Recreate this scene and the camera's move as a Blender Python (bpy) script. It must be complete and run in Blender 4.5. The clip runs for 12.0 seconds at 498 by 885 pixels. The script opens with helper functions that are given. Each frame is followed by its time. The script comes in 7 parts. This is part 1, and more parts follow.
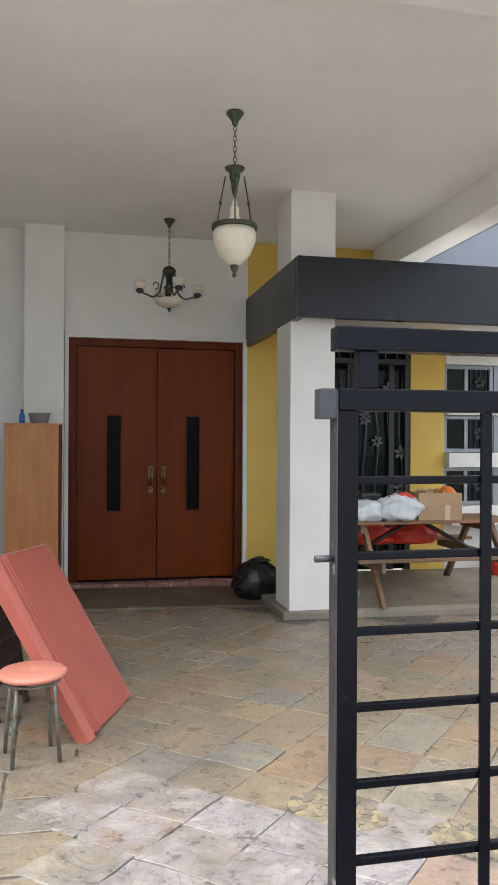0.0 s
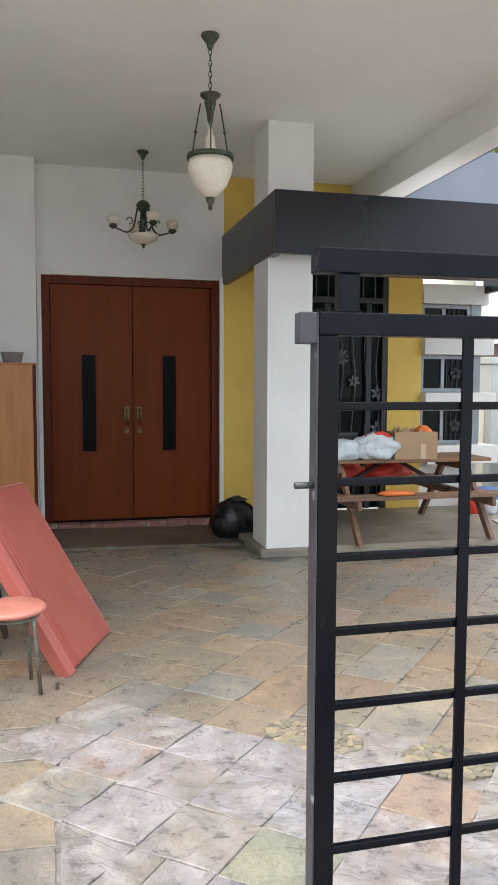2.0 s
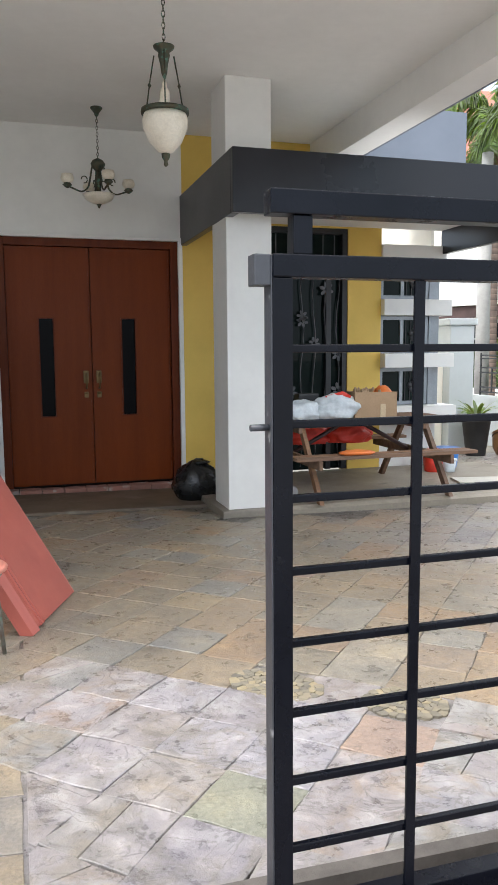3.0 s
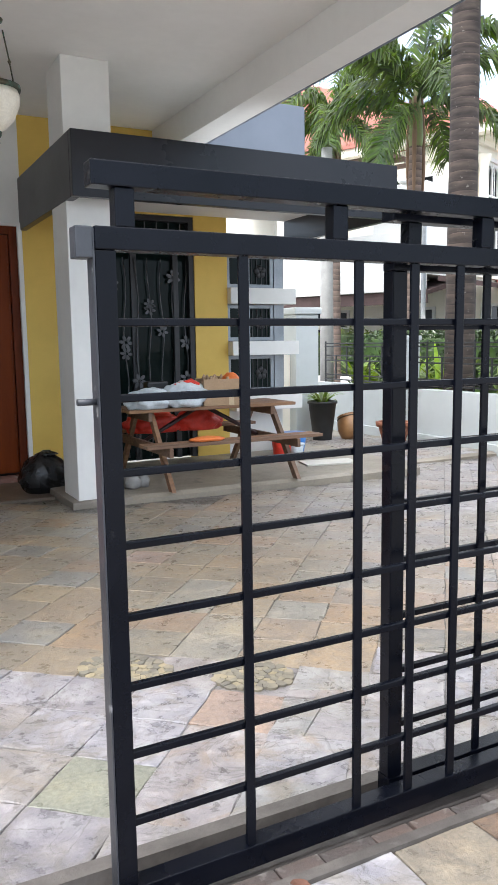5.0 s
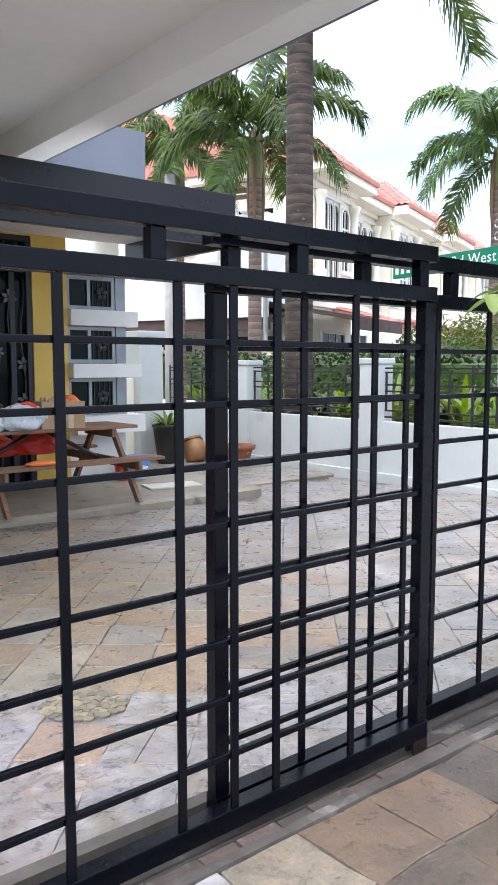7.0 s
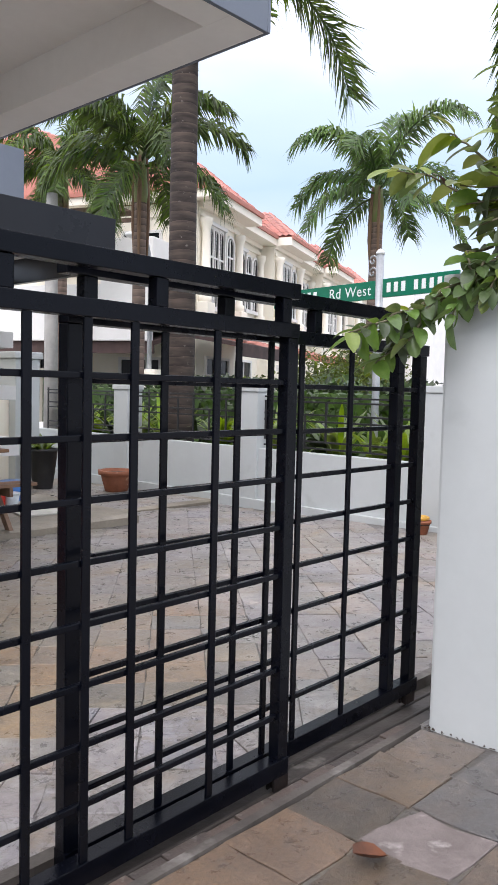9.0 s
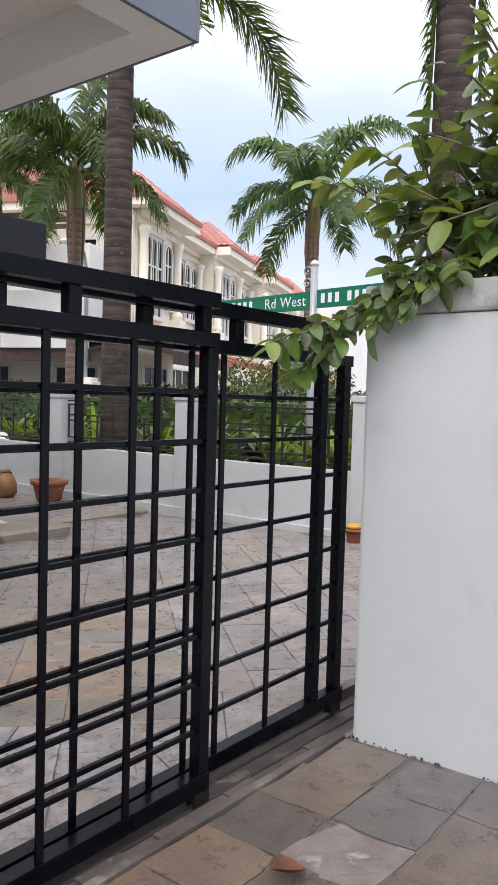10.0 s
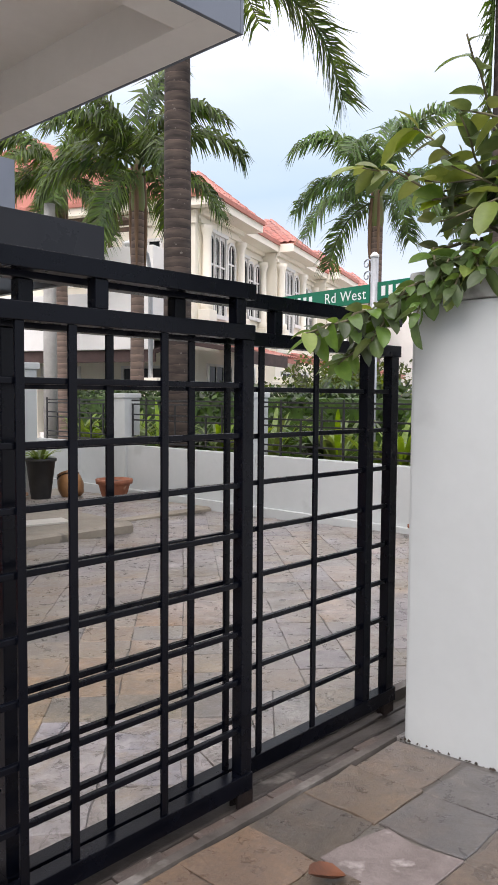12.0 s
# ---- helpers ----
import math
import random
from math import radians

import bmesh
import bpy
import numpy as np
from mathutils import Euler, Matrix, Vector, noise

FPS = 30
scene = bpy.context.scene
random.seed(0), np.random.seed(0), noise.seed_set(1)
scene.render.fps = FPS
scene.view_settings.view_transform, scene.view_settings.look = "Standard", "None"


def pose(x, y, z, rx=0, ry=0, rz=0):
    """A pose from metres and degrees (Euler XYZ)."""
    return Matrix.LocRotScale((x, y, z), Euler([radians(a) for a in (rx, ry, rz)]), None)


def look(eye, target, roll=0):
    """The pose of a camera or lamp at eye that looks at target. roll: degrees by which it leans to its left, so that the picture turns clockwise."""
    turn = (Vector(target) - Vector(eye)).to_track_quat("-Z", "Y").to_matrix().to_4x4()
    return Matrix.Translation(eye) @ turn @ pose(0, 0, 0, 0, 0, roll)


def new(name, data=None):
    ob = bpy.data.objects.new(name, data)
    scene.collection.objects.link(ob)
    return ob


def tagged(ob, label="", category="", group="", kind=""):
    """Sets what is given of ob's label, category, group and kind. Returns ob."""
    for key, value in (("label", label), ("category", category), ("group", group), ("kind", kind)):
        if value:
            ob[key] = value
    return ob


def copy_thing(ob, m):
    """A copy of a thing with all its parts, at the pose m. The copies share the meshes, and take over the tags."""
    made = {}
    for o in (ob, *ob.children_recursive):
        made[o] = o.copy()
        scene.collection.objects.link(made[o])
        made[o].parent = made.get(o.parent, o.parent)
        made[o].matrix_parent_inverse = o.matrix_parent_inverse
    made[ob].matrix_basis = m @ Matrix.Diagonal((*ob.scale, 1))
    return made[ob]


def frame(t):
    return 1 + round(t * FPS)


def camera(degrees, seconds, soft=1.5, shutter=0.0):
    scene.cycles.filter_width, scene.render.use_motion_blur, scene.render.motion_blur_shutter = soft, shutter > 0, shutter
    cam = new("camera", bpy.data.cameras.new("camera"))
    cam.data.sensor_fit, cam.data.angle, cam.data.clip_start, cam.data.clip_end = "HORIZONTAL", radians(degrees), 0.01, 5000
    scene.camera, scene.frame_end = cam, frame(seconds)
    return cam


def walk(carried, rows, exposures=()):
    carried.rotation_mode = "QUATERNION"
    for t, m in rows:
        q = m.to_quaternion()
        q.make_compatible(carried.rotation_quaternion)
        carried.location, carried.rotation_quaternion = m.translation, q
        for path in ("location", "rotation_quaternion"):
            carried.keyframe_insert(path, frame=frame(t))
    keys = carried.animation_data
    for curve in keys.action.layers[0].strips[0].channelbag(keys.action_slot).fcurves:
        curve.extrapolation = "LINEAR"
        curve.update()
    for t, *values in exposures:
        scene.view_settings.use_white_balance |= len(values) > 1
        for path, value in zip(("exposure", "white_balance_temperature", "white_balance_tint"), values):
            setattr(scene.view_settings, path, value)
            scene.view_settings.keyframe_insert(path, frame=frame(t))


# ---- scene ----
cam = camera(36.07, 12.0)
PATH = [
    (0, -0.5359, -1.6594, 1.4836, 89.899, -0.302, -12.296),
    (0.5, -0.5389, -1.6546, 1.4733, 89.143, -0.410, -12.548),
    (1, -0.5410, -1.6431, 1.4645, 88.172, -0.357, -12.875),
    (1.5, -0.5404, -1.6306, 1.4548, 87.099, -0.310, -13.359),
    (2, -0.5351, -1.6306, 1.4437, 85.655, -0.197, -14.062),
    (2.5, -0.5273, -1.6369, 1.4243, 84.152, 0.243, -14.759),
    (3, -0.5238, -1.6518, 1.3906, 83.179, 0.425, -16.902),
    (3.2, -0.5206, -1.6569, 1.3816, 82.822, 0.942, -18.166),
    (4.8, -0.4796, -1.6929, 1.3500, 82.533, 1.380, -26.685),
    (5, -0.4751, -1.6951, 1.3488, 82.437, 0.790, -27.768),
    (5.5, -0.4587, -1.6979, 1.3451, 82.584, 0.367, -30.810),
    (6, -0.4422, -1.7093, 1.3401, 82.965, 0.259, -33.706),
    (6.5, -0.4260, -1.7209, 1.3363, 83.502, 0.043, -36.437),
    (7, -0.4101, -1.7344, 1.3339, 84.168, 0.030, -39.020),
    (7.2, -0.4030, -1.7382, 1.3352, 84.433, -0.158, -39.973),
    (9, -0.3176, -1.7563, 1.3661, 86.051, -1.374, -47.473),
    (9.5, -0.2848, -1.7663, 1.3726, 86.511, -1.658, -49.567),
    (10, -0.2490, -1.7919, 1.3709, 86.829, -1.638, -51.932),
    (10.5, -0.2124, -1.8248, 1.3589, 87.064, -1.217, -54.154),
    (11, -0.1790, -1.8544, 1.3481, 87.211, -0.397, -54.422),
    (11.5, -0.1513, -1.8598, 1.3466, 87.167, -0.463, -51.917),
    (12, -0.1314, -1.8405, 1.3560, 86.577, -0.407, -46.816),
]
walk(cam, [(t, pose(x, y, z, rx, ry, rz)) for t, x, y, z, rx, ry, rz in PATH], [(0, 1.86, 6450, 11), (1.5, 1.91, 6350, 12), (3, 1.92, 6200, 12), (5.5, 1.90, 5950, 12), (7, 1.70, 5850, 14), (9, 1.14, 6150, 17), (10.5, 0.98, 6350, 18), (12, 1.08, 6450, 18)])

# ---- light ----
world = bpy.data.worlds.new("world")
scene.world = world
world.use_nodes = True
wn, wl = world.node_tree.nodes, world.node_tree.links
wn.clear()
sky = wn.new("ShaderNodeTexSky")
sky.sky_type, sky.sun_disc = "NISHITA", False
sky.sun_elevation, sky.sun_rotation = radians(45), radians(249)
sky.air_density, sky.dust_density, sky.ozone_density = 1.2, 2.5, 1.0
wco = wn.new("ShaderNodeTexCoord")
wmap = wn.new("ShaderNodeMapping")
wmap.inputs["Scale"].default_value = (1.2, 1.2, 3.4)
wnoise = wn.new("ShaderNodeTexNoise")
wnoise.inputs["Scale"].default_value, wnoise.inputs["Detail"].default_value, wnoise.inputs["Roughness"].default_value = 1.6, 5, 0.55
wmix = wn.new("ShaderNodeMix")
wmix.data_type = "RGBA"
wscale = wn.new("ShaderNodeVectorMath")
wscale.operation = "SCALE"
wscale.inputs["Scale"].default_value = 0.10
wbg, wout = wn.new("ShaderNodeBackground"), wn.new("ShaderNodeOutputWorld")
# overcast: a hazy horizon, a blue-grey bank above it, bright cloud overhead
wsep, wadd, wwob = wn.new("ShaderNodeSeparateXYZ"), wn.new("ShaderNodeMath"), wn.new("ShaderNodeMath")
wwob.operation = "MULTIPLY_ADD"
wwob.inputs[1].default_value, wwob.inputs[2].default_value = 0.16, -0.08
wbank = wn.new("ShaderNodeValToRGB")
for _ in range(4):
    wbank.color_ramp.elements.new(0.5)
for e, (pos, c) in zip(wbank.color_ramp.elements, ((0.0, (0.40, 0.43, 0.46)), (0.14, (0.44, 0.48, 0.53)), (0.24, (0.31, 0.40, 0.46)), (0.34, (0.42, 0.49, 0.535)), (0.46, (0.78, 0.79, 0.80)), (1.0, (1.66, 1.62, 1.57)))):
    e.position, e.color = pos, (*c, 1)
wl.new(wco.outputs["Generated"], wmap.inputs["Vector"])
wl.new(wmap.outputs["Vector"], wnoise.inputs["Vector"])
wl.new(wco.outputs["Generated"], wsep.inputs[0])
wl.new(wnoise.outputs["Fac"], wwob.inputs[0])
wl.new(wsep.outputs["Z"], wadd.inputs[0])
wl.new(wwob.outputs[0], wadd.inputs[1])
wl.new(wadd.outputs[0], wbank.inputs["Fac"])
wl.new(sky.outputs["Color"], wscale.inputs[0])
wmix.inputs["Factor"].default_value = 0.85
wl.new(wscale.outputs["Vector"], wmix.inputs["A"])
wl.new(wbank.outputs["Color"], wmix.inputs["B"])
wl.new(wmix.outputs["Result"], wbg.inputs["Color"])
wbg.inputs["Strength"].default_value = 1.0
wl.new(wbg.outputs["Background"], wout.inputs["Surface"])

sun_data = bpy.data.lights.new("sun", "SUN")
sun_data.energy, sun_data.angle, sun_data.color = 0.85, radians(50), (1.0, 0.96, 0.9)
sun = new("sun", sun_data)
sun.matrix_world = look((-9.2, -3.6, 10), (0, 0, 0))


# ---- materials ----
def surf(name, a, b=None, scale=6.0, rough=0.6, metal=0.0, bump=0.15, fine=60.0, spots=None, stretch=None, vary=0.0, contrast=(0.35, 0.65), spec=0.5, coat=0.0, rough_vary=0.12, grainy=0.8):
    """A painted or raw surface: two colours mixed by a large noise, a fine grain, a bump, a little change from object to object."""
    m = bpy.data.materials.new(name)
    m.use_nodes = True
    n, l = m.node_tree.nodes, m.node_tree.links
    p = n["Principled BSDF"]
    b = b or tuple(c * 0.8 for c in a)
    co = n.new("ShaderNodeTexCoord")
    vec = co.outputs["Object"]
    if stretch:
        mp = n.new("ShaderNodeMapping")
        mp.inputs["Scale"].default_value = stretch
        l.new(vec, mp.inputs["Vector"])
        vec = mp.outputs["Vector"]
    big, small = n.new("ShaderNodeTexNoise"), n.new("ShaderNodeTexNoise")
    for t, s, d in ((big, scale, 6), (small, fine, 4)):
        t.inputs["Scale"].default_value, t.inputs["Detail"].default_value, t.inputs["Roughness"].default_value = s, d, 0.6
        l.new(vec, t.inputs["Vector"])
    ramp = n.new("ShaderNodeValToRGB")
    ramp.color_ramp.elements[0].position, ramp.color_ramp.elements[1].position = contrast
    ramp.color_ramp.elements[0].color, ramp.color_ramp.elements[1].color = (*a, 1), (*b, 1)
    l.new(big.outputs["Fac"], ramp.inputs["Fac"])
    col = ramp.outputs["Color"]

    def mixin(factor, colour, blend="MIX", amount=None):
        nonlocal col
        mx = n.new("ShaderNodeMix")
        mx.data_type, mx.blend_type = "RGBA", blend
        if factor is None:
            mx.inputs["Factor"].default_value = amount
        else:
            l.new(factor, mx.inputs["Factor"])
        l.new(col, mx.inputs["A"])
        if isinstance(colour, tuple):
            mx.inputs["B"].default_value = (*colour, 1)
        else:
            l.new(colour, mx.inputs["B"])
        col = mx.outputs["Result"]

    grain = n.new("ShaderNodeMapRange")
    grain.inputs["From Min"].default_value, grain.inputs["From Max"].default_value = 0.3, 0.7
    grain.inputs["To Min"].default_value, grain.inputs["To Max"].default_value = 0.88, 1.08
    l.new(small.outputs["Fac"], grain.inputs["Value"])
    mixin(None, grain.outputs["Result"], "MULTIPLY", grainy)
    if spots:
        sp = n.new("ShaderNodeTexNoise")
        sp.inputs["Scale"].default_value, sp.inputs["Detail"].default_value = spots[1], 8
        l.new(vec, sp.inputs["Vector"])
        sr = n.new("ShaderNodeMapRange")
        sr.inputs["From Min"].default_value, sr.inputs["From Max"].default_value = spots[2], spots[2] + 0.08
        l.new(sp.outputs["Fac"], sr.inputs["Value"])
        mixin(sr.outputs["Result"], spots[0])
    if vary:
        info = n.new("ShaderNodeObjectInfo")
        isl = n.new("ShaderNodeNewGeometry")
        add = n.new("ShaderNodeMath")
        l.new(info.outputs["Random"], add.inputs[0])
        l.new(isl.outputs["Random Per Island"], add.inputs[1])
        fr = n.new("ShaderNodeMath")
        fr.operation = "FRACT"
        l.new(add.outputs[0], fr.inputs[0])
        hs = n.new("ShaderNodeHueSaturation")
        for key, span in (("Value", vary), ("Saturation", vary * 0.8)):
            r = n.new("ShaderNodeMapRange")
            r.inputs["To Min"].default_value, r.inputs["To Max"].default_value = 1 - span, 1 + span
            l.new(fr.outputs[0], r.inputs["Value"])
            l.new(r.outputs["Result"], hs.inputs[key])
        l.new(col, hs.inputs["Color"])
        col = hs.outputs["Color"]
    l.new(col, p.inputs["Base Color"])
    rr = n.new("ShaderNodeMapRange")
    rr.inputs["To Min"].default_value, rr.inputs["To Max"].default_value = max(rough - rough_vary, 0.02), min(rough + rough_vary, 1)
    l.new(big.outputs["Fac"], rr.inputs["Value"])
    l.new(rr.outputs["Result"], p.inputs["Roughness"])
    p.inputs["Metallic"].default_value = metal
    p.inputs["Specular IOR Level"].default_value = spec
    p.inputs["Coat Weight"].default_value = coat
    if bump:
        bp = n.new("ShaderNodeBump")
        bp.inputs["Strength"].default_value, bp.inputs["Distance"].default_value = bump, 0.01
        ad = n.new("ShaderNodeMath")
        l.new(big.outputs["Fac"], ad.inputs[0])
        l.new(small.outputs["Fac"], ad.inputs[1])
        l.new(ad.outputs[0], bp.inputs["Height"])
        l.new(bp.outputs["Normal"], p.inputs["Normal"])
    return m


def leafy(m, share=0.35, bright=1.5):
    """Lets daylight through thin leaves: part of the surface scatters it to the other side."""
    n, l = m.node_tree.nodes, m.node_tree.links
    p, out = n["Principled BSDF"], n["Material Output"]
    tr, mx, gain = n.new("ShaderNodeBsdfTranslucent"), n.new("ShaderNodeMixShader"), n.new("ShaderNodeVectorMath")
    gain.operation = "MULTIPLY"
    gain.inputs[1].default_value = (bright * 1.15, bright, bright * 0.6)
    l.new(p.inputs["Base Color"].links[0].from_socket, gain.inputs[0])
    l.new(gain.outputs["Vector"], tr.inputs["Color"])
    mx.inputs["Fac"].default_value = share
    l.new(p.outputs["BSDF"], mx.inputs[1])
    l.new(tr.outputs["BSDF"], mx.inputs[2])
    l.new(mx.outputs["Shader"], out.inputs["Surface"])
    return m


def glass(name, tint=(0.75, 0.82, 0.8), rough=0.02, dark=False):
    m = bpy.data.materials.new(name)
    m.use_nodes = True
    p = m.node_tree.nodes["Principled BSDF"]
    p.inputs["Base Color"].default_value = (*tint, 1)
    p.inputs["Roughness"].default_value = rough
    p.inputs["IOR"].default_value = 1.45
    if dark:
        p.inputs["Specular IOR Level"].default_value = 0.12
    else:
        p.inputs["Transmission Weight"].default_value = 1.0
    return m


M = {
    "plaster": surf("white_plaster", (0.77, 0.765, 0.73), (0.70, 0.695, 0.665), 1.3, 0.75, bump=0.02, fine=12, grainy=0.15),
    "pillar": surf("white_painted_render", (0.54, 0.57, 0.568), (0.465, 0.495, 0.492), 0.9, 0.6, bump=0.02, fine=14, contrast=(0.25, 0.75), spots=((0.44, 0.465, 0.46), 1.7, 0.62), grainy=0.15),
    "soffit": surf("soffit_paint", (0.82, 0.805, 0.77), (0.77, 0.755, 0.72), 0.9, 0.8, bump=0.01, fine=10, grainy=0.15),
    # soffit paint lightened, colour makes up for light missing in the recess
    "ceiling": surf("ceiling_lightened_paint", (0.87, 0.855, 0.82), (0.82, 0.805, 0.77), 0.9, 0.8, bump=0.01, fine=10, grainy=0.15),
    "yellow": surf("yellow_paint", (0.72, 0.49, 0.10), (0.64, 0.43, 0.085), 1.5, 0.6, bump=0.05, fine=90, grainy=0.15),
    "charcoal": surf("charcoal_paint", (0.011, 0.011, 0.014), (0.017, 0.017, 0.021), 1.0, 0.30, bump=0.03, fine=80, spec=0.35, grainy=0.15),
    "bluegrey": surf("blue_grey_paint", (0.12, 0.142, 0.178), (0.145, 0.167, 0.205), 1.1, 0.6, bump=0.04, fine=80, grainy=0.15),
    "gate": surf("black_gate_enamel", (0.0016, 0.0021, 0.0042), (0.0028, 0.0035, 0.0066), 5.0, 0.27, bump=0.04, fine=120, spots=((0.03, 0.03, 0.032), 9.0, 0.72), spec=0.17),
    "door": surf("red_brown_timber", (0.18, 0.037, 0.0065), (0.135, 0.027, 0.005), 2.0, 0.42, bump=0.03, fine=30, stretch=(5, 5, 0.4), contrast=(0.25, 0.75), spec=0.13),
    "frame_wood": surf("dark_red_timber", (0.13, 0.027, 0.006), (0.09, 0.018, 0.005), 3.0, 0.45, spec=0.15, bump=0.06, fine=50, stretch=(5, 5, 0.6)),
    "floor": surf("grey_concrete", (0.25, 0.222, 0.18), (0.17, 0.15, 0.122), 1.4, 0.62, bump=0.2, fine=50, spots=((0.12, 0.11, 0.10), 3.0, 0.62)),
    # made pale as a reflector: bounces daylight up to ceiling and soffits
    "ground": surf("pale_bounce_ground", (0.32, 0.315, 0.30), (0.25, 0.245, 0.235), 0.8, 0.9, bump=0.3, fine=40),
    "black_metal": surf("black_iron", (0.014, 0.014, 0.016), (0.022, 0.022, 0.024), 8, 0.45, bump=0.05),
    # near-black that puts the shade of unlit rooms into the colour
    "dark": surf("unlit_room_black", (0.016, 0.017, 0.018), (0.024, 0.024, 0.024), 2, 0.8, bump=0),
    "cream": surf("cream_render", (0.90, 0.85, 0.74), (0.85, 0.80, 0.68), 0.5, 0.8, bump=0.05, fine=30, grainy=0.15),
    "white_trim": surf("white_trim", (0.80, 0.79, 0.76), (0.72, 0.71, 0.68), 0.8, 0.7, bump=0.03, fine=40, grainy=0.15),
    "roof": surf("red_clay_tile", (0.52, 0.235, 0.195), (0.43, 0.175, 0.14), 1.5, 0.75, bump=0.1, fine=20, vary=0.12),
    "glass_dark": glass("dark_window_glass", (0.006, 0.012, 0.011), 0.03, True),
    "glass_black": surf("black_tinted_glass", (0.003, 0.003, 0.004), (0.005, 0.005, 0.006), 2, 0.2, bump=0.0, spec=0.05),
}


# ---- building helpers ----
def box(bm, x0, x1, y0, y1, z0, z1, bevel=0.0, m=None):
    """A box, with bevelled edges if wanted, moved by m."""
    vs = [bm.verts.new((x, y, z)) for x in (x0, x1) for y in (y0, y1) for z in (z0, z1)]
    fs = [bm.faces.new([vs[i] for i in q]) for q in ((0, 1, 3, 2), (4, 6, 7, 5), (0, 4, 5, 1), (2, 3, 7, 6), (0, 2, 6, 4), (1, 5, 7, 3))]
    made = vs
    if bevel:
        es = {e for f in fs for e in f.edges}
        made = list({v for f in bmesh.ops.bevel(bm, geom=list(es), offset=bevel, segments=2, affect="EDGES", profile=0.6)["faces"] for v in f.verts})
    if m is not None:
        bmesh.ops.transform(bm, matrix=m, verts=[v for v in made if v.is_valid])
    return bm


def tube(bm, pts, r, seg=8, cap=True):
    """A round bar along points; r is one radius or one for each point."""
    pts = [Vector(p) for p in pts]
    rs = r if isinstance(r, (list, tuple)) else [r] * len(pts)
    up = Vector((0, 0, 1)) if abs((pts[-1] - pts[0]).normalized().z) < 0.9 else Vector((1, 0, 0))
    rings = []
    for i, (p, q) in enumerate(zip(pts, rs)):
        d = (pts[min(i + 1, len(pts) - 1)] - pts[max(i - 1, 0)]).normalized()
        u = d.cross(up)
        u = u.normalized() if u.length > 1e-6 else Vector((1, 0, 0))
        v = d.cross(u)
        rings.append([bm.verts.new(p + q * (u * math.cos(a) + v * math.sin(a))) for a in (2 * math.pi * k / seg for k in range(seg))])
    for a, b in zip(rings, rings[1:]):
        for k in range(seg):
            bm.faces.new((a[k], a[(k + 1) % seg], b[(k + 1) % seg], b[k])).smooth = True
    if cap:
        bm.faces.new(rings[0][::-1])
        bm.faces.new(rings[-1])
    return bm


def lathe(bm, profile, seg=24, at=(0, 0, 0), closed=False):
    """A turned shape: pairs of radius and height about the upright axis through at."""
    o = Vector(at)
    rings = [[bm.verts.new(o + Vector((r * math.cos(a), r * math.sin(a), z))) for a in (2 * math.pi * k / seg for k in range(seg))] for r, z in profile]
    for a, b in zip(rings, rings[1:]):
        for k in range(seg):
            bm.faces.new((a[k], a[(k + 1) % seg], b[(k + 1) % seg], b[k])).smooth = True
    bm.faces.new(rings[0][::-1])
    bm.faces.new(rings[-1])
    return bm


def prism(bm, poly, axis, a, b):
    """A polygon in the plane across the axis, pulled from a to b."""
    def put(p, h):
        return {"x": (h, p[0], p[1]), "y": (p[0], h, p[1]), "z": (p[0], p[1], h)}[axis]
    lo, hi = [bm.verts.new(put(p, a)) for p in poly], [bm.verts.new(put(p, b)) for p in poly]
    bm.faces.new(lo[::-1])
    bm.faces.new(hi)
    for i in range(len(poly)):
        j = (i + 1) % len(poly)
        bm.faces.new((lo[i], lo[j], hi[j], hi[i]))
    return bm


def mesh_of(name, bm, material):
    bmesh.ops.recalc_face_normals(bm, faces=bm.faces)
    me = bpy.data.meshes.new(name)
    bm.to_mesh(me)
    bm.free()
    for mm in material if isinstance(material, (list, tuple)) else [material]:
        me.materials.append(mm)
    return me


def part(name, bm, material, parent=None, label=""):
    """Links a bmesh as one mesh object, under a thing or a part if one is given."""
    ob = new(name, mesh_of(name, bm, material))
    ob.parent = parent
    if label:
        ob["label"] = label
    return ob


def structure(name, bm, material, label, category):
    return tagged(part(name, bm, material), label, category, kind="structure")


def thing(name, m, label, category, group=""):
    """An Empty at the base of a thing, at the pose m."""
    ob = tagged(new(name), label, category, group)
    ob.empty_display_size = 0.1
    ob.matrix_basis = m
    return ob


def B():
    return bmesh.new()


def gz(x, y):
    """The height of the sloping yard, which falls gently from the gate to the house."""
    return -0.06 - 0.014 * min(max(x, -6.0), 7.75) - 0.0269 * min(max(y, -3.0), 10.5)


# ---- ground and walls ----
def ground_sheet():
    bm = B()
    xs = [-900, -300, -100, -40, -15, -6, -3, 0, 3, 5, 7.75, 8.2, 12, 20, 40, 100, 300, 900]
    ys = [-900, -300, -100, -40, -12, -3, 0, 3, 6, 8, 10.5, 14, 25, 60, 150, 400, 900]
    g = [[bm.verts.new((x, y, gz(x, y) - 0.06)) for x in xs] for y in ys]
    for j in range(len(ys) - 1):
        for i in range(len(xs) - 1):
            bm.faces.new((g[j][i], g[j][i + 1], g[j + 1][i + 1], g[j + 1][i]))
    return structure("ground", bm, M["ground"], "grey road and ground around the houses", "ground")


ground_sheet()

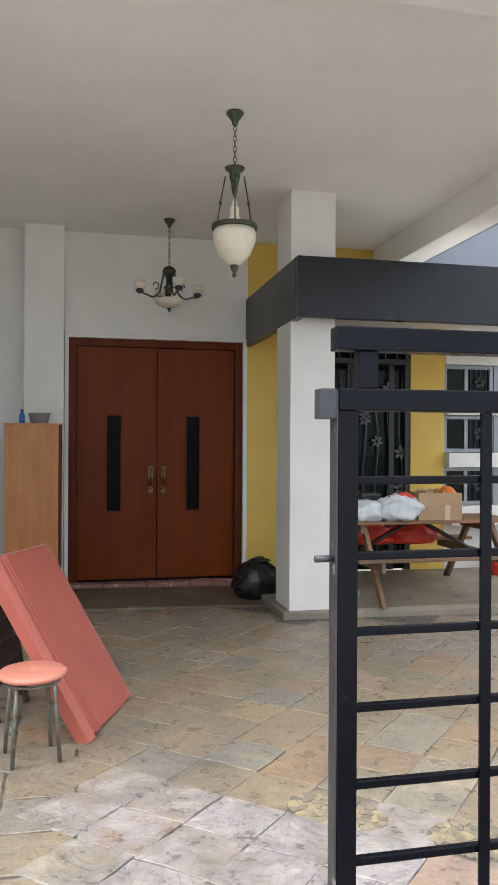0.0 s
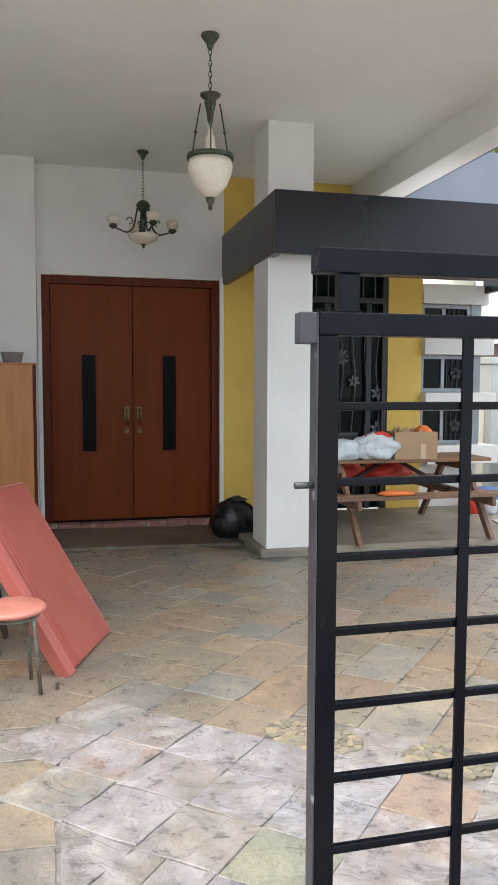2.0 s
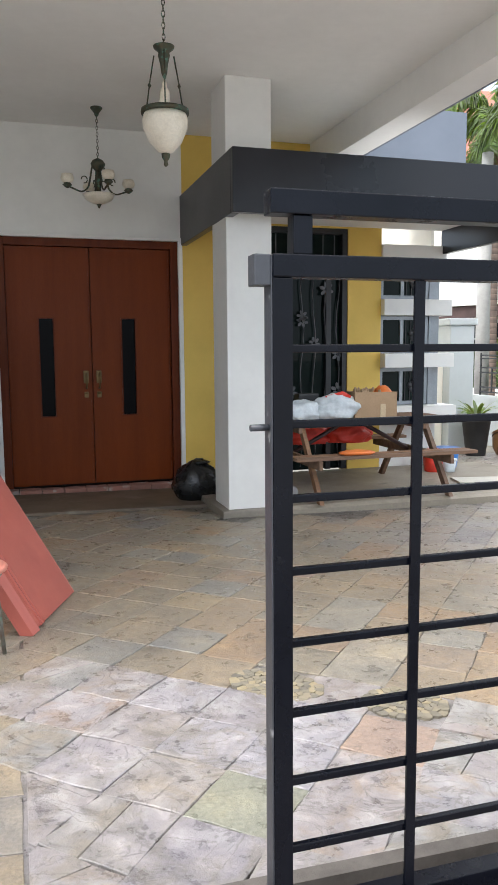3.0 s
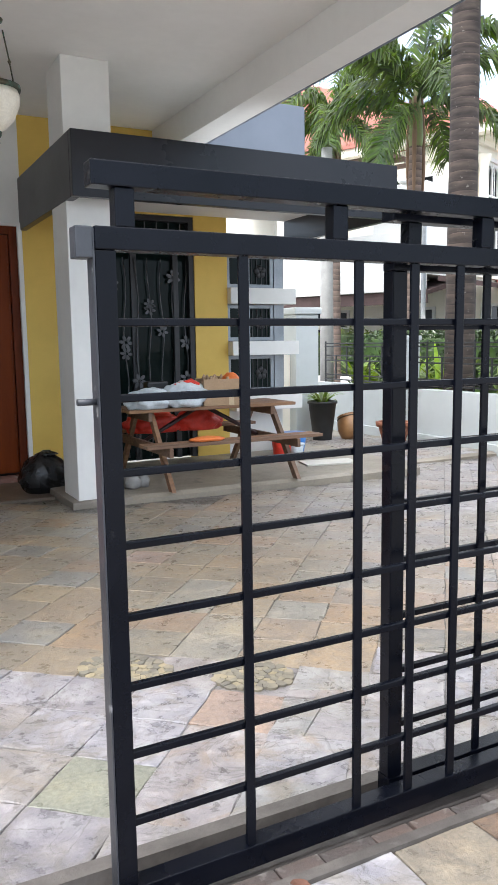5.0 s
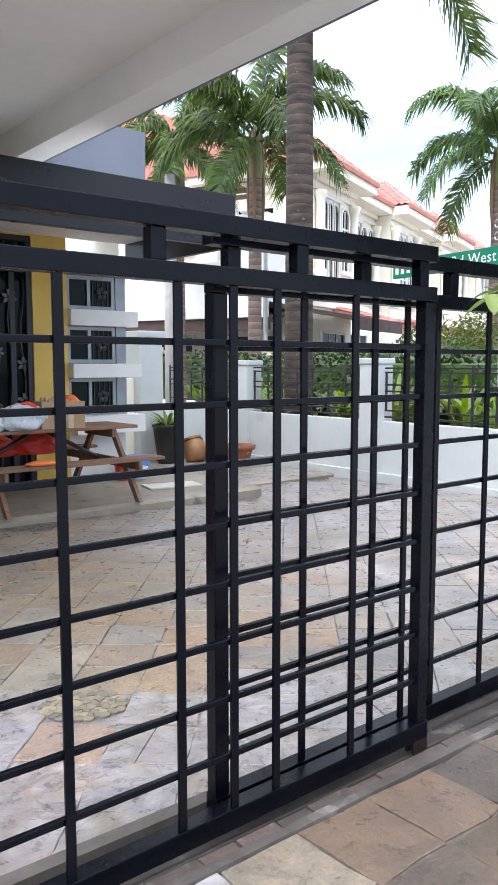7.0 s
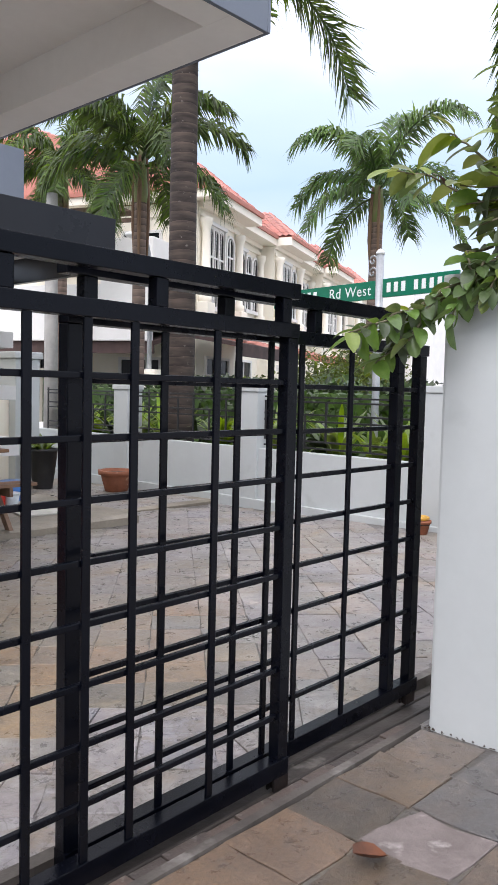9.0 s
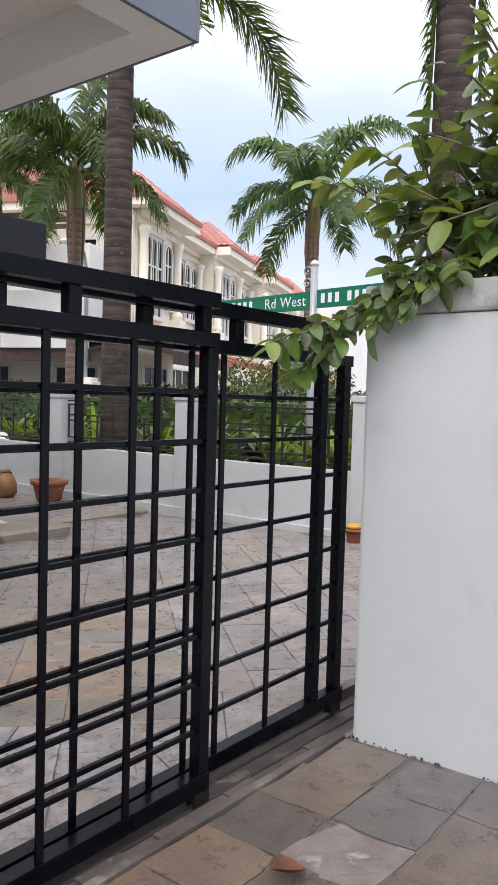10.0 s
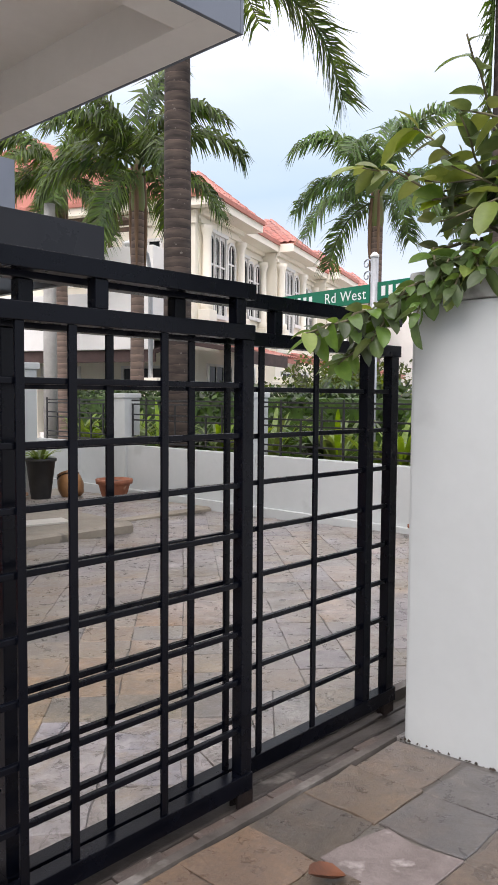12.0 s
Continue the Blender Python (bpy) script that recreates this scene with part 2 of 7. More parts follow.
bm = B()
cols, rows = 66, 90
grid = []
for j in range(rows + 1):
    line = []
    for i in range(cols + 1):
        x, y = -2.6 + i * 10.35 / cols, -3.0 + j * 13.5 / rows
        dip = 0.065 if -0.1 < y < 0.2 and x < 3.4 else 0.0
        line.append(bm.verts.new((x, y, gz(x, y) - 0.007 - dip + 0.003 * noise.noise(Vector((x * 3, y * 3, 0))))))
    grid.append(line)
for j in range(rows):
    for i in range(cols):
        bm.faces.new((grid[j][i], grid[j][i + 1], grid[j + 1][i + 1], grid[j + 1][i])).smooth = True
driveway = structure("driveway", bm, M["floor"], "worn slate crazy paving of the car porch and drive", "paving")

DOOR = (-0.695, 1.385, -0.185, 2.69)
bm = B()
box(bm, -3.2, -0.74, 7.55, 7.80, -0.7, 4.6)
box(bm, -0.74, 1.42, 7.55, 7.80, 2.73, 4.6)
box(bm, 1.42, 1.447, 7.55, 7.80, -0.7, 4.6)
box(bm, -1.18, -0.745, 7.30, 7.549, -0.7, 4.1)
structure("wall_north", bm, M["plaster"], "white plastered house wall with a pilaster beside the entrance", "wall")
bm = B()
box(bm, 1.448, 2.02, 7.552, 7.80, -0.7, 4.6)
box(bm, 2.02, 3.61, 7.552, 7.80, 2.93, 4.6)
box(bm, 3.61, 4.08, 7.552, 7.80, -0.7, 4.6)
structure("wall_yellow", bm, M["yellow"], "mustard yellow painted house wall behind the terrace", "wall")
bm = B()
box(bm, -3.2, -3.0, 1.8, 7.6, -0.7, 4.6)
structure("wall_west", bm, M["plaster"], "white side wall of the car porch", "wall")

bm = B()
box(bm, -3.2, 3.08, 1.82, 7.55, 3.93, 4.30)
structure("ceiling", bm, M["ceiling"], "off-white painted concrete ceiling of the car porch", "ceiling")
bm = B()
box(bm, 3.08, 3.391, 1.59, 7.55, 3.61, 4.296, 0.006)
structure("trim_beam_east", bm, M["soffit"], "off-white edge beam of the porch roof", "beam")
bm = B()
box(bm, -3.2, 3.08, 1.591, 1.82, 3.61, 4.296)
structure("trim_beam_south", bm, M["soffit"], "off-white front edge beam of the porch roof", "beam")
bm = B()
box(bm, -3.2, 3.391, 1.56, 1.59, 3.6105, 4.45, 0.004)
box(bm, 3.392, 3.42, 1.56, 7.5, 3.6105, 4.45, 0.004)
structure("trim_fascia", bm, M["bluegrey"], "blue-grey painted fascia of the porch roof", "fascia")

bm = B()
box(bm, 1.432, 1.885, 5.50, 6.03, -0.165, 3.929, 0.008)
structure("column", bm, M["plaster"], "square white column holding the porch roof", "column")
bm = B()
box(bm, 1.355, 1.955, 5.43, 6.17, gz(1.6, 5.8) - 0.1, -0.164, 0.012)
structure("plinth", bm, M["floor"], "low grey stone plinth under the white column", "plinth")

# canopy over the terrace: a dark fascia round a white underside
bm = B()
box(bm, 1.422, 5.03, 5.22, 5.30, 2.648, 3.223, 0.006)
box(bm, 1.422, 1.502, 5.301, 7.549, 2.648, 3.223, 0.004)
box(bm, 4.95, 5.03, 5.301, 7.549, 2.648, 3.223, 0.004)
structure("canopy_fascia", bm, M["charcoal"], "charcoal painted fascia band of the terrace canopy", "canopy")
bm = B()
box(bm, 1.503, 4.949, 5.301, 7.549, 2.95, 3.20)
structure("canopy_slab", bm, M["soffit"], "off-white underside slab of the terrace canopy", "canopy")
bm = B()
box(bm, 3.425, 5.20, 7.40, 8.4, 3.255, 4.43, 0.01)
structure("wall_upper", bm, M["bluegrey"], "blue-grey parapet wall of the upper storey", "wall")

bm = B()
prism(bm, [(5.44, -0.75), (5.44, -0.20), (5.50, -0.167), (7.551, -0.165), (7.551, -0.75)], "x", 1.956, 5.6)
prism(bm, [(6.25, -0.9), (6.25, -0.30), (6.32, -0.275), (10.4, -0.36), (10.4, -0.9)], "x", 5.601, 7.745)
box(bm, 1.355, 1.9555, 6.171, 7.551, -0.75, -0.165, 0.01)
porch_floor = structure("porch_floor", bm, M["floor"], "low grey cement terrace in front of the house", "floor")
bm = B()
vs = [bm.verts.new((x, y, gz(x, y) + z)) for x in (-3.0, 1.354) for y in (6.12, 7.552) for z in (-0.05, 0.022)]
for q in ((0, 1, 3, 2), (4, 6, 7, 5), (0, 4, 5, 1), (2, 3, 7, 6), (0, 2, 6, 4), (1, 5, 7, 3)):
    bm.faces.new([vs[i] for i in q])
door_apron = structure("door_apron", bm, M["floor"], "dark grey-brown cement apron before the entrance", "floor")

# boundary wall on the street side
bm = B()
box(bm, 7.75, 7.90, -0.2, 11.2, -0.8, 0.54, 0.01)
box(bm, 7.69, 7.749, -0.2, 11.2, -0.8, -0.18, 0.01)
structure("wall_east", bm, M["pillar"], "low white rendered boundary wall with a plinth", "wall")
for y0, y1, top in ((8.33, 8.70, 1.40), (5.43, 5.77, 1.42), (2.50, 2.86, 1.46)):
    bm = B()
    box(bm, 7.70, 8.02, y0, y1, -0.8, top - 0.08, 0.012)
    box(bm, 7.68, 8.04, y0 - 0.02, y1 + 0.02, top - 0.0799, top, 0.012)
    tagged(part("fence_pillar", bm, M["pillar"]), "square white rendered fence pillar on the boundary wall", "pillar", "fence pillars", kind="structure")

# gate pillar
bm = B()
box(bm, 2.635, 3.1, -0.838, -0.16, -0.20, 1.74, 0.016)
gate_pillar = structure("gate_pillar", bm, M["pillar"], "wide white rendered gate pillar with a stained cap", "pillar")
M["cap_stain"] = surf("weathered_white_render", (0.47, 0.48, 0.46), (0.36, 0.37, 0.355), 3.0, 0.75, bump=0.08, fine=40, spots=((0.25, 0.255, 0.24), 6.0, 0.60))
part("cap", box(B(), 2.622, 3.112, -0.849, -0.150, 1.741, 1.868, 0.015), M["cap_stain"], gate_pillar, "rain-stained grey cap")


# ---- sliding gate ----
def gate_leaf(name, y, dz, x0, x1, bars, stiles, spacers, label, rail_from):
    g = thing(name, pose(0, y - 0.012, dz - 0.06), label, "gate", "sliding gate leaves")

    def add(nm, *a, bevel=0.003):
        return part(nm, box(B(), *a, bevel), M["gate"], g)

    add("top_rail", x0 - 0.005, x1, -0.005, 0.05, 1.752, 1.806)
    add("upper_rail", x0, x1, -0.004, 0.048, 1.614, 1.665)
    add("bottom_rail", x0, x1, -0.006, 0.052, 0.0, 0.064)
    for a, b in stiles:
        add("stile", a, b, 0.0, 0.046, 0.0645, 1.6135)
    for a in spacers:
        add("spacer", a, a + 0.046, 0.002, 0.044, 1.6655, 1.7515)
    for k, z in enumerate((1.455, 1.281, 1.106, 0.931, 0.754, 0.578, 0.403, 0.226)):
        add("rail", rail_from, x1 - 0.05, 0.011, 0.029, z - 0.0095, z + 0.0095, bevel=0.003)
    for x in bars:
        add("bar", x - 0.0135, x + 0.0135, 0.0, 0.0105, 0.0645, 1.6135, bevel=0.002)
    return g


front_leaf = gate_leaf("gate_leaf", 0.0, 0.0, 0.031, 1.845, (0.40, 0.745, 0.933, 1.098, 1.436), ((0.031, 0.079), (1.788, 1.843)), (0.081, 0.663, 1.176, 1.757), "black steel sliding gate leaf with a square grid of bars", 0.079)
back_leaf = gate_leaf("gate_leaf", 0.09, -0.012, 0.926, 2.935, (1.292, 1.632, 1.805, 1.985, 2.315), ((0.926, 0.978), (2.672, 2.726), (2.862, 2.922)), (0.984, 1.558, 2.055, 2.66), "black steel sliding gate leaf standing behind the front leaf", 0.978)


# ---- house front: entrance, grille door, windows, lamps ----
M.update({
    "brass": surf("aged_brass", (0.24, 0.16, 0.07), (0.16, 0.11, 0.05), 14, 0.4, 0.8, bump=0.05),
    "verdigris": surf("verdigris_metal", (0.055, 0.075, 0.055), (0.09, 0.075, 0.045), 22, 0.5, 0.6, bump=0.1, spots=((0.10, 0.20, 0.15), 18, 0.58)),
    "alabaster": surf("alabaster_glass", (0.80, 0.74, 0.62), (0.70, 0.63, 0.50), 7, 0.35, bump=0.02, spec=0.5),
    "red_sill": surf("red_brick_sill", (0.30, 0.13, 0.095), (0.22, 0.115, 0.09), 5, 0.8, bump=0.3, spots=((0.36, 0.30, 0.26), 6, 0.58)),
    "alu": surf("grey_aluminium", (0.30, 0.32, 0.34), (0.24, 0.26, 0.28), 4, 0.4, 0.5, bump=0.02),
    "iron_grey": surf("dull_grey_iron", (0.12, 0.12, 0.125), (0.08, 0.08, 0.085), 10, 0.5, 0.4, bump=0.05),
    "curtain": surf("dark_grey_curtain", (0.035, 0.036, 0.04), (0.02, 0.02, 0.022), 5, 0.9, bump=0.1, stretch=(8, 8, 0.6)),
})


def entrance():
    x0, x1, z0, z1 = DOOR
    bm = B()
    box(bm, x0 - 0.045, x0, 7.50, 7.74, z0, z1 + 0.04, 0.004)
    box(bm, x1, x1 + 0.045, 7.50, 7.74, z0, z1 + 0.04, 0.004)
    box(bm, x0, x1, 7.50, 7.74, z1, z1 + 0.04, 0.004)
    structure("trim_entrance", bm, M["white_trim"], "white architrave round the timber entrance", "trim")
    d = thing("double_door", pose(0, 7.58, z0), "closed red-brown timber double door with narrow glass strips", "door")
    h = z1 - z0
    bm = B()
    box(bm, x0, x0 + 0.09, -0.03, 0.12, 0, h, 0.004)
    box(bm, x1 - 0.09, x1, -0.03, 0.12, 0, h, 0.004)
    box(bm, x0 + 0.09, x1 - 0.09, -0.03, 0.12, h - 0.09, h, 0.004)
    part("frame", bm, M["frame_wood"], d, "dark timber door frame")
    mid = (x0 + x1) / 2
    for a, b, g in ((x0 + 0.094, mid - 0.004, -0.245), (mid + 0.004, x1 - 0.094, 0.705)):
        bm = B()
        g1 = g + 0.155
        for q in ((a, g, 0.012, h - 0.095), (g1, b, 0.012, h - 0.095), (g, g1, 0.012, 0.83), (g, g1, 1.965, h - 0.095)):
            box(bm, q[0], q[1], 0.02, 0.075, q[2], q[3])
        for e in (a + 0.012, b - 0.012):
            box(bm, e - 0.006, e + 0.006, 0.014, 0.0195, 0.02, h - 0.11)
        leaf = part("door_leaf", bm, M["door"], d)
        part("glass_strip", box(B(), g, g1, 0.045, 0.055, 0.83, 1.965), M["glass_black"], leaf, "dark narrow glass strip")
        bm = B()
        for q in ((g - 0.012, g, 0.818, 1.977), (g1, g1 + 0.012, 0.818, 1.977), (g, g1, 0.818, 0.83), (g, g1, 1.965, 1.977)):
            box(bm, q[0], q[1], 0.008, 0.0198, q[2], q[3])
        part("glazing_bead", bm, M["frame_wood"], leaf)
        hx = mid - 0.075 if a < 0 else mid + 0.075
        bm = B()
        box(bm, hx - 0.030, hx + 0.030, 0.004, 0.0195, 1.21, 1.36, 0.008)
        box(bm, hx - 0.026, hx + 0.026, 0.006, 0.0195, 1.04, 1.11, 0.006)
        tube(bm, [(hx, 0.01, 1.33), (hx, -0.05, 1.33), (hx, -0.055, 1.26), (hx, -0.045, 1.17), (hx, 0.005, 1.15)], 0.011, 8)
        lathe(bm, [(0.004, 0), (0.02, 0.004), (0.02, 0.02), (0.004, 0.024)], 12, (hx, 0.0, 1.08))
        part("handle", bm, M["brass"], leaf, "aged brass pull handle on a plate")
    bm = B()
    n = 9
    step = (x1 - x0 + 0.2) / n
    for k in range(n):
        box(bm, x0 - 0.1 + k * step + 0.004, x0 - 0.1 + (k + 1) * step - 0.004, 7.38, 7.56, -0.36, z0 - 0.005 + random.uniform(-0.006, 0.004), 0.008)
    structure("door_sill", bm, M["red_sill"], "worn red brick sill below the entrance", "sill")
    # flat panel, its near-black colour stands in for the unlit hall
    bm = B()
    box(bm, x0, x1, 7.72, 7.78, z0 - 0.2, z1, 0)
    structure("wall_behind_door", bm, M["dark"], "near-black panel in place of the unlit hall", "wall")


entrance()


def grille_door():
    x0, x1, z0, z1 = 2.02, 3.61, -0.165, 2.55
    d = thing("sliding_door", pose(0, 7.62, z0), "dark glazed terrace door behind a flower-pattern iron grille", "door")
    h = z1 - z0
    bm = B()
    box(bm, x0, x0 + 0.07, -0.05, 0.1, 0, h, 0.004)
    box(bm, x1 - 0.07, x1, -0.05, 0.1, 0, h, 0.004)
    box(bm, x0 + 0.07, x1 - 0.07, -0.05, 0.1, h - 0.07, h, 0.004)
    box(bm, (x0 + x1) / 2 - 0.04, (x0 + x1) / 2 + 0.04, 0.02, 0.09, 0, h - 0.07, 0.004)
    box(bm, x1 - 0.28, x1 - 0.21, -0.02, 0.06, 0, h - 0.07, 0.004)
    part("frame", bm, M["black_metal"], d, "black aluminium door frame")
    bm = B()
    for q in ((x0, x0 + 0.07, h + 0.001, h + 0.378), (x1 - 0.07, x1, h + 0.001, h + 0.378), (x0 + 0.07, x1 - 0.07, h + 0.31, h + 0.378)):
        box(bm, q[0], q[1], -0.05, 0.1, q[2], q[3], 0.004)
    transom = part("transom", bm, M["black_metal"], d, "black framed fanlight over the door")
    part("pane", box(B(), x0 + 0.07, x1 - 0.07, 0.05, 0.06, h + 0.001, h + 0.31), M["glass_dark"], transom)
    for i in range(9):
        x = x0 + 0.16 + i * (x1 - x0 - 0.32) / 8
        part("grille_bar", box(B(), x - 0.006, x + 0.006, 0.0, 0.012, h + 0.001, h + 0.31), M["iron_grey"], transom)
    part("pane", box(B(), x0 + 0.07, x1 - 0.07, 0.05, 0.06, 0, h - 0.07), M["glass_dark"], d, "dark reflecting glass")
    bm = B()
    k = 60
    pts = [(x0 + 0.1 + (x1 - x0 - 0.2) * i / k, 0.12 + 0.02 * math.sin(i * 1.9)) for i in range(k + 1)]
    for (xa, ya), (xb, yb) in zip(pts, pts[1:]):
        bm.faces.new([bm.verts.new(p) for p in ((xa, ya, 0.02), (xb, yb, 0.02), (xb, yb, h - 0.1), (xa, ya, h - 0.1))])
    bmesh.ops.remove_doubles(bm, verts=bm.verts, dist=0.0005)
    bmesh.ops.solidify(bm, geom=bm.faces[:], thickness=0.003)
    part("curtain", bm, M["curtain"], d, "drawn dark grey curtain")
    rnd = random.Random(5)
    for i in range(9):
        x = x0 + 0.16 + i * 0.165
        wig = [(x + 0.025 * math.sin(j * 1.3 + i), 0.0, 0.05 + j * (h - 0.2) / 10) for j in range(11)]
        part("stem", tube(B(), wig, 0.008, 6), M["iron_grey"], d)
        for q in range(2):
            z = rnd.uniform(0.5, h - 0.35)
            r = rnd.uniform(0.075, 0.10)
            bm = B()
            for a in range(6):
                t = a * math.pi / 3 + i
                c = Vector((x + math.cos(t) * r * 0.62, -0.012, z + math.sin(t) * r * 0.62))
                ring = []
                for s in range(8):
                    w = 2 * math.pi * s / 8
                    dx, dz = math.cos(w) * r * 0.42, math.sin(w) * r * 0.24
                    ring.append((c.x + dx * math.cos(t) - dz * math.sin(t), c.z + dx * math.sin(t) + dz * math.cos(t)))
                prism(bm, ring, "y", -0.016, -0.009)
            part("flower", bm, M["iron_grey"], d, "cut iron flower")
    # added dark sheet behind the glass in place of a shaded room
    bm = B()
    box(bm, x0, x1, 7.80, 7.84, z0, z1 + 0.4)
    structure("wall_behind_terrace_door", bm, M["dark"], "near-black panel in place of the unlit room behind the terrace door", "wall")


grille_door()


def window_bay():
    """Three stacked casements between deep white ledges at the house corner."""
    x0, x1 = 4.085, 4.76
    bm = B()
    for z0, z1, out, right in ((2.50, 2.75, 0.04, 5.02), (1.84, 2.05, 0.10, 5.08), (1.16, 1.345, 0.14, 5.10), (0.42, 0.655, 0.22, 5.10), (-0.6, -0.02, 0.0, 4.95)):
        box(bm, x0 - 0.004, right, 7.55 - out, 7.80, z0, z1, 0.006)
    box(bm, x0, 4.95, 7.62, 7.80, -0.02, 0.42)
    structure("trim_ledges", bm, M["plaster"], "deep white window ledges at the house corner", "ledge")
    bm = B()
    box(bm, 4.80, 4.95, 7.57, 7.80, 0.656, 1.159)
    box(bm, 4.80, 4.95, 7.57, 7.80, 1.346, 1.839)
    box(bm, 4.80, 4.95, 7.57, 7.80, 2.051, 2.499)
    structure("trim_mullion", bm, M["alu"], "grey aluminium corner mullion between the windows", "trim")
    bm = B()
    box(bm, 4.95, 5.0, 7.81, 12.0, -0.7, 4.6)
    structure("wall_corner", bm, M["cream"], "cream side wall of the house", "wall")
    for k, (z0, z1) in enumerate(((2.055, 2.495), (1.35, 1.835), (0.66, 1.155))):
        w = thing("window", pose(0, 7.58, z0), "grey framed casement window with flower-pattern grille", "window", "stacked windows")
        h = z1 - z0
        bm = B()
        for q in ((x0, x1 + 0.035, 0, 0.05), (x0, x1 + 0.035, h - 0.05, h), (x0, x0 + 0.045, 0.05, h - 0.05), (x1 - 0.02, x1 + 0.035, 0.05, h - 0.05), (4.38, 4.43, 0.05, h - 0.05)):
            box(bm, q[0], q[1], 0, 0.06, q[2], q[3], 0.004)
        part("window_frame", bm, M["alu"], w)
        part("pane", box(B(), x0 + 0.045, x1 - 0.02, 0.028, 0.036, 0.05, h - 0.05), M["glass_dark"], w, "dark reflecting pane")
        for i in range(4):
            x = 4.47 + i * 0.075
            part("grille_bar", box(B(), x - 0.006, x + 0.006, 0.012, 0.02, 0.05, h - 0.05), M["black_metal"], w)
        bm = B()
        for a in range(5):
            t = a * 2 * math.pi / 5 + 0.4
            petal = lathe(B(), [(0.002, -0.004), (0.042, -0.002), (0.042, 0.002), (0.002, 0.004)], 10)
            bmesh.ops.transform(petal, matrix=pose(4.60 + 0.052 * math.cos(t), 0.014, h / 2 + 0.052 * math.sin(t), 90, 0, 0), verts=petal.verts)
            me = bpy.data.meshes.new("petal")
            petal.to_mesh(me)
            petal.free()
            bm.from_mesh(me)
            bpy.data.meshes.remove(me)
        part("flower", bm, M["black_metal"], w, "black cut flower on the grille")
    # one dark sheet painted as the shade behind all three windows
    bm = B()
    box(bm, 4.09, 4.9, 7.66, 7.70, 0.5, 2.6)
    structure("wall_behind_windows", bm, M["dark"], "near-black panel in place of the unlit room behind the corner windows", "wall")


window_bay()


def chain(bm, top, bottom, r=0.012, wire=0.0035):
    n = max(2, int((top - bottom) / (r * 3.4)))
    for i in range(n):
        z = bottom + (i + 0.5) * (top - bottom) / n
        half = (top - bottom) / n * 0.68
        pts = []
        for k in range(9):
            a = 2 * math.pi * k / 8
            u, v = math.cos(a) * r, math.sin(a) * half
            pts.append((u, 0, z + v) if i % 2 else (0, u, z + v))
        tube(bm, pts, wire, 5, cap=False)
    return bm


def rosette(p, z):
    return part("ceiling_rose", lathe(B(), [(0.01, z - 0.12), (0.024, z - 0.10), (0.028, z - 0.075), (0.06, z - 0.03), (0.07, z - 0.012), (0.065, z)], 16), M["verdigris"], p)


def pendant_lamp():
    p = thing("pendant_lamp", pose(0.562, 3.922, 3.93) @ Matrix.Diagonal((0.95, 0.95, 0.905, 1)) @ pose(0, 0, -3.93), "unlit alabaster bowl lantern hanging by a verdigris chain", "lamp")
    rosette(p, 3.928)
    part("chain", chain(B(), 3.815, 3.475), M["verdigris"], p)
    part("crown", lathe(B(), [(0.01, 3.24), (0.022, 3.27), (0.03, 3.34), (0.045, 3.40), (0.04, 3.425), (0.075, 3.455), (0.08, 3.47), (0.04, 3.485), (0.012, 3.50)], 18), M["verdigris"], p, "turned verdigris crown")
    for k in range(3):
        a = 2 * math.pi * k / 3 + 0.35
        c, s = math.cos(a), math.sin(a)
        bm = tube(B(), [(0.085 * c, 0.085 * s, 3.415), (0.125 * c, 0.125 * s, 3.22), (0.165 * c, 0.165 * s, 2.985)], 0.0058, 6)
        lathe(bm, [(0.004, -0.02), (0.014, 0), (0.004, 0.02)], 8, (0.128 * c, 0.128 * s, 3.20))
        part("hanger_rod", bm, M["verdigris"], p)
    part("rim", lathe(B(), [(0.158, 2.965), (0.178, 2.965), (0.18, 2.985), (0.178, 3.0), (0.16, 3.0)], 32), M["verdigris"], p)
    part("bowl", lathe(B(), [(0.01, 2.665), (0.06, 2.685), (0.125, 2.76), (0.165, 2.86), (0.172, 2.92), (0.158, 2.966), (0.15, 2.966), (0.15, 2.92), (0.02, 2.70)], 32), M["alabaster"], p, "cream alabaster glass bowl")
    part("lamp_holder", lathe(B(), [(0.05, 2.90), (0.045, 3.05), (0.038, 3.08), (0.036, 3.14), (0.018, 3.165), (0.02, 3.20), (0.005, 3.215)], 14), M["alabaster"], p)
    part("finial", lathe(B(), [(0.004, 2.57), (0.018, 2.585), (0.012, 2.61), (0.03, 2.64), (0.034, 2.668), (0.02, 2.675)], 14), M["verdigris"], p)


pendant_lamp()


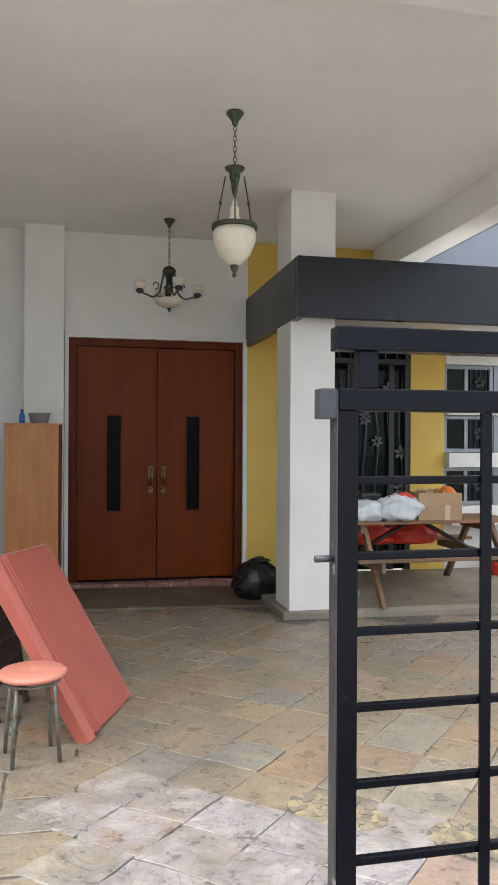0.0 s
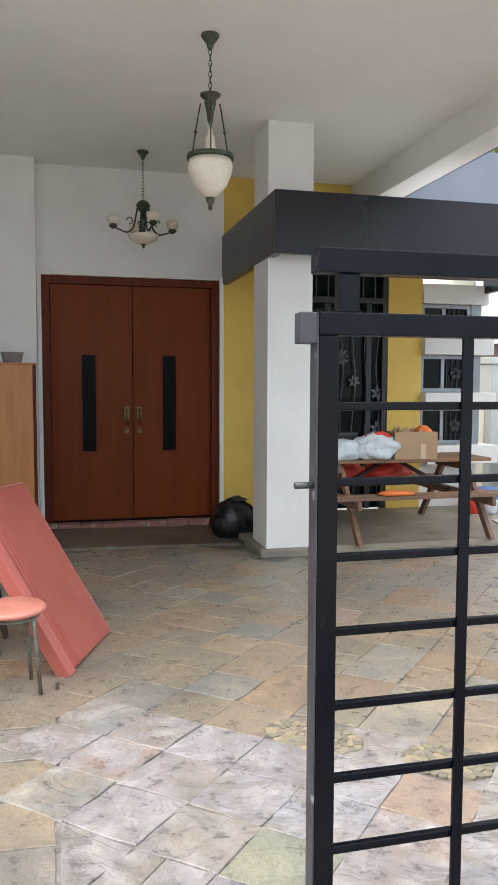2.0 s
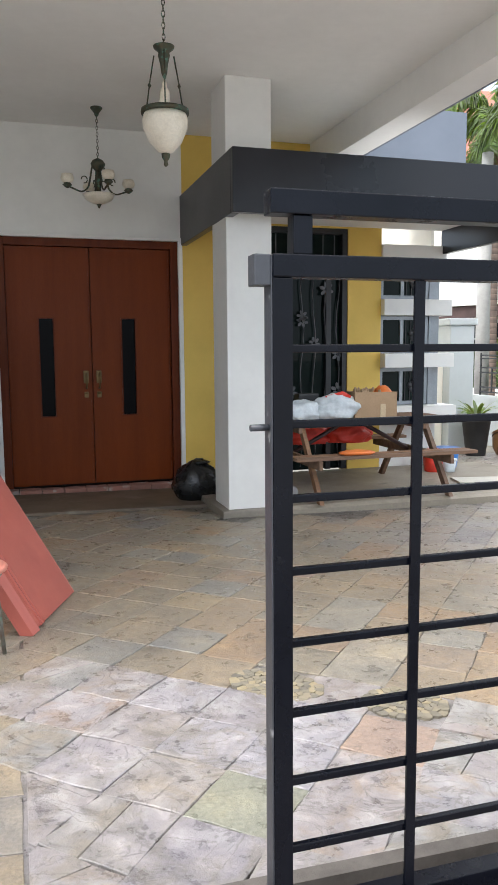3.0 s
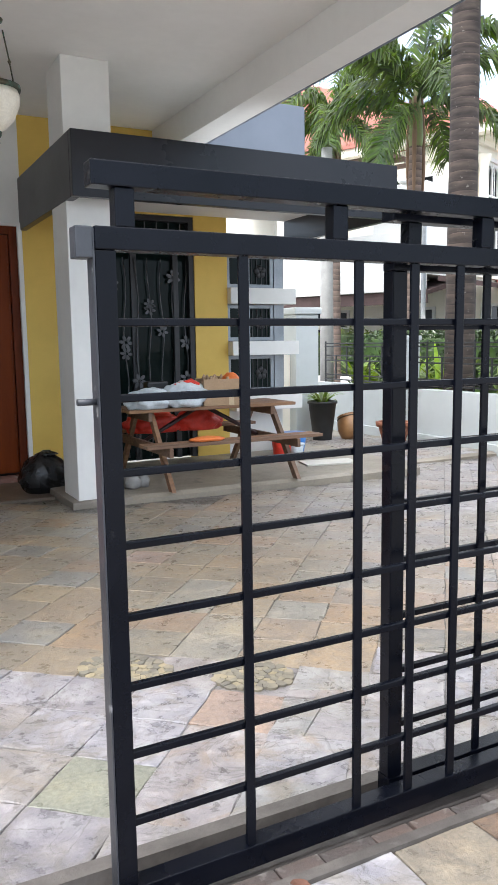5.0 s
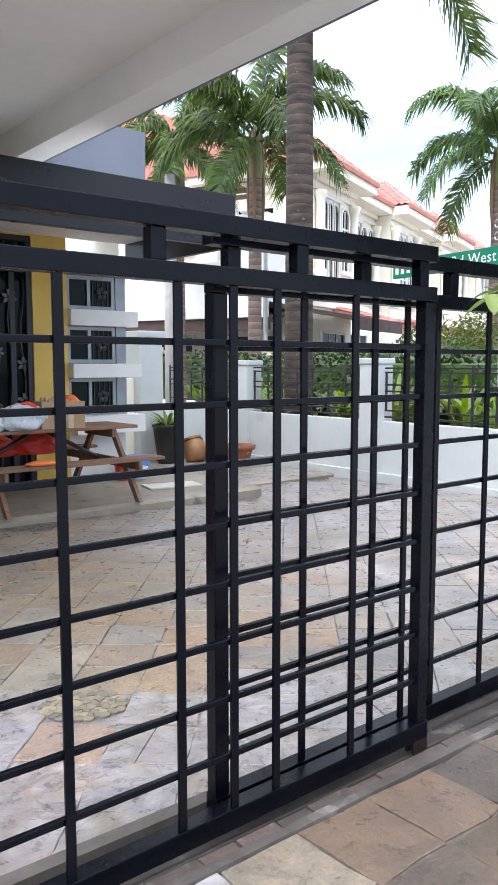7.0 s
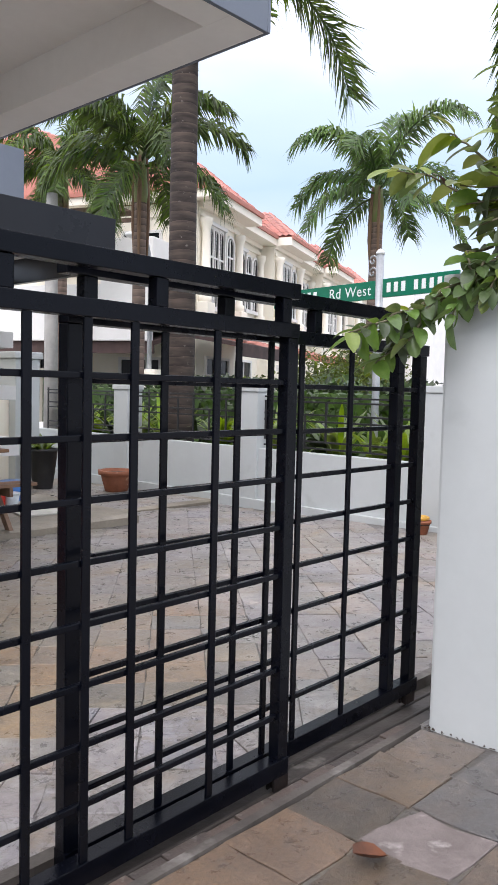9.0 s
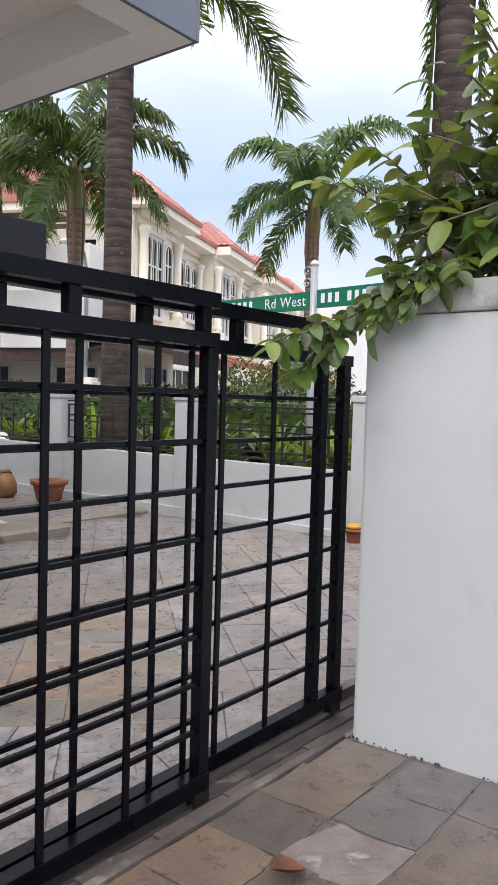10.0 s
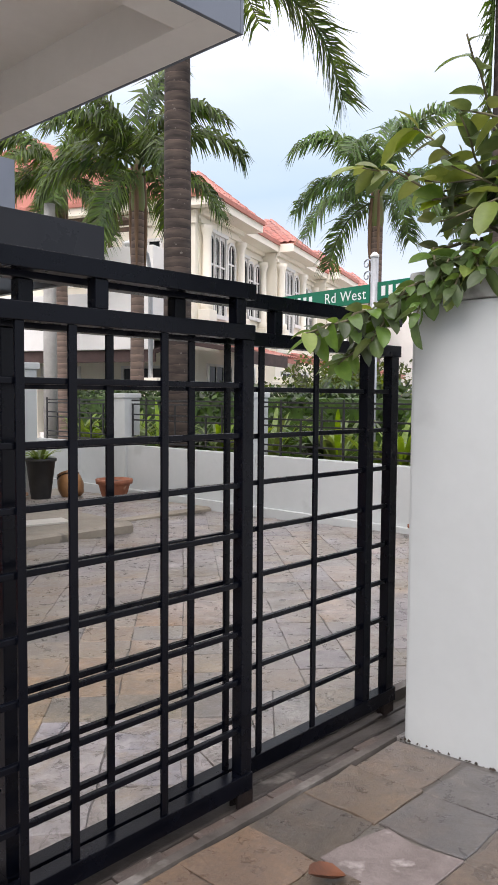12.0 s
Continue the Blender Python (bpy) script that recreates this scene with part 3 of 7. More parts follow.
def chandelier():
    p = thing("chandelier", pose(0.393, 6.786, 3.93) @ Matrix.Diagonal((1.12, 1.12, 1, 1)) @ Matrix.Diagonal((0.82, 0.82, 0.785, 1)) @ pose(0, 0, -3.93), "unlit three-armed chandelier with alabaster cups and bowl", "lamp")
    rosette(p, 3.928)
    part("chain", chain(B(), 3.815, 3.26), M["verdigris"], p)
    part("crown", lathe(B(), [(0.02, 3.10), (0.045, 3.12), (0.075, 3.17), (0.085, 3.20), (0.06, 3.245), (0.02, 3.27)], 16), M["verdigris"], p, "leafy verdigris crown")
    part("stem", tube(B(), [(0, 0, 3.12), (0, 0, 2.80)], 0.028, 10), M["verdigris"], p)
    for k in range(4):
        a = math.pi * k / 2 + 0.2
        c, s = math.cos(a), math.sin(a)
        pts = []
        for i in range(15):
            u = i / 14
            r = 0.07 + 0.09 * math.sin(u * math.pi * 0.5) + 0.22 * max(0, u - 0.35) ** 1.2 / 0.65
            z = 3.16 - 0.34 * math.sin(min(u / 0.62, 1) * math.pi * 0.5) + 0.06 * max(0, u - 0.62) / 0.38
            pts.append((r * c, r * s, z))
        arm = tube(B(), pts, 0.011, 6)
        curl = [((0.165 + 0.035 * math.cos(w)) * c, (0.165 + 0.035 * math.cos(w)) * s, 2.98 + 0.045 * math.sin(w)) for w in (i * 0.55 for i in range(10))]
        tube(arm, curl, 0.007, 6)
        ob = part("arm", arm, M["verdigris"], p)
        e = pts[-1]
        part("cup_holder", lathe(B(), [(0.01, -0.03), (0.03, -0.015), (0.055, 0.01), (0.04, 0.025), (0.04, 0.035)], 14, e), M["verdigris"], ob)
        part("cup", lathe(B(), [(0.03, 0.03), (0.065, 0.06), (0.075, 0.10), (0.062, 0.15), (0.055, 0.15), (0.06, 0.10), (0.025, 0.05)], 18, e), M["alabaster"], ob, "cream alabaster glass cup")
    part("bowl", lathe(B(), [(0.01, 2.67), (0.07, 2.685), (0.15, 2.735), (0.185, 2.80), (0.175, 2.805), (0.13, 2.745), (0.02, 2.70)], 28), M["alabaster"], p, "shallow alabaster glass bowl")
    part("finial", lathe(B(), [(0.003, 2.62), (0.014, 2.635), (0.02, 2.66), (0.03, 2.675)], 12), M["verdigris"], p)


chandelier()


# ---- things in the yard ----
M.update({
    "table_wood": surf("weathered_brown_timber", (0.22, 0.125, 0.07), (0.14, 0.08, 0.05), 3, 0.7, bump=0.25, fine=35, stretch=(0.5, 6, 6), vary=0.15),
    "carrier": surf("white_grey_plastic_bag", (0.62, 0.66, 0.68), (0.48, 0.53, 0.56), 9, 0.4, bump=0.5, fine=30),
    "red_bag": surf("red_plastic_bag", (0.72, 0.045, 0.022), (0.58, 0.03, 0.016), 7, 0.42, bump=0.3, fine=26),
    "bin_bag": surf("black_bin_bag", (0.008, 0.008, 0.009), (0.013, 0.013, 0.014), 8, 0.26, bump=0.8, fine=22),
    "card": surf("brown_cardboard", (0.40, 0.27, 0.16), (0.34, 0.23, 0.135), 3, 0.85, bump=0.1, fine=50),
    "tape": surf("buff_tape", (0.55, 0.43, 0.27), (0.5, 0.39, 0.25), 5, 0.3, bump=0.02),
    "orange": surf("orange_plastic", (0.75, 0.20, 0.035), (0.62, 0.14, 0.03), 6, 0.45, bump=0.3),
    "blue": surf("blue_plastic", (0.02, 0.16, 0.50), (0.015, 0.12, 0.40), 4, 0.35, bump=0.03),
    "salmon": surf("salmon_red_paint", (0.36, 0.085, 0.06), (0.30, 0.07, 0.05), 2.2, 0.5, bump=0.03, fine=30, grainy=0.2, spots=((0.40, 0.16, 0.12), 5, 0.74)),
    "salmon_edge": surf("pale_worn_edge", (0.38, 0.15, 0.11), (0.32, 0.11, 0.08), 6, 0.6, bump=0.1),
    "stool_top": surf("salmon_plastic_seat", (0.56, 0.22, 0.16), (0.50, 0.19, 0.14), 4, 0.4, bump=0.05),
    "rusty": surf("rusty_painted_steel", (0.20, 0.21, 0.19), (0.13, 0.10, 0.075), 14, 0.55, 0.5, bump=0.2, spots=((0.16, 0.25, 0.20), 16, 0.56)),
    "veneer": surf("honey_wood_veneer", (0.52, 0.215, 0.065), (0.40, 0.15, 0.045), 2, 0.45, bump=0.05, fine=30, stretch=(5, 5, 0.6), spots=((0.30, 0.15, 0.07), 3, 0.66)),
    "dark_wood": surf("dark_folding_wood", (0.055, 0.022, 0.02), (0.035, 0.014, 0.013), 5, 0.5, bump=0.1),
    "terracotta": surf("terracotta", (0.30, 0.105, 0.05), (0.20, 0.07, 0.035), 5, 0.7, bump=0.15, spots=((0.46, 0.28, 0.19), 7, 0.62)),
    "brown_pot": surf("ochre_glazed_pot", (0.33, 0.17, 0.065), (0.22, 0.105, 0.04), 4, 0.4, bump=0.1),
    "black_pot": surf("black_plastic_pot", (0.018, 0.018, 0.019), (0.03, 0.03, 0.03), 6, 0.5, bump=0.05),
    "soil": surf("potting_soil", (0.05, 0.035, 0.025), (0.03, 0.022, 0.016), 20, 0.95, bump=0.6),
    "tile_grey": surf("pale_loose_tile", (0.60, 0.58, 0.52), (0.54, 0.52, 0.47), 4, 0.5, bump=0.05),
    "grey_plastic": surf("grey_plastic", (0.36, 0.35, 0.33), (0.30, 0.29, 0.28), 5, 0.5, bump=0.05),
    # dark leaves; inside hedges and bushes this colour stands in for shade
    "leaf_dark": surf("dark_leaf_and_shade", (0.030, 0.055, 0.016), (0.052, 0.088, 0.024), 5, 0.42, bump=0.1, fine=25, vary=0.35),
    "leaf_light": leafy(surf("fresh_green_leaf", (0.17, 0.25, 0.045), (0.10, 0.165, 0.03), 5, 0.42, bump=0.1, fine=25, vary=0.3)),
    "yellow_tape": surf("yellow_plastic", (0.62, 0.36, 0.05), (0.5, 0.27, 0.04), 5, 0.45, bump=0.05),
})


def blob(bm, c, size, seed, rough=0.22, flat=True, levels=4):
    """A lumpy, creased sack shape on its base."""
    got = bmesh.ops.create_icosphere(bm, subdivisions=levels, radius=1.0)
    off = Vector((seed * 3.1, seed * 1.7, 0))
    for v in got["verts"]:
        d = v.co.normalized()
        k = 1 + rough * noise.noise(d * 1.7 + off) + rough * 0.6 * noise.noise(d * 4.1 + off) + rough * 0.35 * abs(noise.noise(d * 9 + off))
        p = d * k
        if flat and p.z < -0.62:
            p.z = -0.62 - (p.z + 0.62) * 0.05
        v.co = Vector(c) + Vector((p.x * size[0], p.y * size[1], (p.z + 0.62) * size[2]))
    for f in bm.faces:
        f.smooth = True
    return bm


def picnic_table():
    x0, x1, yc, top, base = 2.10, 4.12, 6.25, 0.645, -0.165
    t = thing("picnic_table", pose(0, yc, base), "weathered brown timber picnic table with fixed benches", "table")
    h = top - base
    for k in range(6):
        y = -0.36 + k * 0.121
        part("table_board", box(B(), x0 + random.uniform(-0.01, 0.01), x1, y, y + 0.112, h - 0.035, h, 0.005), M["table_wood"], t)
    for s in (-1, 1):
        for k in range(2):
            y = s * (0.66 + k * 0.125)
            part("bench_board", box(B(), x0 - 0.01, x1 + random.uniform(0, 0.02), min(y, y + s * 0.115), max(y, y + s * 0.115), 0.46, 0.495, 0.005), M["table_wood"], t)
    for x in (x0 + 0.24, x1 - 0.30):
        part("bench_bearer", box(B(), x - 0.02, x + 0.02, -0.92, 0.92, 0.365, 0.459, 0.004), M["table_wood"], t)
        part("top_bearer", box(B(), x - 0.02, x + 0.02, -0.34, 0.34, h - 0.13, h - 0.036, 0.004), M["table_wood"], t)
        for s in (-1, 1):
            a, b = Vector((x + 0.045, s * 0.80, 0.0)), Vector((x + 0.045, s * 0.22, h - 0.04))
            w = Vector((0, 0.048, 0))
            bm = B()
            lo = [a - w - Vector((0.022, 0, 0)), a + w - Vector((0.022, 0, 0)), a + w + Vector((0.022, 0, 0)), a - w + Vector((0.022, 0, 0))]
            hi = [p + (b - a) for p in lo]
            vs = [bm.verts.new(p) for p in lo + hi]
            for q in ((3, 2, 1, 0), (4, 5, 6, 7), (0, 1, 5, 4), (1, 2, 6, 5), (2, 3, 7, 6), (3, 0, 4, 7)):
                bm.faces.new([vs[i] for i in q])
            part("leg", bm, M["table_wood"], t)
    for s in (-1, 1):
        xa, xb = (x0 + 0.26, x0 + 0.9) if s < 0 else (x1 - 0.32, x1 - 0.95)
        part("brace", tube(B(), [(xa, 0, 0.42), (xb, 0, h - 0.05)], 0.024, 4), M["dark_wood"], t)
    return t


picnic_table()


def carrier_bag(c, size, seed, label, red=True):
    b = thing("carrier_bag", pose(*c), label, "bag", "carrier bags")
    part("body", blob(B(), (0, 0, 0), size, seed, 0.26), M["carrier"], b)
    if red:
        bm = B()
        for k in range(3):
            a = 0.7 * k - 0.5
            tube(bm, [(-size[0] * 0.55 + 0.06 * k, -size[1] * 0.25, size[2] * 1.5), (0.02 * k, -size[1] * 0.3, size[2] * (1.66 + 0.05 * k)), (size[0] * 0.5, -size[1] * 0.35, size[2] * (1.45 + 0.03 * k))], [0.012, 0.022, 0.010], 6)
        part("tie", bm, M["red_bag"], b, "red drawstring tie")
    return b


carrier_bag((2.38, 6.02, 0.646), (0.25, 0.16, 0.135), 1, "full whitish plastic carrier bag on the table", False)
carrier_bag((2.80, 6.02, 0.646), (0.27, 0.17, 0.165), 2, "full white carrier bag with a red tie")

for x, y, q in ((2.10, 5.86, 0.085), (2.23, 5.90, 0.07)):
    bundle = thing("bundle", pose(x, y, -0.165), "small knotted grey-white bundle under the bench", "bundle", "bundles under the bench")
    part("body", blob(B(), (0, 0, 0), (q, q, q * 1.1), int(x * 100), 0.2, levels=3), M["grey_plastic"], bundle)
bx = thing("cardboard_box", pose(3.24, 6.08, 0.646, 0, 0, -6), "open brown cardboard box holding small things", "box")
bm = B()
for q in ((-0.24, 0.24, -0.16, -0.154), (-0.24, 0.24, 0.154, 0.16), (-0.24, -0.234, -0.154, 0.154), (0.234, 0.24, -0.154, 0.154)):
    box(bm, q[0], q[1], q[2], q[3], 0, 0.29)
box(bm, -0.234, 0.234, -0.154, 0.154, 0.0, 0.006)
part("carton", bm, M["card"], bx)
part("tape", box(B(), 0.05, 0.11, -0.163, -0.1605, 0.0, 0.16), M["tape"], bx, "strip of buff tape")
for k in range(22):
    bm = B()
    r = random.Random(k)
    x, y = r.uniform(-0.2, 0.06), r.uniform(-0.12, 0.12)
    lathe(bm, [(0.004, 0.2), (0.018, 0.21), (0.018, 0.29 + r.uniform(0, 0.03)), (0.006, 0.31 + r.uniform(0, 0.03))], 8, (x, y, 0))
    part("small_bottle", bm, M["card"], bx)
part("orange_bundle", blob(B(), (0.13, 0, 0.16), (0.11, 0.11, 0.115), 9, 0.2), M["orange"], bx, "orange net bundle")

sp = thing("speaker_case", pose(2.58, 6.36, 0.646), "small black case with a white label", "case")
part("case_body", box(B(), -0.12, 0.12, -0.08, 0.08, 0, 0.27, 0.02), M["black_pot"], sp)
part("sticker", box(B(), -0.01, 0.07, -0.084, -0.0805, 0.15, 0.19), M["carrier"], sp, "white label")

for c, s, k in (((2.66, 6.74, 0.302), (0.34, 0.18, 0.15), 4), ((3.24, 6.72, 0.302), (0.30, 0.18, 0.165), 6)):
    b = thing("red_sack", pose(*c), "stuffed red plastic sack lying on the bench", "bag", "red sacks")
    part("body", blob(B(), (0, 0, 0), s, k, 0.24), M["red_bag"], b)
b = tagged(part("orange_bag", blob(B(), (2.78, 5.46, 0.331), (0.20, 0.10, 0.03), 11, 0.2, levels=3), M["orange"]), "flat orange plastic bag on the bench", "bag")

for nm, x, y, mt, lab, r, h in (("bucket", 4.58, 7.0, "red_bag", "red plastic bucket on the terrace", 0.15, 0.27), ("bucket", 4.92, 7.25, "blue", "blue plastic bucket on the terrace", 0.17, 0.26), ("bucket", 4.74, 6.9, "carrier", "small white plastic tub on the terrace", 0.10, 0.16)):
    bk = thing(nm, pose(x, y, -0.165), lab, "bucket", "buckets")
    part("body", lathe(B(), [(r * 0.75, 0), (r * 0.78, 0.01), (r, h), (r * 0.94, h), (r * 0.72, 0.02)], 24), M[mt], bk)
    part("rim", lathe(B(), [(r, h - 0.02), (r * 1.06, h - 0.015), (r * 1.06, h + 0.006), (r * 0.97, h + 0.006)], 24), M[mt], bk)
ob = tagged(part("loose_tile", box(B(), -0.34, 0.34, -0.17, 0.17, 0, 0.02, 0.003), M["tile_grey"]), "pale loose floor tile lying on the terrace", "tile")
ob.matrix_basis = pose(4.75, 6.15, -0.165, 0, 0, -12)
b = tagged(part("grey_bundle", blob(B(), (2.02, 6.55, -0.165), (0.16, 0.13, 0.14), 13, 0.3, levels=3), M["grey_plastic"]), "grey cloth bundle lying by the column", "bundle")

bag = thing("bin_bag", pose(1.36, 6.55, gz(1.36, 6.55) + 0.022), "full black bin bag standing by the door", "bag")
part("body", blob(B(), (0, 0, 0), (0.265, 0.22, 0.255), 21, 0.13), M["bin_bag"], bag)
part("knot", lathe(B(), [(0.13, 0.405), (0.07, 0.43), (0.04, 0.437), (0.05, 0.445), (0.015, 0.448)], 10, (0.02, 0, 0)), M["bin_bag"], bag, "tied neck")


def leaning_panel():
    """A salmon panel with a rolled edge, leaning over folded chairs."""
    a, b, c = Vector((-0.50, 2.50, gz(-0.5, 2.5) + 0.006)), Vector((-0.235, 3.22, gz(-0.24, 3.2) + 0.006)), Vector((-0.93, 3.0, 0.82))
    u = (b - a).normalized()
    w = (c - a - u * (c - a).dot(u)).normalized()
    n = u.cross(w)
    length, height = (b - a).length, 1.10
    p = thing("leaning_panel", Matrix.Translation(a) @ Matrix((u, w, n)).transposed().to_4x4(), "large salmon-red panel with a rolled edge leaning over", "panel")
    part("sheet", box(B(), 0.07, length, 0.0, height, -0.03, 0.012, 0.006), M["salmon"], p)
    bm = B()
    prism(bm, [(-0.03, -0.05), (0.055, -0.05), (0.068, -0.02), (0.06, 0.02), (0.03, 0.035), (0.01, 0.02), (-0.01, 0.03), (-0.03, 0.015)], "y", -0.012, height + 0.004)
    part("rolled_edge", bm, M["salmon"], p, "rolled salmon edge strip")
    for x in (0.115, 0.150):
        part("rib", prism(B(), [(x, 0.0121), (x + 0.004, 0.022), (x + 0.016, 0.022), (x + 0.02, 0.0121)], "y", 0.0, height), M["salmon"], p)
    part("worn_edge", box(B(), length + 0.0005, length + 0.010, 0.0, height, -0.03, 0.012, 0.003), M["salmon_edge"], p, "pale worn edge")
    part("end_strip", box(B(), 0.07, length, height + 0.0005, height + 0.012, -0.03, 0.012, 0.003), M["salmon_edge"], p, "pale worn edge")


leaning_panel()


def stool():
    z = gz(-0.77, 2.3)
    s = thing("round_stool", pose(-0.775, 2.32, z) @ Matrix.Diagonal((0.93, 0.93, 0.95, 1)), "round stool with a salmon plastic seat and rusty legs", "stool")
    part("seat", lathe(B(), [(0.02, 0.437), (0.165, 0.43), (0.182, 0.44), (0.184, 0.455), (0.17, 0.467), (0.03, 0.458), (0.012, 0.453), (0.004, 0.45)], 36), M["stool_top"], s)
    for k in range(4):
        a = math.pi / 2 * k - 0.55
        c, q = math.cos(a), math.sin(a)
        part("leg", tube(B(), [(0.13 * c, 0.13 * q, 0.435), (0.148 * c, 0.148 * q, 0.3), (0.175 * c, 0.175 * q, 0.0)], 0.0115, 8), M["rusty"], s)
    part("ring", tube(B(), [(0.145 * math.cos(t), 0.145 * math.sin(t), 0.41) for t in (2 * math.pi * i / 24 for i in range(25))], 0.007, 6, cap=False), M["rusty"], s)


stool()


def folded_chair(x, y, turn):
    z = gz(x, y)
    c = thing("folded_chair", pose(x, y, z, -9, 0, turn), "dark wooden folding chair leaning folded", "chair", "folded chairs")
    for s in (-0.19, 0.19):
        part("leg", box(B(), s - 0.02, s + 0.02, -0.012, 0.012, 0.0, 0.86, 0.004), M["dark_wood"], c)
    for k in range(5):
        zz = 0.20 + k * 0.13
        part("slat", box(B(), -0.169, 0.169, -0.01, 0.008, zz, zz + 0.09, 0.004), M["dark_wood"], c)


folded_chair(-0.93, 3.05, 70)
folded_chair(-0.99, 3.22, 66)


def cabinet():
    x0, x1, y0, y1, base, top = -1.32, -0.755, 6.55, 7.02, gz(-1, 6.8), 1.64
    c = thing("wardrobe_cabinet", pose(x0, y0, base), "tall honey-coloured veneer cabinet against the wall", "cabinet")
    w, d, h = x1 - x0, y1 - y0, top - base
    bm = B()
    box(bm, 0, 0.018, 0.02, d, 0, h, 0.002)
    box(bm, w - 0.018, w, 0.02, d, 0, h, 0.002)
    box(bm, 0.018, w - 0.018, d - 0.01, d, 0.06, h)
    box(bm, 0.018, w - 0.018, 0.02, d - 0.01, h - 0.02, h, 0.002)
    box(bm, 0.018, w - 0.018, 0.03, d - 0.01, 0.05, 0.07)
    part("body", bm, M["frame_wood"], c, "dark edged cabinet body")
    part("door", box(B(), 0.002, w - 0.022, 0, 0.019, 0.04, h - 0.002, 0.003), M["veneer"], c, "honey veneer door")
    part("top_board", box(B(), -0.005, w + 0.005, -0.005, d, h + 0.0005, h + 0.018, 0.003), M["veneer"], c)


cabinet()
bt = thing("spray_bottle", pose(-1.16, 6.75, 1.6585), "small blue bottle standing on the cabinet", "bottle")
part("body", lathe(B(), [(0.028, 0), (0.03, 0.01), (0.03, 0.09), (0.014, 0.115)], 14), M["blue"], bt)
part("cap", lathe(B(), [(0.015, 0.1155), (0.015, 0.145), (0.006, 0.15)], 12), M["blue"], bt)
tagged(part("plastic_tub", lathe(B(), [(0.085, 1.6585), (0.09, 1.663), (0.115, 1.765), (0.12, 1.765), (0.12, 1.772), (0.105, 1.772), (0.08, 1.67)], 20, (-0.985, 6.78, 0)), M["grey_plastic"]), "grey plastic tub standing on the cabinet", "tub")


def leaf_blade(bm, root, way, length, width, droop, bend=0.15, seg=5):
    """A long strap leaf that arches over."""
    root, way = Vector(root), Vector(way).normalized()
    side = way.cross(Vector((0, 0, 1)))
    side = side.normalized() if side.length > 1e-4 else Vector((1, 0, 0))
    prev, p, d = None, root.copy(), way.copy()
    for i in range(seg + 1):
        u = i / seg
        w = width * (0.35 + 0.65 * math.sin(math.pi * min(u * 0.75 + 0.2, 1))) * (1 if i < seg else 0.05)
        up = d.cross(side) * -1
        row = [bm.verts.new(p - side * w), bm.verts.new(p - up * w * bend * -1), bm.verts.new(p + side * w)]
        if prev:
            for k in (0, 1):
                bm.faces.new((prev[k], prev[k + 1], row[k + 1], row[k])).smooth = True
        prev = row
        p = p + d * (length / seg)
        d = (d + Vector((0, 0, -droop / seg))).normalized()
    return bm


def potted(name, x, y, z, profile, mt, label, leaves=0, tall=0.5, mat2="leaf_light", tilt=0):
    p = thing(name, pose(x, y, z, tilt, 0, 0), label, "plant pot", "pots by the wall")
    part("pot", lathe(B(), profile, 28), M[mt], p)
    rim = max(r for r, _ in profile)
    hgt = max(h for _, h in profile)
    part("soil", lathe(B(), [(0.01, hgt - 0.05), (rim * 0.86, hgt - 0.052), (rim * 0.86, hgt - 0.042), (0.01, hgt - 0.03)], 20), M["soil"], p)
    if leaves:
        bm = B()
        r = random.Random(int(x * 10))
        for k in range(leaves):
            a = r.uniform(0, 2 * math.pi)
            leaf_blade(bm, (0.05 * math.cos(a), 0.05 * math.sin(a), hgt - 0.05), (math.cos(a), math.sin(a), r.uniform(0.8, 2.2)), tall * r.uniform(0.6, 1.1), 0.028, 1.3)
        part("leaves", bm, M[mat2], p, "arching green leaves")
    return p


potted("tall_planter", 6.62, 9.15, -0.352, [(0.15, 0), (0.155, 0.01), (0.235, 0.64), (0.255, 0.64), (0.255, 0.68), (0.22, 0.68), (0.14, 0.05)], "black_pot", "tall black tapered planter with a leafy plant", 34, 0.42)
potted("clay_pot", 7.12, 8.95, -0.345, [(0.11, 0), (0.18, 0.05), (0.22, 0.20), (0.20, 0.34), (0.16, 0.41), (0.18, 0.44), (0.14, 0.44), (0.13, 0.32)], "brown_pot", "ochre glazed jar tipped against the wall", tilt=-26)
potted("clay_pot", 7.25, 8.02, -0.305, [(0.17, 0), (0.18, 0.01), (0.245, 0.24), (0.25, 0.26), (0.29, 0.27), (0.295, 0.34), (0.25, 0.34), (0.17, 0.04)], "terracotta", "wide terracotta pot with bare soil by the wall")
potted("clay_pot", 7.42, 2.62, gz(7.4, 2.6), [(0.07, 0), (0.075, 0.01), (0.10, 0.13), (0.115, 0.13), (0.115, 0.16), (0.09, 0.16), (0.06, 0.03)], "terracotta", "small terracotta pot with yellow tape at the rim")
tagged(part("yellow_roll", tube(B(), [(7.42 + 0.07 * math.cos(t), 2.62 + 0.07 * math.sin(t), gz(7.4, 2.6) + 0.185) for t in (2 * math.pi * i / 20 for i in range(21))], 0.025, 8, cap=False), M["yellow_tape"]), "yellow plastic roll lying on the small pot", "roll")


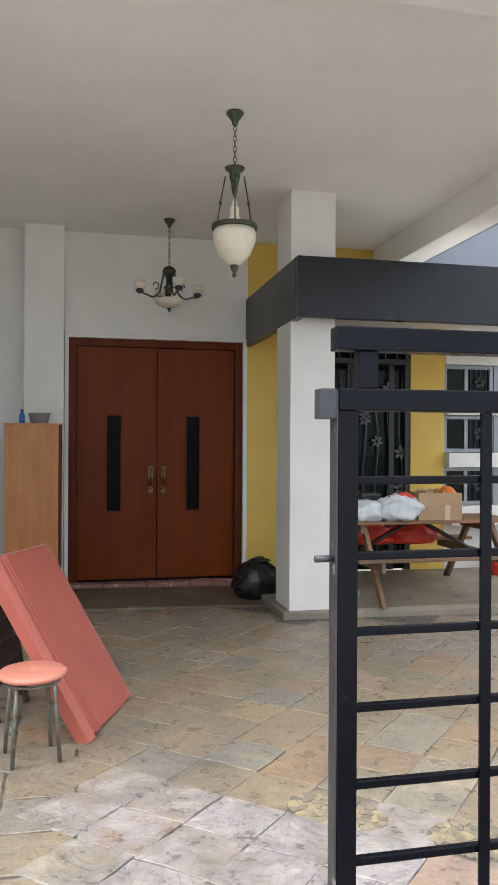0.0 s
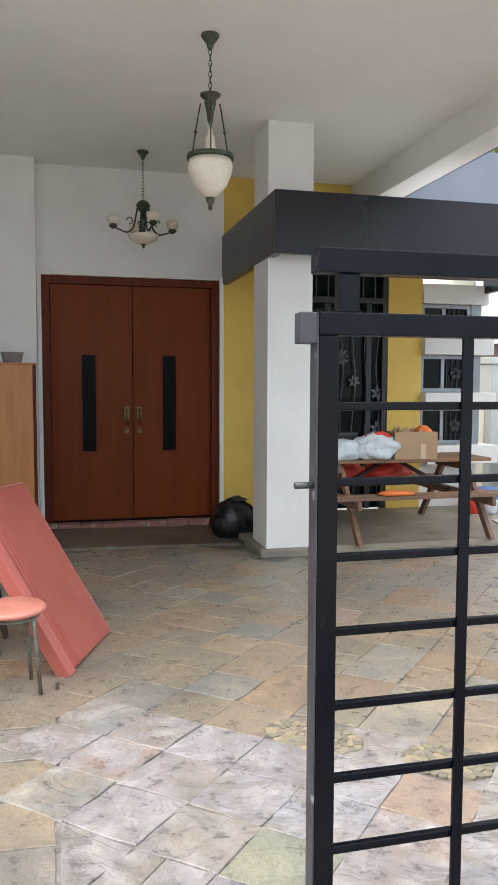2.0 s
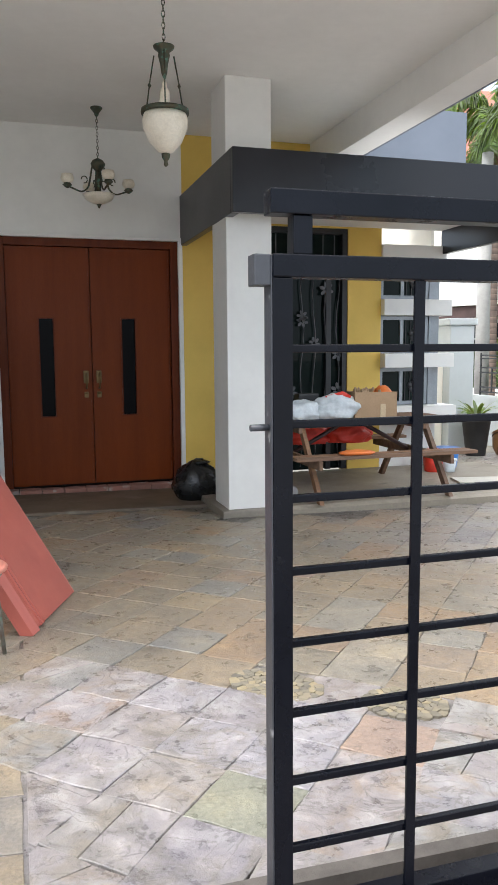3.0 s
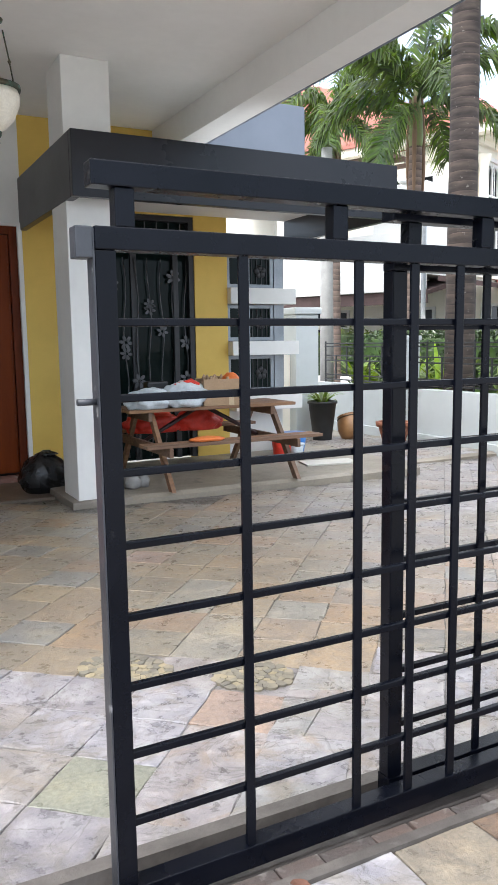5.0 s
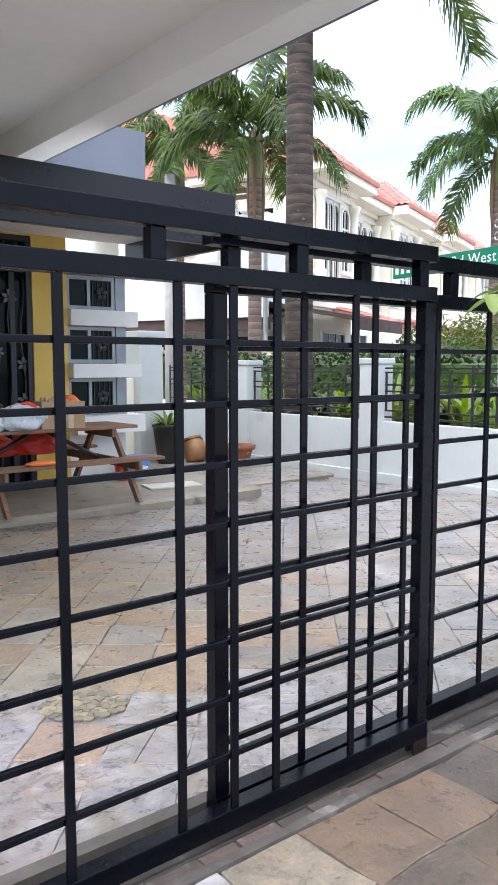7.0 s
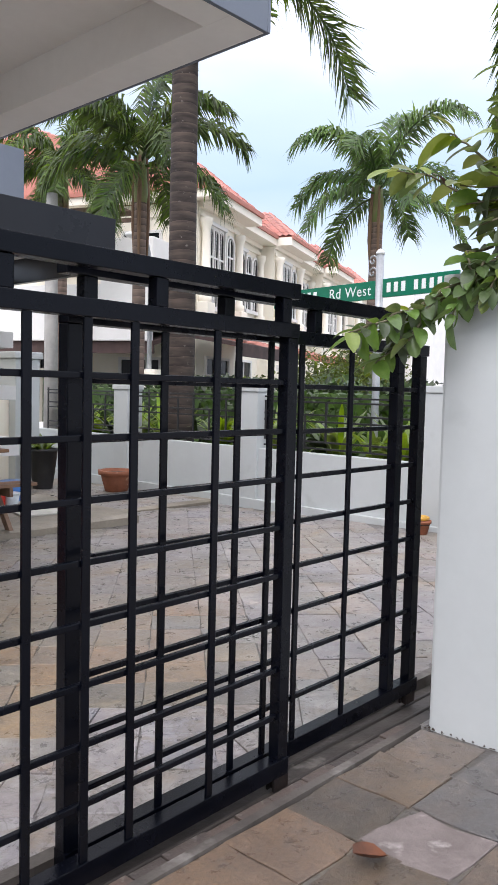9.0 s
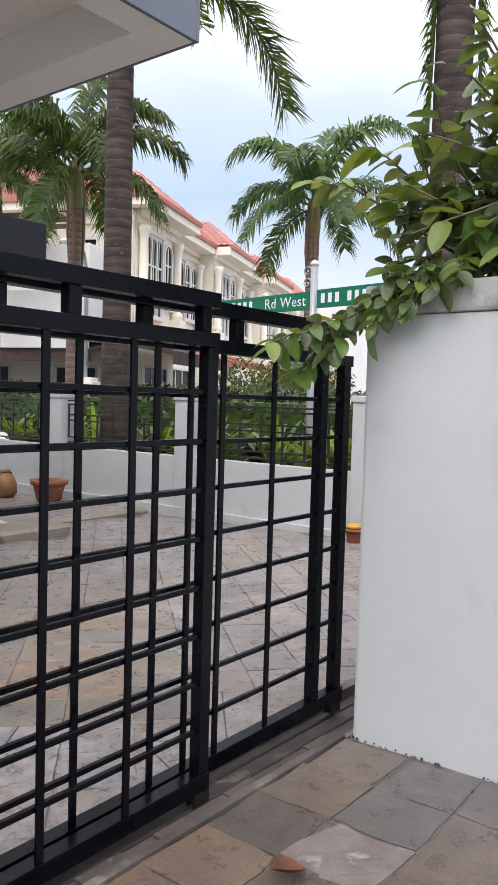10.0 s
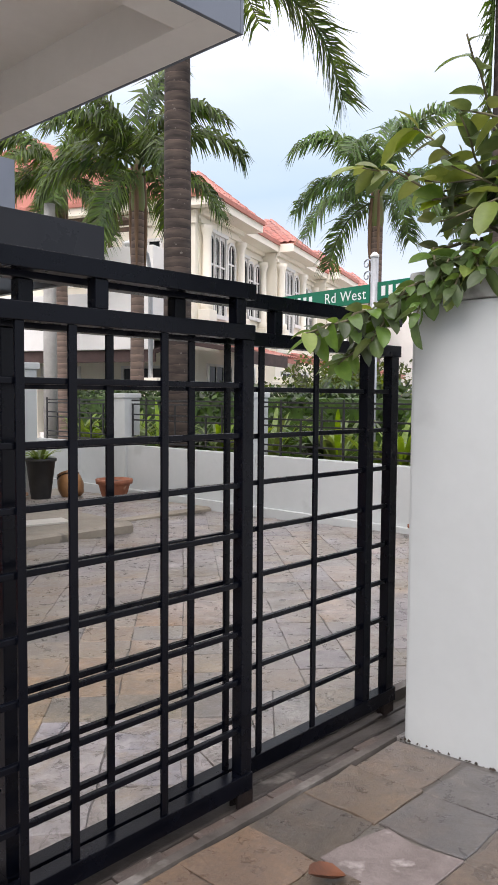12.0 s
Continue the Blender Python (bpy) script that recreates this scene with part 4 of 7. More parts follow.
# ---- fence on the boundary wall ----
def fence_panel(y0, y1, label):
    f = thing("iron_fence", pose(7.83, y0, 0.54), label, "fence", "fence panels")
    w = y1 - y0
    for z in (0.06, 0.15, 0.42, 0.51, 0.68, 0.74):
        part("rail", box(B(), -0.012, 0.012, 0.0, w, z - 0.012, z + 0.012, 0.002), M["black_metal"], f)
    n = max(2, int(w / 0.33))
    for k in range(n + 1):
        y = 0.02 + (w - 0.04) * k / n
        lo, hi = ((0.0, 0.78) if k % 3 == 0 else ((0.15, 0.68) if k % 3 == 1 else (0.06, 0.51)))
        part("upright", box(B(), -0.011, 0.011, y - 0.014, y + 0.014, lo, hi, 0.002), M["black_metal"], f)


fence_panel(2.89, 5.40, "black iron fence panel of bars and rails on the wall")
fence_panel(5.80, 8.30, "black iron fence panel of bars and rails on the wall")
fence_panel(8.73, 10.9, "black iron fence panel of bars and rails on the wall")


# ---- palms, planting, street ----
M.update({
    "frond": leafy(surf("palm_leaflet", (0.042, 0.078, 0.028), (0.115, 0.165, 0.05), 1.6, 0.5, spec=0.25, bump=0.05, fine=12, vary=0.4)),
    "frond_far": leafy(surf("palm_leaflet_bluish", (0.06, 0.115, 0.045), (0.13, 0.20, 0.075), 1.6, 0.5, spec=0.3, bump=0.05, fine=12, vary=0.35)),
    "shaft": surf("green_crownshaft", (0.16, 0.24, 0.06), (0.22, 0.19, 0.09), 3, 0.5, bump=0.1, stretch=(5, 5, 0.7)),
    "dead_sheath": surf("dry_brown_sheath", (0.26, 0.165, 0.10), (0.18, 0.11, 0.07), 4, 0.9, bump=0.3, stretch=(6, 6, 0.6)),
    "hedge": leafy(surf("hedge_leaf", (0.055, 0.082, 0.018), (0.10, 0.13, 0.032), 2, 0.6, bump=0.1, vary=0.4)),
    "sign_green": surf("road_sign_green", (0.0, 0.16, 0.085), (0.0, 0.14, 0.075), 3, 0.35, bump=0.01),
    "sign_white": surf("road_sign_white", (0.80, 0.82, 0.80), (0.76, 0.78, 0.76), 3, 0.4, bump=0.01),
    "galv": surf("galvanised_steel", (0.46, 0.48, 0.50), (0.38, 0.40, 0.42), 6, 0.45, 0.5, bump=0.03),
    "concrete_pole": surf("pale_concrete_pole", (0.42, 0.41, 0.39), (0.34, 0.33, 0.31), 4, 0.85, bump=0.15),
    "awning": surf("brown_awning", (0.085, 0.05, 0.045), (0.06, 0.038, 0.034), 3, 0.8, bump=0.05),
    "pergola": surf("brown_pergola_timber", (0.16, 0.10, 0.07), (0.11, 0.07, 0.05), 3, 0.7, bump=0.1),
    "far_glass": glass("far_window_glass", (0.02, 0.024, 0.027), 0.08, True),
    "eave_red": surf("red_eave_paint", (0.48, 0.19, 0.14), (0.40, 0.15, 0.11), 2, 0.7, bump=0.03),
})


def bark(name, a, b, pale):
    """Palm bark: close leaf-scar rings, upright streaks and pale lichen flecks."""
    m = bpy.data.materials.new(name)
    m.use_nodes = True
    n, l = m.node_tree.nodes, m.node_tree.links
    p = n["Principled BSDF"]
    co = n.new("ShaderNodeTexCoord")
    rings = n.new("ShaderNodeTexWave")
    rings.bands_direction, rings.wave_profile = "Z", "SAW"
    for key, v in (("Scale", 2.0), ("Distortion", 1.6), ("Detail", 5.0), ("Detail Scale", 1.6)):
        rings.inputs[key].default_value = v
    l.new(co.outputs["Object"], rings.inputs["Vector"])
    mp = n.new("ShaderNodeMapping")
    mp.inputs["Scale"].default_value = (1.6, 1.6, 7.0)
    l.new(co.outputs["Object"], mp.inputs["Vector"])
    streak, fleck = n.new("ShaderNodeTexNoise"), n.new("ShaderNodeTexNoise")
    streak.inputs["Scale"].default_value, streak.inputs["Detail"].default_value = 1.6, 6
    fleck.inputs["Scale"].default_value, fleck.inputs["Detail"].default_value = 16.0, 6
    l.new(mp.outputs["Vector"], streak.inputs["Vector"])
    l.new(co.outputs["Object"], fleck.inputs["Vector"])

    def ramp(fac, stops):
        x = n.new("ShaderNodeValToRGB")
        while len(x.color_ramp.elements) < len(stops):
            x.color_ramp.elements.new(0.5)
        for e, (pos, c) in zip(x.color_ramp.elements, stops):
            e.position, e.color = pos, (*c, 1)
        l.new(fac, x.inputs["Fac"])
        return x.outputs["Color"]

    def mix(fac, c0, c1, blend="MIX"):
        x = n.new("ShaderNodeMix")
        x.data_type, x.blend_type = "RGBA", blend
        if isinstance(fac, float):
            x.inputs["Factor"].default_value = fac
        else:
            l.new(fac, x.inputs["Factor"])
        l.new(c0, x.inputs["A"])
        if isinstance(c1, tuple):
            x.inputs["B"].default_value = (*c1, 1)
        else:
            l.new(c1, x.inputs["B"])
        return x.outputs["Result"]

    col = ramp(streak.outputs["Fac"], [(0.3, a), (0.7, b)])
    col = mix(0.85, col, ramp(rings.outputs["Color"], [(0.0, (0.35, 0.35, 0.35)), (0.10, (0.75, 0.75, 0.75)), (0.5, (1.0, 1.0, 1.0)), (0.85, (1.25, 1.22, 1.2)), (1.0, (1.7, 1.65, 1.6))]), "MULTIPLY")
    col = mix(ramp(fleck.outputs["Fac"], [(0.66, (0, 0, 0)), (0.74, (0.4, 0.4, 0.4))]), col, pale)
    l.new(col, p.inputs["Base Color"])
    p.inputs["Roughness"].default_value = 0.88
    bp = n.new("ShaderNodeBump")
    bp.inputs["Strength"].default_value, bp.inputs["Distance"].default_value = 0.7, 0.03
    l.new(rings.outputs["Color"], bp.inputs["Height"])
    l.new(bp.outputs["Normal"], p.inputs["Normal"])
    return m


M["trunk"] = bark("grey_brown_palm_bark", (0.022, 0.017, 0.015), (0.085, 0.064, 0.052), (0.36, 0.33, 0.29))
M["trunk_far"] = bark("pale_brown_palm_bark", (0.13, 0.095, 0.078), (0.21, 0.155, 0.125), (0.42, 0.38, 0.33))


def frond(bm, root, az, elev, length, sag, leaf, n, rnd, hang=0.8, width=0.032):
    """A feather leaf: an arching spine and two rows of leaflets that hang at their tips."""
    p = Vector(root)
    d = Vector((math.cos(az) * math.cos(elev), math.sin(az) * math.cos(elev), math.sin(elev)))
    side = Vector((-math.sin(az), math.cos(az), 0))
    steps = 14
    pts = [p.copy()]
    for i in range(steps):
        p = p + d * (length / steps)
        d = (d + Vector((0, 0, -sag / steps * (0.5 + 1.2 * i / steps)))).normalized()
        pts.append(p.copy())
    tube(bm, pts, [0.035 * length / 3 * (1 - 0.85 * i / steps) + 0.004 for i in range(steps + 1)], 4)
    for k in range(n):
        u = 0.10 + 0.90 * (k + rnd.random() * 0.6) / n
        f = min(u * steps, steps - 0.001)
        i = int(f)
        q = pts[i].lerp(pts[i + 1], f - i)
        along = (pts[i + 1] - pts[i]).normalized()
        up = along.cross(side).normalized()
        if up.z < 0:
            up = -up
        size = leaf * (0.55 + 0.60 * math.sin(math.pi * (0.15 + 0.72 * u))) * rnd.uniform(0.8, 1.12)
        for s in (-1, 1):
            w = (side * s * rnd.uniform(0.55, 1.0) + along * rnd.uniform(0.45, 0.95) + up * rnd.uniform(-0.15, 0.55)).normalized()
            wid = along * width * rnd.uniform(0.8, 1.2)
            a, mid = q, q + w * size * 0.45
            e = mid + (w * 0.8 + Vector((0, 0, -hang * rnd.uniform(0.4, 1.3)))).normalized() * size * 0.62
            v = [bm.verts.new(x) for x in (a - wid * 0.5, a + wid * 0.5, mid + wid, mid - wid, e)]
            bm.faces.new((v[0], v[1], v[2], v[3]))
            bm.faces.new((v[3], v[2], v[4]))


def palm(x, y, height, r, fronds, length, seed, label, lean=(0, 0), sheath=True, mt="frond", hang=1.2, spread=(-0.75, 1.25), sag=1.7, leaf=0.22, turn=0.0, extra=(), bark_kind="trunk", n_leaf=64):
    """A royal palm: ringed trunk, crownshaft, feather leaves; extra leaves are (azimuth, elevation, length, sag, root, leaflet)."""
    rnd = random.Random(seed)
    z0 = gz(x, y) - 0.1
    t = thing("palm_tree", pose(x, y, z0), label, "palm", "street palms")
    bm = B()
    pts, rs = [], []
    n = int(height / 0.07)
    for i in range(n + 1):
        u = i / n
        pts.append((lean[0] * u * u, lean[1] * u * u, height * u))
        rs.append(r * (1.18 - 0.18 * min(u * 6, 1) - 0.16 * u) * (1.0 + rnd.choice((-0.012, -0.004, 0.006, 0.016)) * rnd.random()))
    part("trunk", tube(bm, pts, rs, 32), M[bark_kind], t, "grey-brown ringed trunk")
    tx, ty = lean
    cs = 1.1
    part("crownshaft", lathe(B(), [(r * 0.84, height - 0.02), (r * 0.98, height + 0.2), (r * 0.8, height + 0.7), (r * 0.5, height + cs), (0.03, height + cs + 0.25)], 14, (tx, ty, 0)), M["shaft"], t, "smooth green crownshaft")
    if sheath:
        bm = B()
        for k in range(5):
            a = rnd.uniform(0, 6.28)
            c, q = math.cos(a), math.sin(a)
            tube(bm, [(tx + r * 0.8 * c, ty + r * 0.8 * q, height + 1.0), (tx + r * 1.05 * c, ty + r * 1.05 * q, height + 0.2), (tx + r * 1.1 * c, ty + r * 1.1 * q, height - 0.5), (tx + r * 1.0 * c, ty + r * 1.0 * q, height - rnd.uniform(0.9, 1.5))], [0.03, 0.05, 0.045, 0.012], 6)
        part("dry_sheath", bm, M["dead_sheath"], t, "hanging dry brown leaf sheath")
    bm = B()
    for k in range(fronds):
        az = 2.39996 * k + turn + rnd.uniform(-0.25, 0.25)
        u = (k + 0.5) / fronds
        elev = spread[1] + (spread[0] - spread[1]) * u + rnd.uniform(-0.12, 0.12)
        frond(bm, (tx, ty, height + cs * (1.0 - 0.35 * u)), az, elev, length * rnd.uniform(0.85, 1.1), sag + 0.5 * (1 - u), length * leaf, n_leaf, rnd, hang)
    for az, elev, ln, sg, (dx, dy, z), size in extra:
        frond(bm, (tx + dx, ty + dy, z), az, elev, ln, sg, size, 190, rnd, 0.45, 0.024)
    part("crown", bm, M[mt], t, "arching feather leaves with hanging leaflets")
    return t


palm(8.32, 7.72, 8.2, 0.245, 11, 3.4, 3, "tall royal palm with a thick grey trunk by the road", (0.12, 0.15), False, spread=(0.45, 1.2), sag=1.0, extra=((-0.5, 0.3, 4.0, 2.6, (0, 0, 8.8), 0.75), (2.6, 0.4, 3.2, 2.3, (0, 0, 8.9), 0.7)))
palm(10.72, 11.80, 6.0, 0.165, 13, 2.7, 8, "royal palm with drooping dark fronds across the road", (0.05, 0.02), spread=(-0.15, 1.35), sag=1.6, leaf=0.25, n_leaf=115, bark_kind="trunk_far")
palm(12.3, 17.2, 7.2, 0.21, 13, 2.8, 14, "bushy royal palm standing by the far houses", (0.0, 0.1), spread=(-0.55, 1.25), sag=1.9, leaf=0.27, n_leaf=115, bark_kind="trunk_far")
palm(18.35, 10.65, 6.75, 0.20, 12, 3.3, 21, "slender palm with arching fronds beside the road", (0.1, 0.0), mt="frond_far", spread=(-0.1, 1.35), sag=1.9, leaf=0.23, n_leaf=115, bark_kind="trunk_far")
palm(8.12, 1.95, 9.6, 0.235, 9, 3.2, 31, "tall palm beside the gate pillar with a hanging frond", (0.06, 0.03), False, spread=(0.2, 1.2), sag=1.2, extra=((2.0, -1.555, 5.0, 0.0, (-0.10, 0.16, 9.4), 0.34), (-1.1, -1.54, 4.6, 0.0, (0.07, -0.16, 9.4), 0.34)))


def strap_clump(x, y, z, n, tall, seed, label, mt="leaf_light"):
    r = random.Random(seed)
    t = thing("strap_plant", pose(x, y, z), label, "plant", "planting along the fence")
    bm = B()
    for k in range(n):
        a = r.uniform(0, 6.28)
        leaf_blade(bm, (0.12 * math.cos(a) * r.random(), 0.12 * math.sin(a) * r.random(), 0), (math.cos(a), math.sin(a), r.uniform(0.8, 3.0)), tall * r.uniform(0.6, 1.15), 0.045, r.uniform(0.8, 1.9), seg=6)
    part("leaves", bm, M[mt], t)


rr = random.Random(77)
for k in range(15):
    y = 2.9 + k * 0.58 + rr.uniform(-0.12, 0.12)
    strap_clump(8.55 + rr.uniform(-0.10, 0.25), y, 0.40, 26, rr.uniform(0.65, 0.95), 100 + k, "clump of arching strap leaves behind the fence", "leaf_light" if k % 4 else "leaf_dark")
bm = B()
box(bm, 8.06, 8.95, -1.0, 12.5, -1.0, 0.41, 0.02)
structure("planting_bed", bm, M["soil"], "dark earth planting bed along the boundary wall", "bed")


def foliage(bm, x0, x1, y0, y1, z0, z1, n, size, rnd, round_top=0.25):
    """Many small leaves through a clipped or shaggy block."""
    for k in range(n):
        x, y = rnd.uniform(x0, x1), rnd.uniform(y0, y1)
        z = z0 + (z1 - z0) * rnd.random() ** 0.8
        z += round_top * noise.noise(Vector((x * 0.9, y * 0.9, 3.0)))
        c = Vector((x, y, z))
        a, b = rnd.uniform(0, 6.28), rnd.uniform(-1.0, 1.0)
        u = Vector((math.cos(a) * math.cos(b), math.sin(a) * math.cos(b), math.sin(b)))
        w = u.cross(Vector((rnd.uniform(-1, 1), rnd.uniform(-1, 1), rnd.uniform(-1, 1)))).normalized()
        s = size * rnd.uniform(0.6, 1.3)
        bm.faces.new([bm.verts.new(p) for p in (c - u * s, c + w * s * 0.45, c + u * s, c - w * s * 0.45)])
    return bm


# the far side of the street: a hedge, garden walls and a row of houses
HO, HU = Vector((18.2, 18.1, -0.34)), Vector((0.9265, 0.3762, 0))
HV = Vector((-0.3762, 0.9265, 0))
HOUSE = Matrix(((HU.x, HV.x, 0, HO.x), (HU.y, HV.y, 0, HO.y), (0, 0, 1, HO.z), (0, 0, 0, 1)))


def hedge(m, u0, u1, v0, v1, z0, z1, n, label, seed, mt="hedge"):
    h = thing("hedge", m, label, "hedge", "far hedges")
    bm = B()
    # solid filler block, dark colour in place of shade between the leaves
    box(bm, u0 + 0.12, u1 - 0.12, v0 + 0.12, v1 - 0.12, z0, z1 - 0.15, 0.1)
    part("core", bm, M["leaf_dark"], h, "solid block coloured dark for the shade inside the hedge")
    tagged(part("foliage", foliage(B(), u0, u1, v0, v1, z0, z1, n, 0.075, random.Random(seed)), M[mt], h), kind="stuff")


# leaf_dark also puts the shade behind the strap plants into the colour
hedge(pose(0, 0, 0), 9.5, 10.2, 3.6, 12.6, -0.3, 1.50, 9000, "dense dark green hedge behind the strap plants", 47, "leaf_dark")
hedge(HOUSE, -4.0, 26.0, -4.6, -3.7, 0.5, 1.95, 14000, "clipped green hedge along the far garden wall", 41)
hedge(HOUSE, -5.2, -4.3, -4.4, 11.0, 0.5, 2.0, 13000, "clipped green hedge along the far garden wall", 43)


def garden_wall():
    for name, q in (("wall_far_front", (-5.6, 26.0, -5.4, -5.2)), ("wall_far_side", (-5.8, -5.6, -5.4, 11.0))):
        bm = B()
        box(bm, q[0], q[1], q[2], q[3], -0.6, 0.62, 0.02)
        ob = structure(name, bm, M["white_trim"], "low white garden wall across the street", "wall")
        ob.matrix_basis = HOUSE
    spots = [(u, -5.3) for u in (-5.7, -1.6, 2.6, 7.0, 11.5, 16.0)] + [(-5.7, v) for v in (-1.5, 2.4, 6.4, 10.2)]
    first = None
    for u, v in spots:
        if first is None:
            first = tagged(thing("garden_pillar", HOUSE @ pose(u, v, 0), "cream gate pillar with a moulded cap", "pillar", "far garden pillars"))
            part("shaft", box(B(), -0.2, 0.2, -0.2, 0.2, -0.6, 2.0, 0.02), M["cream"], first)
            bm = B()
            box(bm, -0.26, 0.26, -0.26, 0.26, 2.001, 2.10, 0.02)
            box(bm, -0.22, 0.22, -0.22, 0.22, 2.101, 2.20, 0.02)
            part("cap", bm, M["cream"], first)
        else:
            copy_thing(first, HOUSE @ pose(u, v, 0))
    for u0, u1 in ((-5.5, -1.8), (-1.4, 2.4), (2.8, 6.8)):
        f = thing("garden_fence", HOUSE @ pose(0, -5.3, 0.62), "black iron railing on the far garden wall", "fence", "far railings")
        for z in (0.1, 0.85):
            part("rail", box(B(), u0, u1, -0.015, 0.015, z, z + 0.03), M["black_metal"], f)
        for k in range(int((u1 - u0) / 0.3)):
            part("upright", box(B(), u0 + k * 0.3 + 0.1, u0 + k * 0.3 + 0.125, -0.012, 0.012, 0, 0.95), M["black_metal"], f)


garden_wall()


def tiles_on(bm, a, b, c, d, rows, cols):
    """Rows of rounded clay tiles laid over a roof slope with corners a, b at the eave and d, c at the ridge."""
    a, b, c, d = (Vector(v) for v in (a, b, c, d))
    nrm = (b - a).cross(d - a).normalized()
    for j in range(rows):
        for i in range(cols):
            def at(s, t, h):
                lo, hi = a.lerp(b, s), d.lerp(c, s)
                return lo.lerp(hi, t) + nrm * h
            s0, s1, t0, t1 = i / cols, (i + 1) / cols, j / rows, (j + 1.12) / rows
            sm = (s0 + s1) / 2
            v = [bm.verts.new(p) for p in (at(s0, t0, 0.03), at(sm, t0, 0.10), at(s1, t0, 0.03), at(s1, min(t1, 1), 0.0), at(sm, min(t1, 1), 0.07), at(s0, min(t1, 1), 0.0))]
            bm.faces.new((v[0], v[1], v[4], v[5]))
            bm.faces.new((v[1], v[2], v[3], v[4]))
    return bm


def house_window(parent, m, w, h, arch):
    def put(ob):
        ob.matrix_basis = m
        return ob
    bm = B()
    top = h - (w / 2 if arch else 0)
    t = 0.09
    box(bm, -w / 2 - t, -w / 2, -0.08, 0.04, 0, top)
    box(bm, w / 2, w / 2 + t, -0.08, 0.04, 0, top)
    box(bm, -w / 2 - t - 0.05, w / 2 + t + 0.05, -0.14, 0.04, -0.14, -0.001)
    if arch:
        k = 10
        for i in range(k):
            a0, a1 = math.pi * i / k, math.pi * (i + 1) / k
            r0, r1 = w / 2, w / 2 + t
            prism(bm, [(r0 * math.cos(a0), top + r0 * math.sin(a0)), (r1 * math.cos(a0), top + r1 * math.sin(a0)), (r1 * math.cos(a1), top + r1 * math.sin(a1)), (r0 * math.cos(a1), top + r0 * math.sin(a1))], "y", -0.08, 0.04)
    else:
        box(bm, -w / 2 - t, w / 2 + t, -0.08, 0.04, h + 0.001, h + t)
    bars = 2 if w > 0.9 else 1
    for i in range(bars):
        x = -w / 2 + w * (i + 1) / (bars + 1)
        box(bm, x - 0.03, x + 0.03, -0.05, 0.03, 0, top + (w * 0.4 if arch else 0))
    for z in (0.36 * h, 0.68 * h):
        box(bm, -w / 2, w / 2, -0.045, 0.03, z - 0.03, z + 0.03)
    win = put(part("window", bm, M["white_trim"], parent))
    poly = [(-w / 2, 0), (w / 2, 0), (w / 2, top)]
    if arch:
        poly += [(w / 2 * math.cos(a), top + w / 2 * math.sin(a)) for a in (math.pi * i / 8 for i in range(1, 8))]
    poly += [(-w / 2, top)]
    part("pane", prism(B(), poly, "y", -0.02, 0.01), M["far_glass"], win)
    return win


def triple_window(parent, m, w, h):
    """A tall white window of three arched lights."""
    bm = B()
    t, lw = 0.08, w / 3
    box(bm, -w / 2 - t, -w / 2, -0.10, 0.04, 0, h)
    box(bm, w / 2, w / 2 + t, -0.10, 0.04, 0, h)
    box(bm, -w / 2 - t - 0.05, w / 2 + t + 0.05, -0.16, 0.04, -0.14, -0.001)
    box(bm, -w / 2 - t - 0.04, w / 2 + t + 0.04, -0.14, 0.04, h + 0.001, h + 0.12)
    for i in (1, 2):
        box(bm, -w / 2 + i * lw - 0.04, -w / 2 + i * lw + 0.04, -0.07, 0.03, 0, h)
    for i in range(3):
        c, r, top = -w / 2 + (i + 0.5) * lw, lw / 2 - 0.03, h - lw / 2 - 0.05
        for k in range(6):
            a0, a1 = math.pi * k / 6, math.pi * (k + 1) / 6
            prism(bm, [(c + r * math.cos(a0), top + r * math.sin(a0)), (c + r * 1.02 * math.cos(a0), h), (c + r * 1.02 * math.cos(a1), h), (c + r * math.cos(a1), top + r * math.sin(a1))], "y", -0.05, 0.03)
        box(bm, c - 0.018, c + 0.018, -0.04, 0.03, 0, h - 0.1)
    for z in (0.30 * h, 0.62 * h):
        box(bm, -w / 2, w / 2, -0.055, 0.03, z - 0.03, z + 0.03)
    win = part("window", bm, M["white_trim"], parent)
    win.matrix_basis = m
    part("pane", box(B(), -w / 2, w / 2, -0.02, 0.01, 0, h), M["far_glass"], win)
    return win


